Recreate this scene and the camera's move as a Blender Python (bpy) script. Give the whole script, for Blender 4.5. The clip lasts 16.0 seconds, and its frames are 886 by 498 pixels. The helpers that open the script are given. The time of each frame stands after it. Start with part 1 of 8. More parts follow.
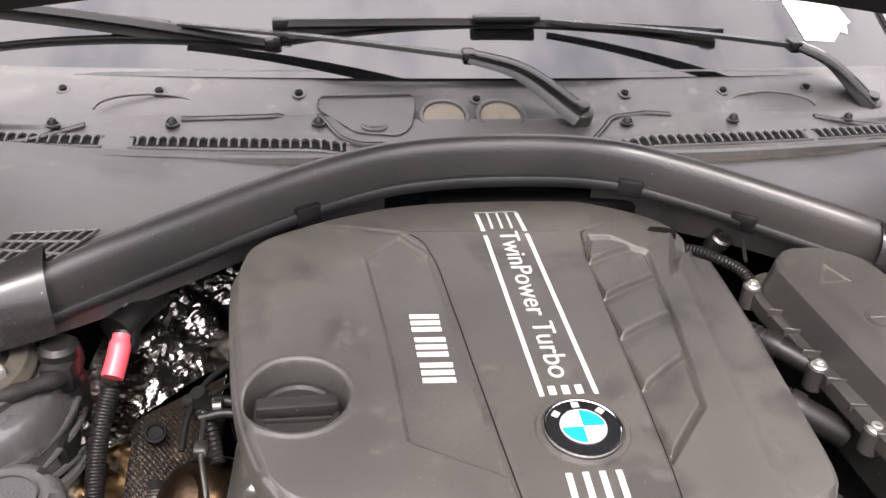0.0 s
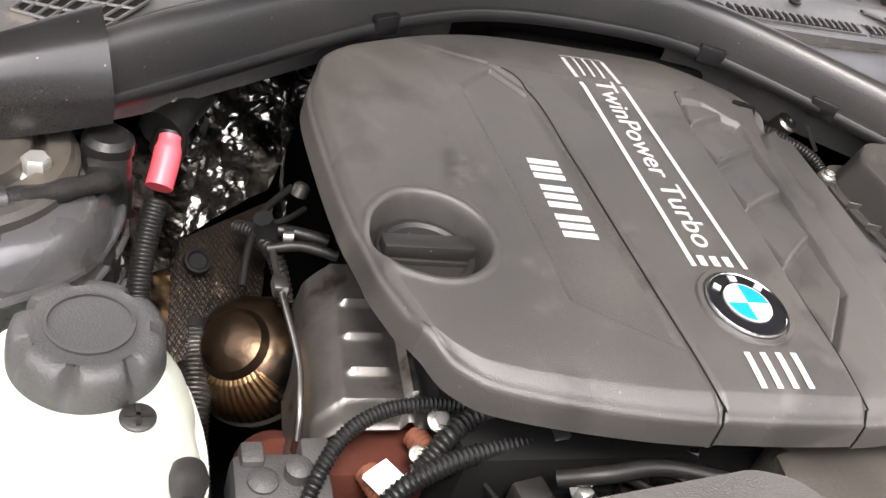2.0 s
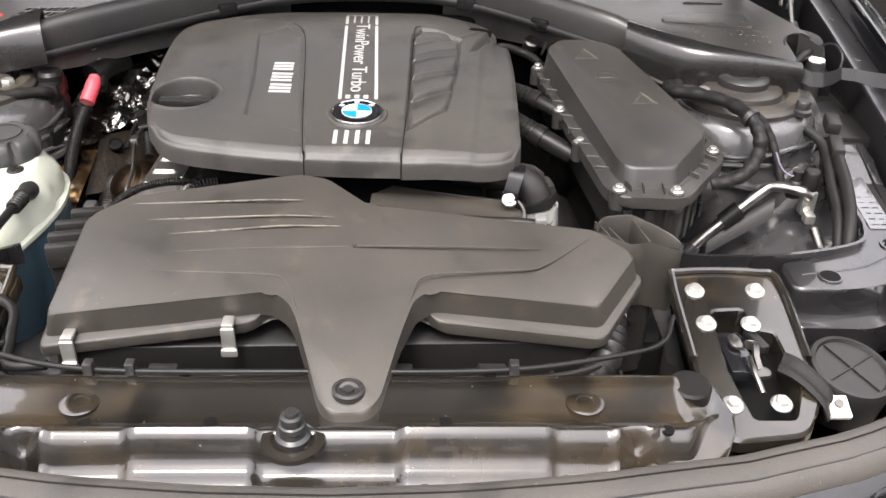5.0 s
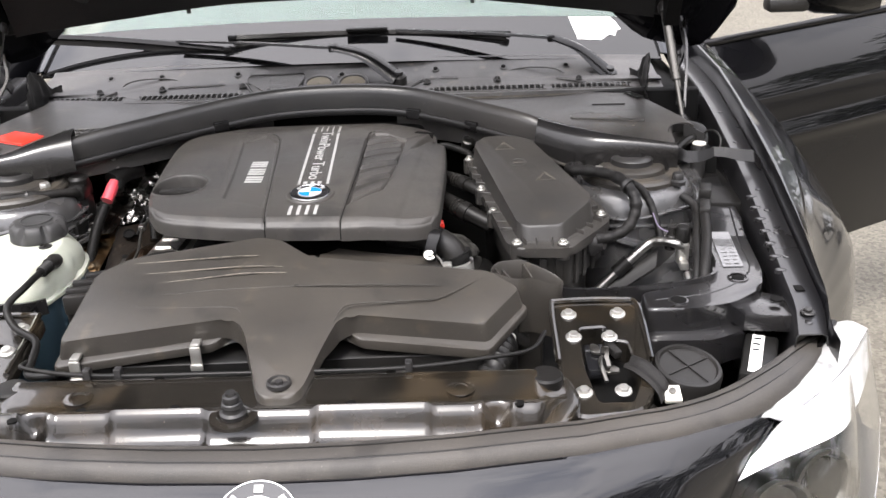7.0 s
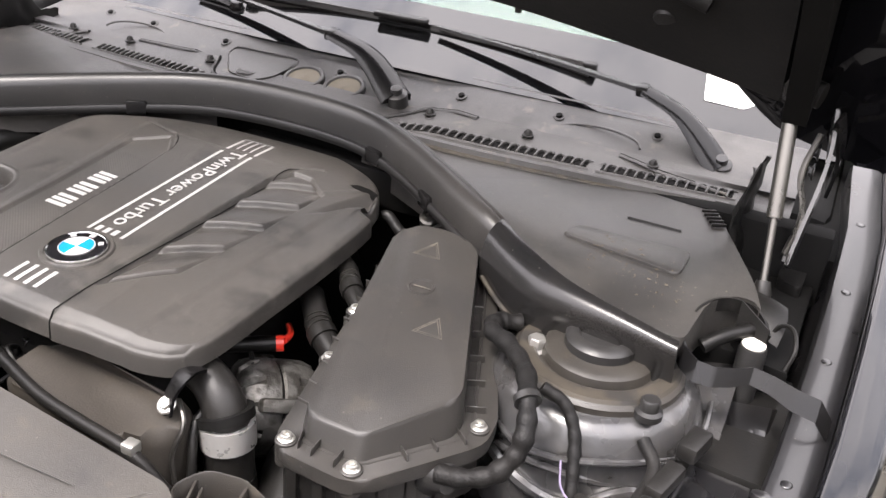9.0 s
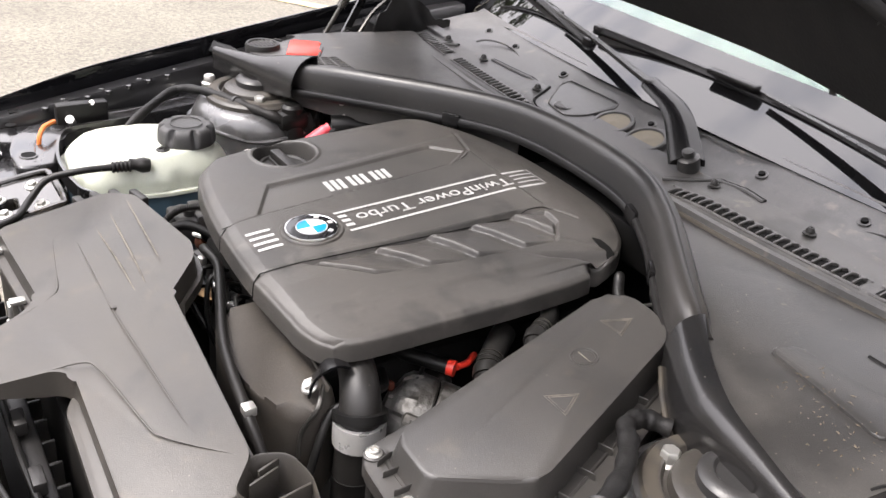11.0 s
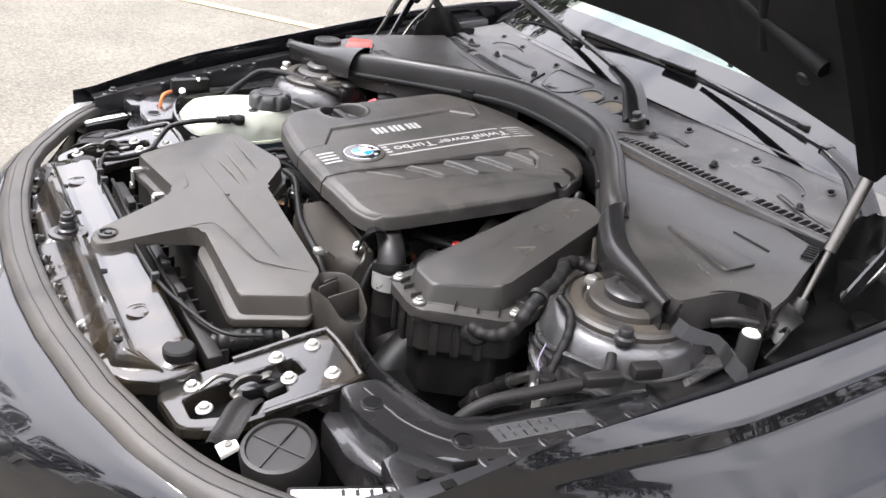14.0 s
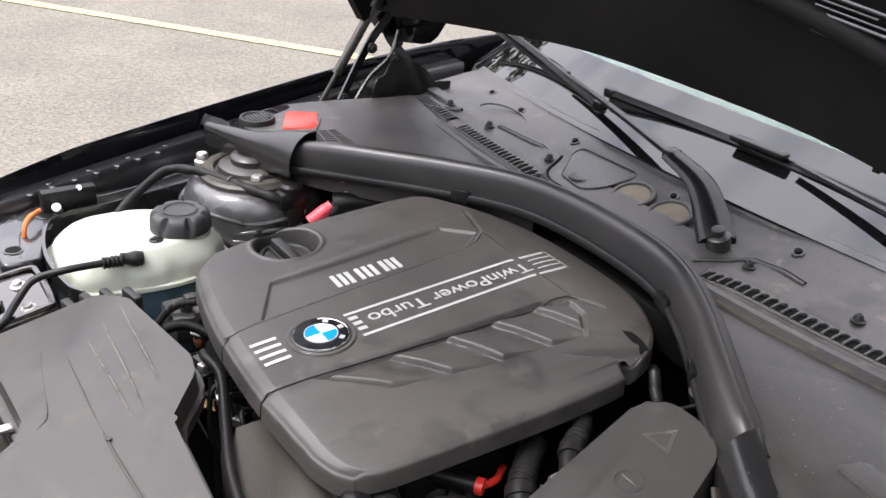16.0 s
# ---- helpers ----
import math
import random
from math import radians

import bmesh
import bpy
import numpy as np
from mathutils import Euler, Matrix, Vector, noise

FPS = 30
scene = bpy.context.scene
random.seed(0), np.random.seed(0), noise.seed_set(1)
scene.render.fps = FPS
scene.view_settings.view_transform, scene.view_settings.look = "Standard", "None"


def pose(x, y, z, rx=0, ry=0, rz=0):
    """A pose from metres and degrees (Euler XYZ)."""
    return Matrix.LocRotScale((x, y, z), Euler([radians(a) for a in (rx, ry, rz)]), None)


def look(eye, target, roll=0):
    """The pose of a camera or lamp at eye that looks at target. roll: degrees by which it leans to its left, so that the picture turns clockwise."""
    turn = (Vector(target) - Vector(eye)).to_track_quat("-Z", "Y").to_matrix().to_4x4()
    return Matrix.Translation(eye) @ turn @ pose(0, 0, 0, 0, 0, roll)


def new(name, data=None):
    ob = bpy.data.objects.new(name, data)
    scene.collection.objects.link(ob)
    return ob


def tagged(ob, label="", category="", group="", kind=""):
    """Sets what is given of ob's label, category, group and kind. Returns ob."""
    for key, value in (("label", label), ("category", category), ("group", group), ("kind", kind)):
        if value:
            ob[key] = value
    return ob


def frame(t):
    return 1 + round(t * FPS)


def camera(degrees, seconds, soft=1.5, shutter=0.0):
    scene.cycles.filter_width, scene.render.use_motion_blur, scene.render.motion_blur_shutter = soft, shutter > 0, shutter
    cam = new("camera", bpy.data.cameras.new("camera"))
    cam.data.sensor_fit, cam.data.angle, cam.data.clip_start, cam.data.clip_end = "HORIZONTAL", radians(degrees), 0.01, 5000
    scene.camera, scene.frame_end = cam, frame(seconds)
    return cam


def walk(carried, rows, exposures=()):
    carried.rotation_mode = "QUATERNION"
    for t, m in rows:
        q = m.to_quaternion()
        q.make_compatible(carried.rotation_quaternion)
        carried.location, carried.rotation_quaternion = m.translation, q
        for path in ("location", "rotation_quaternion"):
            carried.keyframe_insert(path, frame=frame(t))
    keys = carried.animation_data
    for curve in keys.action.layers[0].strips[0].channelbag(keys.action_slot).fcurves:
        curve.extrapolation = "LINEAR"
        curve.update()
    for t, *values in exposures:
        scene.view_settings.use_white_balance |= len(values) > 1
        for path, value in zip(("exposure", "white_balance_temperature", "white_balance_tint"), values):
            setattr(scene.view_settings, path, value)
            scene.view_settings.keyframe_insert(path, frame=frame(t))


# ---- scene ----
cam = camera(51.6, 16.0)
PATH = [
    (0, (-0.19, -0.474, 1.332), (0.098, 1.216, 0.301), 3.4),
    (0.5, (-0.282, -0.423, 1.298), (0.105, 1.254, 0.28), 6.8),
    (1, (-0.354, -0.338, 1.247), (0.302, 1.186, 0.13), 13.5),
    (1.5, (-0.418, -0.349, 1.2), (0.332, 1.097, 0.039), 20.4),
    (2, (-0.396, -0.361, 1.214), (0.313, 1.089, 0.033), 19.7),
    (2.5, (-0.316, -0.438, 1.271), (0.204, 1.079, 0.076), 11.7),
    (3, (-0.183, -0.513, 1.287), (0.298, 1.045, 0.129), 6.7),
    (3.5, (-0.023, -0.59, 1.276), (0.402, 0.999, 0.138), 5.7),
    (4, (0.035, -0.671, 1.286), (0.21, 0.94, 0.115), 3.2),
    (6.5, (0.137, -1.259, 1.348), (0.148, 0.556, 0.509), 0.1),
    (7, (0.208, -1.224, 1.342), (0.176, 0.602, 0.528), -2.0),
    (7.5, (0.295, -1.037, 1.347), (0.274, 0.786, 0.526), -3.0),
    (8, (0.446, -0.864, 1.336), (0.27, 0.942, 0.495), -4.2),
    (8.5, (0.584, -0.742, 1.345), (0.045, 0.971, 0.463), 1.3),
    (9, (0.618, -0.562, 1.32), (-0.079, 1.068, 0.395), 5.2),
    (9.5, (0.63, -0.446, 1.338), (-0.334, 1.025, 0.386), 4.0),
    (10, (0.691, -0.349, 1.35), (-0.637, 0.775, 0.362), 4.6),
    (12.5, (0.902, -0.488, 1.342), (-0.575, 0.479, 0.4), 6.3),
    (13, (0.99, -0.532, 1.357), (-0.473, 0.456, 0.416), 6.5),
    (13.5, (1.153, -0.551, 1.362), (-0.35, 0.373, 0.42), 6.0),
    (14, (1.187, -0.568, 1.379), (-0.345, 0.374, 0.505), 6.4),
    (14.5, (1.04, -0.537, 1.386), (-0.499, 0.352, 0.47), 4.1),
    (15, (0.88, -0.476, 1.381), (-0.611, 0.56, 0.543), 2.0),
    (15.5, (0.77, -0.396, 1.374), (-0.706, 0.634, 0.501), 3.6),
    (16, (0.69, -0.346, 1.379), (-0.769, 0.68, 0.477), 3.9),
]
walk(cam, [(t, look(eye, target, roll)) for t, eye, target, roll in PATH],
     exposures=[(0, 2.52, 6600, 16), (0.5, 2.65, 6600, 17), (1, 2.8, 6600, 14), (1.5, 2.82, 6600, 13), (2, 2.52, 6550, 13), (2.5, 2.1, 6550, 14), (3, 2.19, 6550, 13), (3.5, 2.42, 6600, 13), (4, 2.48, 6600, 12), (5.2, 2.17, 6500, 12), (6.5, 1.97, 6400, 13), (7.5, 1.89, 6350, 11), (8.5, 2.31, 6450, 14), (9, 2.32, 6550, 14), (9.5, 2.51, 6620, 15), (10, 2.34, 6600, 14), (12.5, 2.17, 6250, 13), (13.5, 2.29, 6200, 13), (14.5, 2.07, 6250, 12), (15, 1.99, 6200, 13), (16, 1.87, 6200, 14)])

# ---- light ----
world = bpy.data.worlds.new("overcast_sky")
scene.world = world
world.use_nodes = True
wn, wl = world.node_tree.nodes, world.node_tree.links
wn.clear()
w_out = wn.new("ShaderNodeOutputWorld")
w_bg = wn.new("ShaderNodeBackground")
w_sky = wn.new("ShaderNodeTexSky")
w_sky.sky_type = "NISHITA"
w_sky.sun_disc = False
w_sky.sun_elevation, w_sky.sun_rotation = radians(52), radians(205)
w_tc = wn.new("ShaderNodeTexCoord")
w_map = wn.new("ShaderNodeMapping")
w_map.inputs["Scale"].default_value = (1.0, 1.0, 2.2)
w_noise = wn.new("ShaderNodeTexNoise")
w_noise.inputs["Scale"].default_value = 2.1
w_noise.inputs["Detail"].default_value = 7.0
w_noise.inputs["Roughness"].default_value = 0.58
w_ramp = wn.new("ShaderNodeValToRGB")
w_ramp.color_ramp.elements[0].position = 0.22
w_ramp.color_ramp.elements[1].position = 0.47
w_mix = wn.new("ShaderNodeMix")
w_mix.data_type = "RGBA"
w_mix.inputs["B"].default_value = (10.1, 9.8, 10.0, 1)
wl.new(w_tc.outputs["Generated"], w_map.inputs["Vector"])
wl.new(w_map.outputs["Vector"], w_noise.inputs["Vector"])
wl.new(w_noise.outputs["Fac"], w_ramp.inputs["Fac"])
wl.new(w_ramp.outputs["Color"], w_mix.inputs["Factor"])
wl.new(w_sky.outputs["Color"], w_mix.inputs["A"])
w_sep = wn.new("ShaderNodeSeparateXYZ")
wl.new(w_tc.outputs["Generated"], w_sep.inputs["Vector"])
w_alt = wn.new("ShaderNodeMapRange")
w_alt.inputs["From Min"].default_value, w_alt.inputs["From Max"].default_value = 0.0, 1.0
w_alt.inputs["To Min"].default_value, w_alt.inputs["To Max"].default_value = 0.55, 1.10
wl.new(w_sep.outputs["Z"], w_alt.inputs["Value"])
w_mul = wn.new("ShaderNodeMix")
w_mul.data_type, w_mul.blend_type = "RGBA", "MULTIPLY"
w_mul.inputs["Factor"].default_value = 1.0
wl.new(w_mix.outputs["Result"], w_mul.inputs["A"])
wl.new(w_alt.outputs["Result"], w_mul.inputs["B"])
w_dot = wn.new("ShaderNodeVectorMath")
w_dot.operation = "DOT_PRODUCT"
w_dot.inputs[1].default_value = Vector((-0.9, -2.2, 4.4)).normalized()
wl.new(w_tc.outputs["Generated"], w_dot.inputs[0])
w_near = wn.new("ShaderNodeMapRange")
w_near.interpolation_type = "SMOOTHSTEP"
w_near.inputs["From Min"].default_value, w_near.inputs["From Max"].default_value = 0.2, 1.0
w_near.inputs["To Min"].default_value, w_near.inputs["To Max"].default_value = 0.74, 1.25
wl.new(w_dot.outputs["Value"], w_near.inputs["Value"])
w_glow = wn.new("ShaderNodeMix")
w_glow.data_type, w_glow.blend_type = "RGBA", "MULTIPLY"
w_glow.inputs["Factor"].default_value = 1.0
wl.new(w_mul.outputs["Result"], w_glow.inputs["A"])
wl.new(w_near.outputs["Result"], w_glow.inputs["B"])
wl.new(w_glow.outputs["Result"], w_bg.inputs["Color"])
w_bg.inputs["Strength"].default_value = 0.12
wl.new(w_bg.outputs["Background"], w_out.inputs["Surface"])

sun = new("sun", bpy.data.lights.new("sun", "SUN"))
sun.data.energy, sun.data.angle, sun.data.color = 1.3, radians(14), (1.0, 0.95, 0.88)
sun.matrix_world = look((0, 0, 6), (0.9, 2.2, 1.6))


# ---- materials ----
def mat(name, color, rough=0.5, metal=0.0, var=0.25, scale=18.0, bump=0.0, bump_scale=250.0, dust=0.0, dust_color=(0.115, 0.098, 0.078), coat=0.0, trans=0.0, sss=0.0, rough_var=0.12, spec=0.5, stains=(), specks=0.0, speck_scale=160.0, speck_color=(0.13, 0.117, 0.10)):
    """A surface with grain at two scales, drifting dust and uneven gloss."""
    m = bpy.data.materials.new(name)
    m.use_nodes = True
    n, l = m.node_tree.nodes, m.node_tree.links
    b = n["Principled BSDF"]
    tc = n.new("ShaderNodeTexCoord")
    big = n.new("ShaderNodeTexNoise")
    big.inputs["Scale"].default_value, big.inputs["Detail"].default_value = scale, 6.0
    fine = n.new("ShaderNodeTexNoise")
    fine.inputs["Scale"].default_value, fine.inputs["Detail"].default_value = bump_scale, 3.0
    for t in (big, fine):
        l.new(tc.outputs["Object"], t.inputs["Vector"])
    c1 = n.new("ShaderNodeMix")
    c1.data_type = "RGBA"
    c1.inputs["A"].default_value = (*[c * (1 - var) for c in color], 1)
    c1.inputs["B"].default_value = (*[min(1, c * (1 + var)) for c in color], 1)
    l.new(big.outputs["Fac"], c1.inputs["Factor"])
    last = c1.outputs["Result"]
    if dust:
        dn = n.new("ShaderNodeTexNoise")
        dn.inputs["Scale"].default_value, dn.inputs["Detail"].default_value = scale * 0.45, 9.0
        dn.inputs["Roughness"].default_value = 0.66
        l.new(tc.outputs["Object"], dn.inputs["Vector"])
        r = n.new("ShaderNodeMapRange")
        r.inputs["From Min"].default_value, r.inputs["From Max"].default_value = 0.38, 0.78
        r.inputs["To Max"].default_value = dust
        l.new(dn.outputs["Fac"], r.inputs["Value"])
        sp = n.new("ShaderNodeMath")
        sp.operation = "MULTIPLY_ADD"
        fr = n.new("ShaderNodeMapRange")
        fr.inputs["From Min"].default_value, fr.inputs["From Max"].default_value = 0.5, 0.75
        fr.inputs["To Max"].default_value = dust * 0.5
        l.new(fine.outputs["Fac"], fr.inputs["Value"])
        sp.inputs[1].default_value = 1.0
        l.new(r.outputs["Result"], sp.inputs[0])
        l.new(fr.outputs["Result"], sp.inputs[2])
        c2 = n.new("ShaderNodeMix")
        c2.data_type = "RGBA"
        c2.inputs["B"].default_value = (*dust_color, 1)
        l.new(sp.outputs[0], c2.inputs["Factor"])
        l.new(last, c2.inputs["A"])
        last = c2.outputs["Result"]
    for stain in stains:
        st = n.new("ShaderNodeTexNoise")
        st.inputs["Scale"].default_value, st.inputs["Detail"].default_value = stain[1], 4.0
        l.new(tc.outputs["Object"], st.inputs["Vector"])
        sr = n.new("ShaderNodeMapRange")
        sr.inputs["From Min"].default_value, sr.inputs["From Max"].default_value = stain[2], stain[2] + 0.1
        sr.inputs["To Max"].default_value = stain[3]
        l.new(st.outputs["Fac"], sr.inputs["Value"])
        c3 = n.new("ShaderNodeMix")
        c3.data_type = "RGBA"
        c3.inputs["B"].default_value = (*stain[0], 1)
        l.new(sr.outputs["Result"], c3.inputs["Factor"])
        l.new(last, c3.inputs["A"])
        last = c3.outputs["Result"]
    if specks:
        vo = n.new("ShaderNodeTexVoronoi")
        vo.inputs["Scale"].default_value = speck_scale
        l.new(tc.outputs["Object"], vo.inputs["Vector"])
        sepc = n.new("ShaderNodeSeparateColor")
        l.new(vo.outputs["Color"], sepc.inputs["Color"])
        size = n.new("ShaderNodeMapRange")
        size.inputs["From Min"].default_value, size.inputs["From Max"].default_value = 1.0 - specks, 1.0
        size.inputs["To Max"].default_value = 0.22
        l.new(sepc.outputs["Red"], size.inputs["Value"])
        less = n.new("ShaderNodeMath")
        less.operation = "LESS_THAN"
        l.new(vo.outputs["Distance"], less.inputs[0])
        l.new(size.outputs["Result"], less.inputs[1])
        dim = n.new("ShaderNodeMath")
        dim.operation = "MULTIPLY"
        l.new(less.outputs[0], dim.inputs[0])
        l.new(sepc.outputs["Green"], dim.inputs[1])
        c4 = n.new("ShaderNodeMix")
        c4.data_type = "RGBA"
        c4.inputs["B"].default_value = (*speck_color, 1)
        l.new(dim.outputs[0], c4.inputs["Factor"])
        l.new(last, c4.inputs["A"])
        last = c4.outputs["Result"]
    l.new(last, b.inputs["Base Color"])
    rr = n.new("ShaderNodeMapRange")
    rr.inputs["To Min"].default_value, rr.inputs["To Max"].default_value = max(0.02, rough - rough_var), min(1, rough + rough_var)
    l.new(big.outputs["Fac"], rr.inputs["Value"])
    l.new(rr.outputs["Result"], b.inputs["Roughness"])
    b.inputs["Metallic"].default_value = metal
    b.inputs["Coat Weight"].default_value = coat
    b.inputs["Coat Roughness"].default_value = 0.03
    b.inputs["Transmission Weight"].default_value = trans
    b.inputs["Specular IOR Level"].default_value = spec
    if sss:
        b.inputs["Subsurface Weight"].default_value = sss
        b.inputs["Subsurface Radius"].default_value = (0.03, 0.03, 0.028)
        b.inputs["Subsurface Scale"].default_value = 0.5
    if bump:
        bp = n.new("ShaderNodeBump")
        bp.inputs["Strength"].default_value, bp.inputs["Distance"].default_value = bump, 0.001
        l.new(fine.outputs["Fac"], bp.inputs["Height"])
        l.new(bp.outputs["Normal"], b.inputs["Normal"])
    return m


COVER = mat("cover_plastic", (0.032, 0.0305, 0.0290), 0.44, bump=0.4, bump_scale=1400, dust=0.26, scale=9, rough_var=0.18, specks=0.14, speck_scale=330, stains=(((0.014, 0.0135, 0.013), 16.0, 0.56, 0.65), ((0.085, 0.078, 0.070), 34.0, 0.61, 0.38), ((0.010, 0.0095, 0.009), 75.0, 0.67, 0.6)))
HATCH = mat("hatched_plastic", (0.033, 0.0315, 0.030), 0.44, dust=0.24, scale=9, rough_var=0.16)
hn, hl = HATCH.node_tree.nodes, HATCH.node_tree.links
hw = hn.new("ShaderNodeTexWave")
hw.inputs["Scale"].default_value = 170.0
hw.bands_direction = "DIAGONAL"
hb = hn.new("ShaderNodeBump")
hb.inputs["Strength"].default_value, hb.inputs["Distance"].default_value = 0.35, 0.0004
ht = hn.new("ShaderNodeTexCoord")
hl.new(ht.outputs["Object"], hw.inputs["Vector"])
hl.new(hw.outputs["Fac"], hb.inputs["Height"])
hl.new(hb.outputs["Normal"], hn["Principled BSDF"].inputs["Normal"])
PLASTIC = mat("black_plastic", (0.009, 0.0087, 0.0085), 0.42, bump=0.3, bump_scale=900, dust=0.09, scale=12, spec=0.35, specks=0.06, speck_scale=300)
BOXPLASTIC = mat("dusty_box_plastic", (0.0265, 0.0242, 0.0215), 0.42, bump=0.35, bump_scale=1100, dust=0.30, scale=8, rough_var=0.15, dust_color=(0.10, 0.084, 0.062), specks=0.12, speck_scale=330, stains=(((0.011, 0.010, 0.009), 20.0, 0.60, 0.5), ((0.085, 0.070, 0.050), 30.0, 0.62, 0.4)))
CASEPLASTIC = mat("grey_case_plastic", (0.0225, 0.0215, 0.0205), 0.42, bump=0.35, bump_scale=1100, dust=0.20, scale=9, rough_var=0.15, specks=0.12, speck_scale=330, stains=(((0.011, 0.0105, 0.010), 20.0, 0.60, 0.5), ((0.070, 0.060, 0.046), 30.0, 0.64, 0.35)))
COWL = mat("cowl_plastic", (0.032, 0.0315, 0.032), 0.42, bump=0.3, bump_scale=700, dust=0.42, scale=7, dust_color=(0.125, 0.114, 0.10), rough_var=0.20, specks=0.14, speck_scale=330, stains=(((0.013, 0.0125, 0.012), 12.0, 0.56, 0.6), ((0.13, 0.112, 0.088), 40.0, 0.62, 0.5)))
FRONTRUBBER = mat("dusty_front_seal_rubber", (0.034, 0.032, 0.030), 0.50, bump=0.3, bump_scale=700, dust=0.36, scale=9, spec=0.35, specks=0.10, speck_scale=300, stains=(((0.016, 0.015, 0.014), 14.0, 0.58, 0.5),))
RUBBER = mat("rubber", (0.0155, 0.0155, 0.016), 0.36, bump=0.2, bump_scale=600, dust=0.13, scale=10, spec=0.45, specks=0.05, speck_scale=300)
GLOSSPLASTIC = mat("shiny_black_plastic", (0.004, 0.004, 0.0045), 0.24, bump=0.1, dust=0.04, scale=10, spec=0.28)
# Near-black base colour that holds the deep shade of voids and openings.
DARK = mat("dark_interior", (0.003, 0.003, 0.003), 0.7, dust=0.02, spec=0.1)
HOSE = mat("hose_rubber", (0.006, 0.006, 0.006), 0.40, bump=0.2, bump_scale=500, dust=0.06, spec=0.22)
CLOTHTAPE = mat("cloth_tape", (0.007, 0.007, 0.0073), 0.5, bump=0.6, bump_scale=420, dust=0.08, spec=0.18)
PAINT = mat("black_car_paint", (0.003, 0.003, 0.004), 0.3, coat=1.0, var=0.1, rough_var=0.03, scale=4, spec=0.10)
BODYPAINT = mat("black_body_paint_dusty", (0.008, 0.008, 0.0092), 0.28, coat=0.75, dust=0.09, spec=0.4, scale=8, dust_color=(0.10, 0.085, 0.062), rough_var=0.1, specks=0.06, speck_scale=300)
SLAM = mat("semi_gloss_panel", (0.010, 0.009, 0.0078), 0.20, coat=0.75, dust=0.24, scale=5, dust_color=(0.050, 0.039, 0.025), spec=0.5, rough_var=0.14, specks=0.08, speck_scale=300, stains=(((0.030, 0.022, 0.013), 11.0, 0.54, 0.7), ((0.004, 0.0036, 0.003), 17.0, 0.56, 0.8)))
SLAMFRONT = mat("semi_gloss_front", (0.012, 0.0105, 0.009), 0.24, coat=0.38, dust=0.16, scale=9, dust_color=(0.05, 0.040, 0.027), rough_var=0.14, spec=0.45, specks=0.08, speck_scale=300, stains=(((0.030, 0.022, 0.014), 13.0, 0.52, 0.7), ((0.004, 0.0036, 0.003), 21.0, 0.55, 0.8)))
STEEL = mat("steel", (0.40, 0.39, 0.37), 0.32, metal=1.0, var=0.2, scale=60)
BOLTM = mat("zinc_bolt", (0.50, 0.49, 0.46), 0.38, metal=0.85, var=0.15, scale=90)
ALU = mat("cast_aluminium", (0.13, 0.126, 0.118), 0.5, metal=0.65, bump=1.0, bump_scale=260, var=0.5, scale=60, stains=(((0.025, 0.022, 0.018), 45.0, 0.50, 0.8),))
FOIL = mat("embossed_foil", (0.27, 0.26, 0.245), 0.24, metal=1.0, bump=1.0, bump_scale=420, var=0.5, scale=45, stains=(((0.012, 0.010, 0.008), 16.0, 0.54, 0.95), ((0.03, 0.026, 0.022), 110.0, 0.57, 0.7)))
SHIELDSTEEL = mat("heat_dulled_steel", (0.215, 0.203, 0.187), 0.36, metal=0.9, bump=0.4, bump_scale=160, var=0.4, scale=40, stains=(((0.05, 0.034, 0.022), 30.0, 0.56, 0.8),))
BROWNFOIL = mat("stained_foil", (0.24, 0.225, 0.205), 0.28, metal=0.95, bump=1.0, bump_scale=380, var=0.5, scale=35, stains=(((0.010, 0.008, 0.006), 20.0, 0.47, 0.95), ((0.03, 0.024, 0.018), 120.0, 0.52, 0.85)))
for foil in (FOIL, BROWNFOIL):
    fn, fl = foil.node_tree.nodes, foil.node_tree.links
    cells = fn.new("ShaderNodeTexVoronoi")
    cells.inputs["Scale"].default_value = 210.0
    place = fn.new("ShaderNodeTexCoord")
    fl.new(place.outputs["Object"], cells.inputs["Vector"])
    emboss = fn.new("ShaderNodeBump")
    emboss.inputs["Strength"].default_value, emboss.inputs["Distance"].default_value = 0.6, 0.0012
    fl.new(cells.outputs["Distance"], emboss.inputs["Height"])
    fl.new(emboss.outputs["Normal"], fn["Principled BSDF"].inputs["Normal"])
GOLDFOIL = mat("heat_tinted_steel", (0.24, 0.15, 0.075), 0.34, metal=1.0, bump=0.5, bump_scale=140, var=0.6, scale=30, stains=(((0.008, 0.006, 0.005), 16.0, 0.46, 0.95), ((0.34, 0.30, 0.22), 34.0, 0.56, 0.6)))
SCORCHED = mat("scorched_panel", (0.019, 0.014, 0.010), 0.40, metal=0.6, bump=0.8, bump_scale=260, var=0.5, scale=35, stains=(((0.010, 0.008, 0.006), 18.0, 0.48, 0.9), ((0.12, 0.09, 0.06), 60.0, 0.60, 0.5)))
TURBOSHELL = mat("scorched_shell", (0.040, 0.026, 0.016), 0.32, metal=0.9, bump=0.4, bump_scale=140, var=0.6, scale=30, stains=(((0.004, 0.0035, 0.003), 14.0, 0.46, 0.95), ((0.20, 0.12, 0.05), 22.0, 0.60, 0.6)))
COPPERWIRE = mat("copper_winding", (0.22, 0.035, 0.02), 0.45, metal=0.3, var=0.4, scale=90)
RUST = mat("rusty_manifold", (0.055, 0.016, 0.010), 0.85, bump=0.7, bump_scale=160, var=0.5, scale=40, spec=0.15)
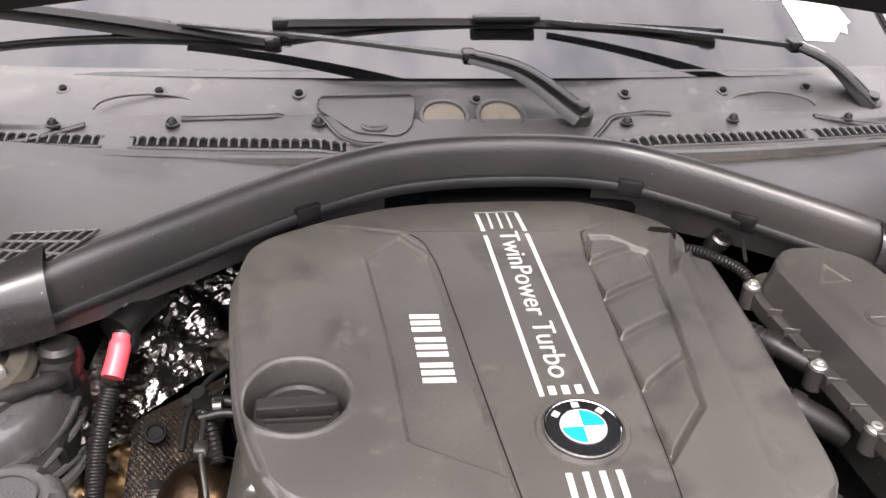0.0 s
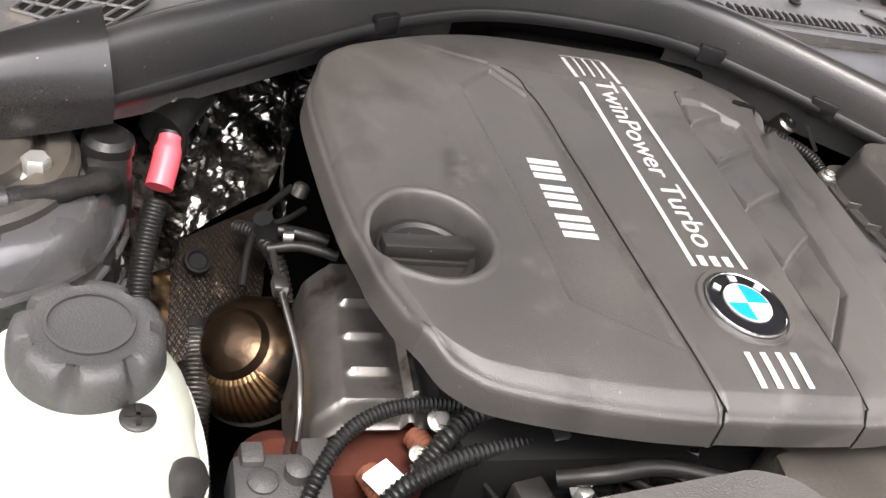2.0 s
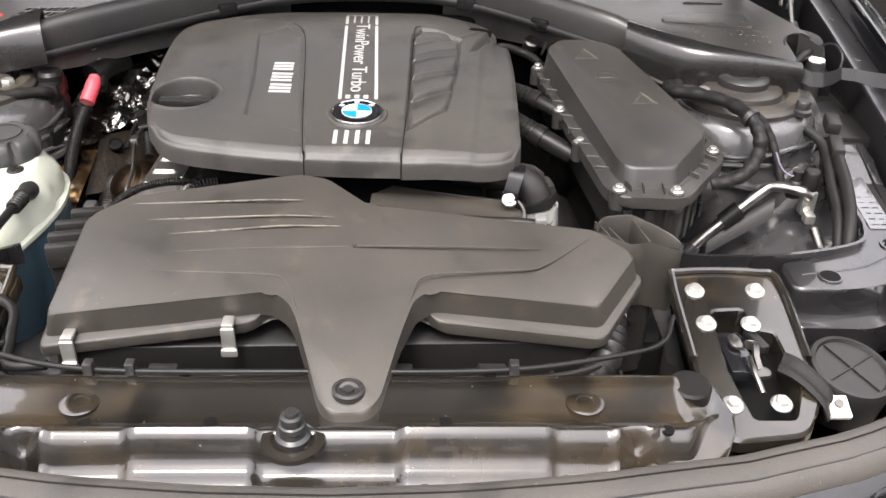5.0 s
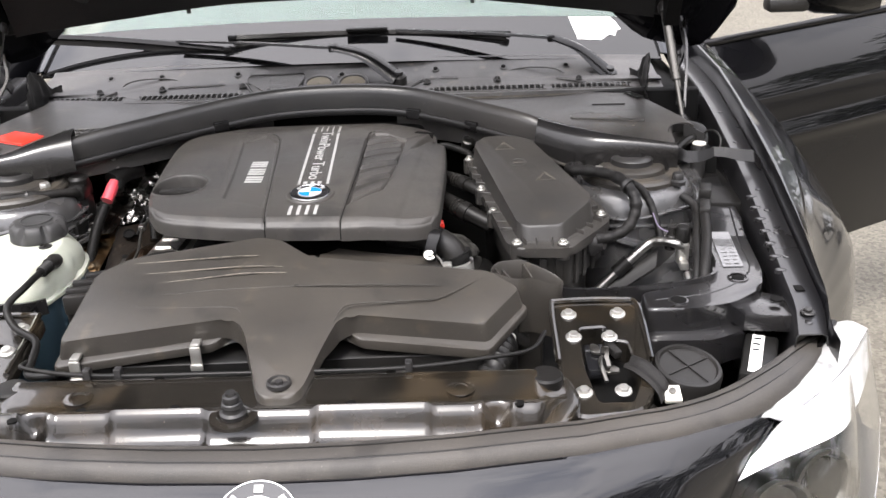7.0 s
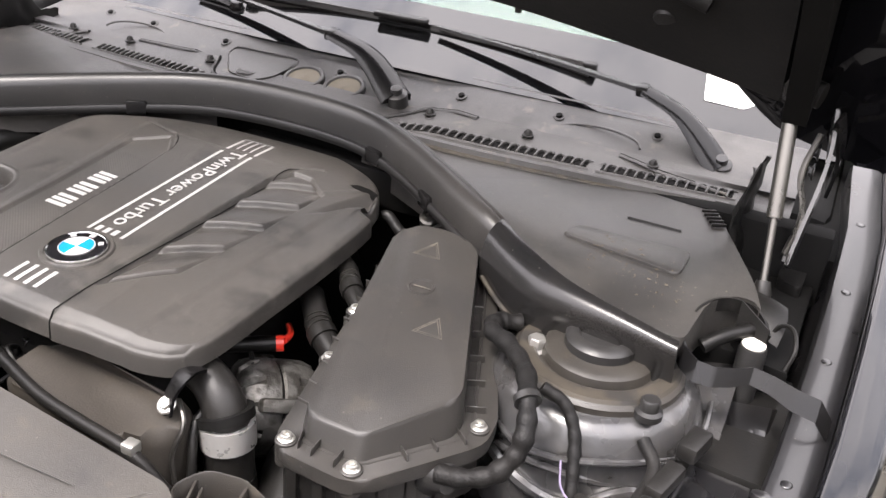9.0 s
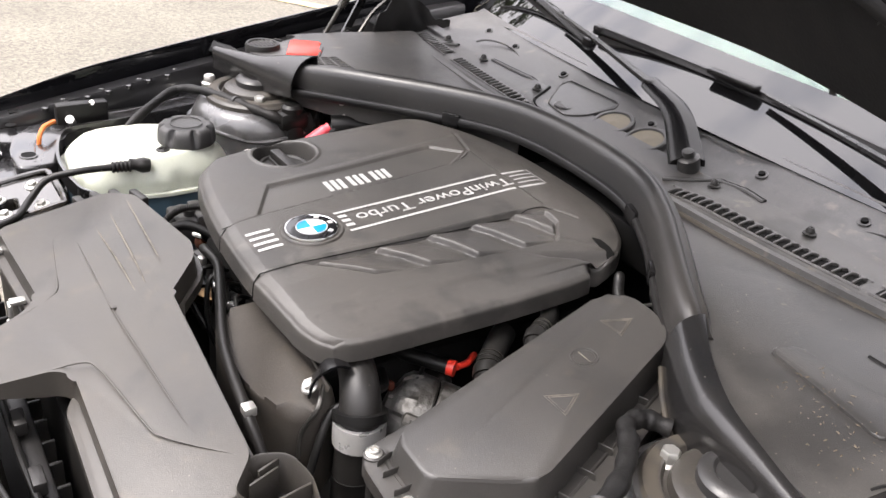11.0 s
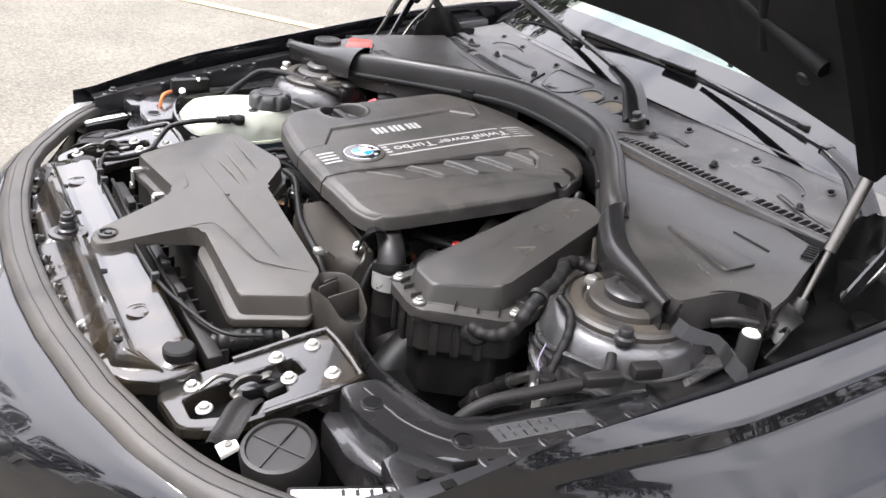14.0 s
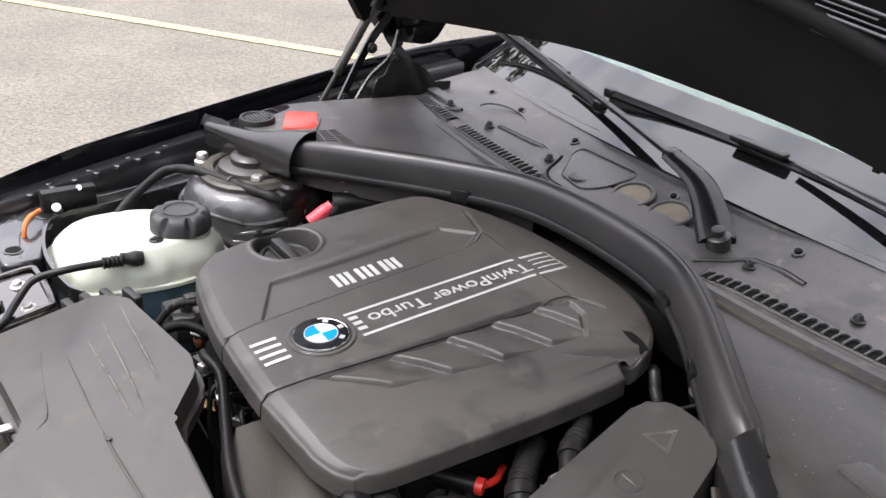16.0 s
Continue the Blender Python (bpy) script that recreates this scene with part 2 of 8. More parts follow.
TANK = mat("translucent_white_tank", (0.46, 0.48, 0.405), 0.36, var=0.10, sss=0.7, scale=12, dust=0.12)
COOLANT = mat("coolant_seen_through_tank", (0.05, 0.085, 0.11), 0.36, var=0.2, scale=6)
CAPM = mat("grey_cap_plastic", (0.026, 0.026, 0.0265), 0.58, bump=0.5, bump_scale=600, dust=0.2)
SILVER = mat("silver_print", (0.40, 0.40, 0.39), 0.42, metal=0.3, var=0.08)
WHITE = mat("white_enamel", (0.62, 0.63, 0.63), 0.2, coat=0.6, var=0.03)
BLUE = mat("blue_enamel", (0.006, 0.19, 0.52), 0.2, coat=0.6, var=0.05)
BLACKENAMEL = mat("black_enamel", (0.008, 0.008, 0.009), 0.2, coat=0.6)
RED = mat("red_plastic", (0.62, 0.035, 0.02), 0.36, var=0.1)
PINKRED = mat("faded_red_sleeve", (0.66, 0.07, 0.09), 0.45, var=0.12)
ORANGE = mat("orange_plastic", (0.5, 0.13, 0.02), 0.45)
PAPER = mat("white_paper", (0.86, 0.86, 0.84), 0.7, var=0.03)
LABEL = mat("grey_label", (0.035, 0.035, 0.036), 0.22, var=0.2, coat=0.5)
GREYSTEEL = mat("painted_tower_steel", (0.040, 0.040, 0.0415), 0.26, coat=0.5, dust=0.2, scale=14, bump=0.5, bump_scale=90, spec=0.6, rough_var=0.16, stains=(((0.015, 0.014, 0.013), 24.0, 0.55, 0.6),))
BROWNFELT = mat("brown_insulation", (0.024, 0.0205, 0.0165), 0.62, bump=0.25, bump_scale=500, dust=0.22, scale=16, stains=(((0.05, 0.038, 0.026), 26.0, 0.58, 0.5),))
CHROME = mat("chrome", (0.8, 0.8, 0.8), 0.08, metal=1.0, var=0.05)
REFLECTOR = mat("lamp_reflector", (0.045, 0.045, 0.043), 0.22, metal=0.5, var=0.3)
DULLSTEEL = mat("dull_dark_steel", (0.12, 0.115, 0.105), 0.3, metal=0.9, var=0.3)
AMBER = mat("amber_lens", (0.80, 0.55, 0.30), 0.2, var=0.15)
FLANGE = mat("dusty_flange_paint", (0.007, 0.007, 0.0082), 0.30, coat=0.4, dust=0.07, scale=8, dust_color=(0.10, 0.088, 0.066), specks=0.06, speck_scale=300)
DOORPAINT = mat("black_door_paint", (0.002, 0.002, 0.0025), 0.3, coat=0.65, var=0.1, rough_var=0.03, scale=4, spec=0.05)
MOULDPLASTIC = mat("satin_moulding", (0.008, 0.008, 0.0085), 0.24, bump=0.05, bump_scale=900, dust=0.09, scale=10, rough_var=0.1, spec=0.45, specks=0.06, speck_scale=300)
DUSTRING = mat("brown_dust_ring", (0.034, 0.028, 0.020), 0.7, var=0.5, scale=50, stains=(((0.012, 0.011, 0.010), 30.0, 0.5, 0.8),))
SEALRUBBER = mat("seal_rubber", (0.0125, 0.0125, 0.013), 0.36, bump=0.2, bump_scale=600, dust=0.13, scale=10, spec=0.45, specks=0.06, speck_scale=300, stains=(((0.010, 0.010, 0.010), 18.0, 0.58, 0.5),))
DUSTFILL = mat("dust_filled_cap", (0.115, 0.100, 0.075), 0.7, var=0.3, scale=60, bump=0.3)
# White that stands in for the sky's reflection on the headlight lens.
LENSGLARE = mat("white_lens_glare", (0.86, 0.87, 0.88), 0.25, var=0.03, coat=0.6)
LAMPTOP = mat("pale_lamp_top", (0.34, 0.34, 0.335), 0.18, var=0.35, scale=30, coat=0.6, stains=(((0.16, 0.16, 0.16), 40.0, 0.52, 0.8),))
CABINPALE = mat("pale_cabin_stand_in", (0.045, 0.05, 0.05), 0.7, var=0.15, scale=5)
PALE = mat("pale_plastic", (0.62, 0.60, 0.54), 0.45, var=0.1)


def glass(name, color, rough=0.0, mixed=0.0, ior=1.5):
    m = bpy.data.materials.new(name)
    m.use_nodes = True
    b = m.node_tree.nodes["Principled BSDF"]
    b.inputs["Base Color"].default_value = (*color, 1)
    b.inputs["Roughness"].default_value = rough
    b.inputs["Transmission Weight"].default_value = 1.0 - mixed
    b.inputs["IOR"].default_value = ior
    return m


GLASS = glass("windscreen_glass", (0.72, 0.86, 0.80), 0.0, 0.0, 1.36)
FRIT = mat("black_printed_glass", (0.0035, 0.0035, 0.0037), 0.03, var=0.1, rough_var=0.01, scale=6, spec=0.60)
LENS = glass("headlight_lens", (0.95, 0.96, 0.97), 0.02)


def asphalt():
    m = bpy.data.materials.new("asphalt")
    m.use_nodes = True
    n, l = m.node_tree.nodes, m.node_tree.links
    b = n["Principled BSDF"]
    tc = n.new("ShaderNodeTexCoord")
    v = n.new("ShaderNodeTexVoronoi")
    v.inputs["Scale"].default_value = 95
    big = n.new("ShaderNodeTexNoise")
    big.inputs["Scale"].default_value, big.inputs["Detail"].default_value = 1.6, 8
    mid = n.new("ShaderNodeTexNoise")
    mid.inputs["Scale"].default_value, mid.inputs["Detail"].default_value = 40, 4
    for t in (v, big, mid):
        l.new(tc.outputs["Object"], t.inputs["Vector"])
    ramp = n.new("ShaderNodeValToRGB")
    e = ramp.color_ramp.elements
    e[0].color, e[1].color = (0.080, 0.073, 0.058, 1), (0.168, 0.154, 0.124, 1)
    e[0].position, e[1].position = 0.1, 0.95
    l.new(v.outputs["Color"], ramp.inputs["Fac"])
    mx = n.new("ShaderNodeMix")
    mx.data_type, mx.blend_type = "RGBA", "MULTIPLY"
    mx.inputs["Factor"].default_value = 0.7
    r2 = n.new("ShaderNodeMapRange")
    r2.inputs["From Min"].default_value, r2.inputs["From Max"].default_value = 0.3, 0.7
    r2.inputs["To Min"].default_value, r2.inputs["To Max"].default_value = 0.75, 1.2
    l.new(big.outputs["Fac"], r2.inputs["Value"])
    l.new(ramp.outputs["Color"], mx.inputs["A"])
    l.new(r2.outputs["Result"], mx.inputs["B"])
    l.new(mx.outputs["Result"], b.inputs["Base Color"])
    b.inputs["Roughness"].default_value = 0.9
    bp = n.new("ShaderNodeBump")
    bp.inputs["Strength"].default_value, bp.inputs["Distance"].default_value = 0.7, 0.004
    l.new(v.outputs["Distance"], bp.inputs["Height"])
    l.new(bp.outputs["Normal"], b.inputs["Normal"])
    return m


ASPHALT = asphalt()
LINE = mat("worn_line_paint", (0.40, 0.30, 0.145), 0.8, var=0.3, scale=30, bump=0.6, bump_scale=90, stains=(((0.20, 0.18, 0.14), 22.0, 0.48, 0.85),))

# ---- geometry helpers ----
HOME = {}


def thing(name, loc, label, category, group="", kind=""):
    """An empty at the base of a thing; its parts go under it."""
    ob = new(name)
    ob.location = loc
    ob.empty_display_size = 0.02
    HOME[ob] = Vector(loc)
    return tagged(ob, label, category, group, kind)


def finish(bm, material, angle=38):
    bmesh.ops.recalc_face_normals(bm, faces=bm.faces)
    me = bpy.data.meshes.new("mesh")
    bm.to_mesh(me)
    bm.free()
    me.materials.append(material)
    me.shade_smooth()
    me.set_sharp_from_angle(angle=radians(angle))
    return me


def part(name, bm, material, parent=None, label="", angle=38):
    """Links a bmesh in world places as one mesh under a thing or a part."""
    if parent is not None:
        bmesh.ops.translate(bm, verts=bm.verts, vec=-HOME[parent])
    ob = new(name, finish(bm, material, angle))
    if parent is not None:
        ob.parent = parent
        HOME[ob] = HOME[parent]
    else:
        HOME[ob] = Vector((0, 0, 0))
    if label:
        ob["label"] = label
    return ob


def piece(name, mesh, parent, m, label=""):
    """An object of its own on a shared mesh, under a thing."""
    ob = new(name, mesh)
    ob.parent = parent
    ob.matrix_basis = Matrix.Translation(-HOME[parent]) @ m
    HOME[ob] = HOME[parent]
    if label:
        ob["label"] = label
    return ob


def structure(name, bm, material, label, category="", angle=38):
    ob = part(name, bm, material, None, "", angle)
    return tagged(ob, label, category or name, "", "structure")


def smooth_path(pts, n=8, closed=False):
    """Catmull-Rom through the points."""
    p = [Vector(q) for q in pts]
    out, k = [], len(p)
    for i in range(k if closed else k - 1):
        a = p[(i - 1) % k] if closed or i > 0 else p[0] * 2 - p[1]
        b, c = p[i], p[(i + 1) % k]
        d = p[(i + 2) % k] if closed or i + 2 < k else c * 2 - b
        for j in range(n):
            t = j / n
            out.append(0.5 * ((2 * b) + (c - a) * t + (2 * a - 5 * b + 4 * c - d) * t * t + (3 * b - a - 3 * c + d) * t ** 3))
    if not closed:
        out.append(p[-1].copy())
    return out


def round_poly(poly, r, n=4):
    """The polygon with its corners rounded."""
    out, k = [], len(poly)
    for i in range(k):
        a, b, c = (Vector((*poly[(i + j) % k][:2], 0)) for j in (-1, 0, 1))
        u, w = a - b, c - b
        q = min(r, u.length * 0.45, w.length * 0.45)
        s, e = b + u.normalized() * q, b + w.normalized() * q
        for j in range(n + 1):
            t = j / n
            v = s.lerp(b, t).lerp(b.lerp(e, t), t)
            out.append((v.x, v.y))
    return out


def call(f, x, y):
    return f(x, y) if callable(f) else f


def slab(poly, top, bot, bevel=0.003, segs=2, both=False, flare=0.0):
    """A polygon stood up between two heights (numbers or functions of x, y), its upper rim rounded."""
    bm = bmesh.new()
    cx, cy = sum(p[0] for p in poly) / len(poly), sum(p[1] for p in poly) / len(poly)
    t = [bm.verts.new((x, y, call(top, x, y))) for x, y in poly]
    b = [bm.verts.new((x + (x - cx) * flare, y + (y - cy) * flare, call(bot, x, y))) for x, y in poly]
    f1, f2 = bm.faces.new(t), bm.faces.new(b[::-1])
    for i in range(len(poly)):
        j = (i + 1) % len(poly)
        bm.faces.new((t[j], t[i], b[i], b[j]))
    if bevel:
        edges = list(f1.edges) + (list(f2.edges) if both else [])
        bmesh.ops.bevel(bm, geom=edges, offset=bevel, segments=segs, profile=0.5, affect="EDGES", clamp_overlap=True)
    return bm


def box(cx, cy, cz, sx, sy, sz, bevel=0.003, m=None, segs=2):
    bm = bmesh.new()
    bmesh.ops.create_cube(bm, size=1.0)
    bmesh.ops.scale(bm, verts=bm.verts, vec=(sx, sy, sz))
    if bevel:
        bmesh.ops.bevel(bm, geom=list(bm.edges), offset=bevel, segments=segs, profile=0.5, affect="EDGES")
    if m is not None:
        bmesh.ops.transform(bm, matrix=m, verts=bm.verts)
    bmesh.ops.translate(bm, verts=bm.verts, vec=(cx, cy, cz))
    return bm


def merge(*bms):
    out = bmesh.new()
    for b in bms:
        me = bpy.data.meshes.new("tmp")
        b.to_mesh(me)
        b.free()
        out.from_mesh(me)
        bpy.data.meshes.remove(me)
    return out


def tube(pts, r, n=6, segs=12, ring=0.0, pitch=0.006, smooth=True, caps=True):
    """A hose along the points; ring and pitch make it corrugated. r: a radius, or a function of the share of the way."""
    path = smooth_path(pts, n) if smooth else [Vector(p) for p in pts]
    if ring:
        length = sum((path[i + 1] - path[i]).length for i in range(len(path) - 1))
        count = max(8, int(length / pitch * 3))
        cum, dense = [0.0], []
        for i in range(len(path) - 1):
            cum.append(cum[-1] + (path[i + 1] - path[i]).length)
        k = 0
        for q in range(count + 1):
            d = cum[-1] * q / count
            while k < len(path) - 2 and cum[k + 1] < d:
                k += 1
            dense.append(path[k].lerp(path[k + 1], (d - cum[k]) / max(1e-9, cum[k + 1] - cum[k])))
        path = dense
    bm, rings, side = bmesh.new(), [], None
    for i, p in enumerate(path):
        d = (path[min(i + 1, len(path) - 1)] - path[max(i - 1, 0)]).normalized()
        if side is None:
            side = d.cross(Vector((0, 0, 1)) if abs(d.z) < 0.9 else Vector((1, 0, 0))).normalized()
        else:
            side = (side - d * side.dot(d)).normalized()
        up = side.cross(d)
        rad = (r(i / (len(path) - 1)) if callable(r) else r) + (ring if ring and i % 3 == 1 else 0.0)
        rings.append([bm.verts.new(p + (side * math.cos(a) + up * math.sin(a)) * rad) for a in (2 * math.pi * s / segs for s in range(segs))])
    for a, b in zip(rings, rings[1:]):
        for s in range(segs):
            bm.faces.new((a[s], a[(s + 1) % segs], b[(s + 1) % segs], b[s]))
    if caps:
        bm.faces.new(rings[0][::-1])
        bm.faces.new(rings[-1])
    return bm


def lathe(profile, segs=32, m=None, wave=None, caps=True):
    """A turned form: (radius, height) pairs about z. wave(angle, radius, height) may change the radius."""
    bm, rings = bmesh.new(), []
    for r, z in profile:
        if r < 1e-6:
            rings.append([bm.verts.new((0, 0, z))])
        else:
            ring = []
            for s in range(segs):
                a = 2 * math.pi * s / segs
                q = wave(a, r, z) if wave else r
                ring.append(bm.verts.new((q * math.cos(a), q * math.sin(a), z)))
            rings.append(ring)
    for a, b in zip(rings, rings[1:]):
        for s in range(segs):
            t = (s + 1) % segs
            if len(a) == 1 and len(b) > 1:
                bm.faces.new((a[0], b[s], b[t]))
            elif len(b) == 1 and len(a) > 1:
                bm.faces.new((a[s], a[t], b[0]))
            elif len(a) > 1:
                bm.faces.new((a[s], a[t], b[t], b[s]))
    if caps and len(rings[0]) > 1:
        bm.faces.new(rings[0][::-1])
    if caps and len(rings[-1]) > 1:
        bm.faces.new(rings[-1])
    if m is not None:
        bmesh.ops.transform(bm, matrix=m, verts=bm.verts)
    return bm


def sweep(profile, pts, n=8, smooth=True, closed=True, scale=None):
    """A section (side, up) carried along a path that lies about level."""
    path = smooth_path(pts, n) if smooth else [Vector(p) for p in pts]
    bm, rings = bmesh.new(), []
    for i, p in enumerate(path):
        d = path[min(i + 1, len(path) - 1)] - path[max(i - 1, 0)]
        side = Vector((d.y, -d.x, 0)).normalized()
        up = side.cross(d.normalized())
        if up.z < 0:
            up = -up
        q = scale(i / (len(path) - 1)) if scale else 1.0
        rings.append([bm.verts.new(p + side * s * q + up * t * q) for s, t in profile])
    k = len(profile)
    for a, b in zip(rings, rings[1:]):
        for s in range(k if closed else k - 1):
            bm.faces.new((a[s], a[(s + 1) % k], b[(s + 1) % k], b[s]))
    if closed:
        bm.faces.new(rings[0][::-1])
        bm.faces.new(rings[-1])
    return bm


def sheet(fn, nu, nv, thick=0.0):
    """A surface fn(u, v) over the unit square, with thickness below it."""
    bm = bmesh.new()
    g = [[bm.verts.new(fn(i / nu, j / nv)) for j in range(nv + 1)] for i in range(nu + 1)]
    for i in range(nu):
        for j in range(nv):
            bm.faces.new((g[i][j], g[i + 1][j], g[i + 1][j + 1], g[i][j + 1]))
    if thick:
        bmesh.ops.recalc_face_normals(bm, faces=bm.faces)
        bmesh.ops.solidify(bm, geom=list(bm.faces), thickness=thick)
    return bm


def frame_of(normal, loc):
    q = Vector(normal).to_track_quat("Z", "Y").to_matrix().to_4x4()
    return Matrix.Translation(loc) @ q


def lerp_table(table, x):
    """Linear look-up in ((x, value), ...)."""
    if x <= table[0][0]:
        return table[0][1]
    for (a, va), (b, vb) in zip(table, table[1:]):
        if x <= b:
            return va + (vb - va) * (x - a) / (b - a)
    return table[-1][1]


def sstep(a, b, x):
    t = np.clip((x - a) / (b - a), 0, 1)
    return t * t * (3 - 2 * t)


# shared small meshes
def bolt_mesh(material, socket=False):
    flange = lathe([(0.0, 0.0), (1.0, 0.0), (1.0, 0.14), (0.86, 0.26), (0.66, 0.30)], 20)
    head = lathe([(0.64, 0.28), (0.64, 0.60), (0.56, 0.70), (0.0, 0.70)], 6) if not socket else lathe([(0.66, 0.28), (0.66, 0.64), (0.58, 0.74), (0.36, 0.74), (0.32, 0.40), (0.0, 0.40)], 16)
    return finish(merge(flange, head), material, 25)


BOLT = bolt_mesh(BOLTM)
TORX = bolt_mesh(BOLTM, True)
DARKBOLT = bolt_mesh(RUBBER)


def bolt(parent, loc, r=0.008, normal=(0, 0, 1), mesh=None, name="bolt", label=""):
    return piece(name, mesh or BOLT, parent, frame_of(normal, loc) @ Matrix.Scale(r, 4), label)

LIDPLASTIC = mat("duct_cover_plastic", (0.021, 0.0205, 0.0205), 0.36, bump=0.3, bump_scale=700, dust=0.34, scale=8, dust_color=(0.10, 0.090, 0.076), rough_var=0.16, specks=0.16, speck_scale=260, speck_color=(0.22, 0.19, 0.15), stains=(((0.011, 0.0105, 0.010), 10.0, 0.55, 0.6), ((0.13, 0.11, 0.08), 110.0, 0.69, 0.8)))
BRAID = mat("woven_steel_braid", (0.10, 0.096, 0.09), 0.42, metal=0.8, bump=1.0, bump_scale=420, var=0.5, scale=60, stains=(((0.02, 0.017, 0.014), 30.0, 0.5, 0.85),))
CARRIER = mat("carrier_plastic", (0.007, 0.007, 0.0075), 0.36, dust=0.06, scale=10, spec=0.30)
BONNETLINER = mat("bonnet_liner", (0.0075, 0.0073, 0.0072), 0.62, bump=0.4, bump_scale=260, dust=0.04, spec=0.2)
CRUMB = mat("dead_leaf_crumbs", (0.085, 0.067, 0.045), 0.8, var=0.6, scale=200)
STICKER = mat("glossy_sticker", (0.12, 0.12, 0.123), 0.20, metal=0.6, coat=1.0, var=0.08, rough_var=0.03)
DUSTLINE = mat("pale_dust_in_mouldings", (0.105, 0.093, 0.075), 0.7, var=0.5, scale=120, stains=(((0.04, 0.036, 0.030), 90.0, 0.54, 0.8),))


def mir(pts, s):
    """Points mirrored to the side s of the car."""
    return [(s * p[0] - (0.006 if s < 0 else 0), *p[1:]) for p in pts]


def poly_side(poly, s):
    out = mir(poly, s)
    return out if s > 0 else out[::-1]


# ---- large structure: ground ----
bm = bmesh.new()
bmesh.ops.create_grid(bm, x_segments=2, y_segments=2, size=400)
structure("ground", bm, ASPHALT, "grey weathered asphalt of a car park", "ground")
la, lb = Vector((-9.6, -2.2, 0)), Vector((-2.2, 3.2, 0))
ld = (lb - la).normalized()
ls = Vector((-ld.y, ld.x, 0)) * 0.05
bm = bmesh.new()
cells = 60
prev = None
for i in range(cells + 1):
    c = la.lerp(lb, i / cells)
    w = 1 + 0.12 * noise.noise((i * 0.9, 0, 0))
    row = [bm.verts.new((*(c + ls * w).xy, 0.005)), bm.verts.new((*(c - ls * w).xy, 0.005))]
    if prev:
        bm.faces.new((prev[0], prev[1], row[1], row[0]))
    prev = row
structure("parking_line", bm, LINE, "worn pale yellow parking line painted on asphalt", "road marking")

# ---- car body ----
def fz(y):
    """Height of the wing's upper edge along the car."""
    return lerp_table(((-0.40, 0.790), (-0.2, 0.82), (0.1, 0.864), (0.46, 0.918), (0.6, 0.935), (1.1, 0.95)), y)


RAIL_IN = ((-0.285, 0.600), (-0.229, 0.615), (0.081, 0.643), (0.2, 0.650), (0.32, 0.655), (0.454, 0.657), (0.60, 0.648))


def rail_x(y):
    return lerp_table(RAIL_IN, y)


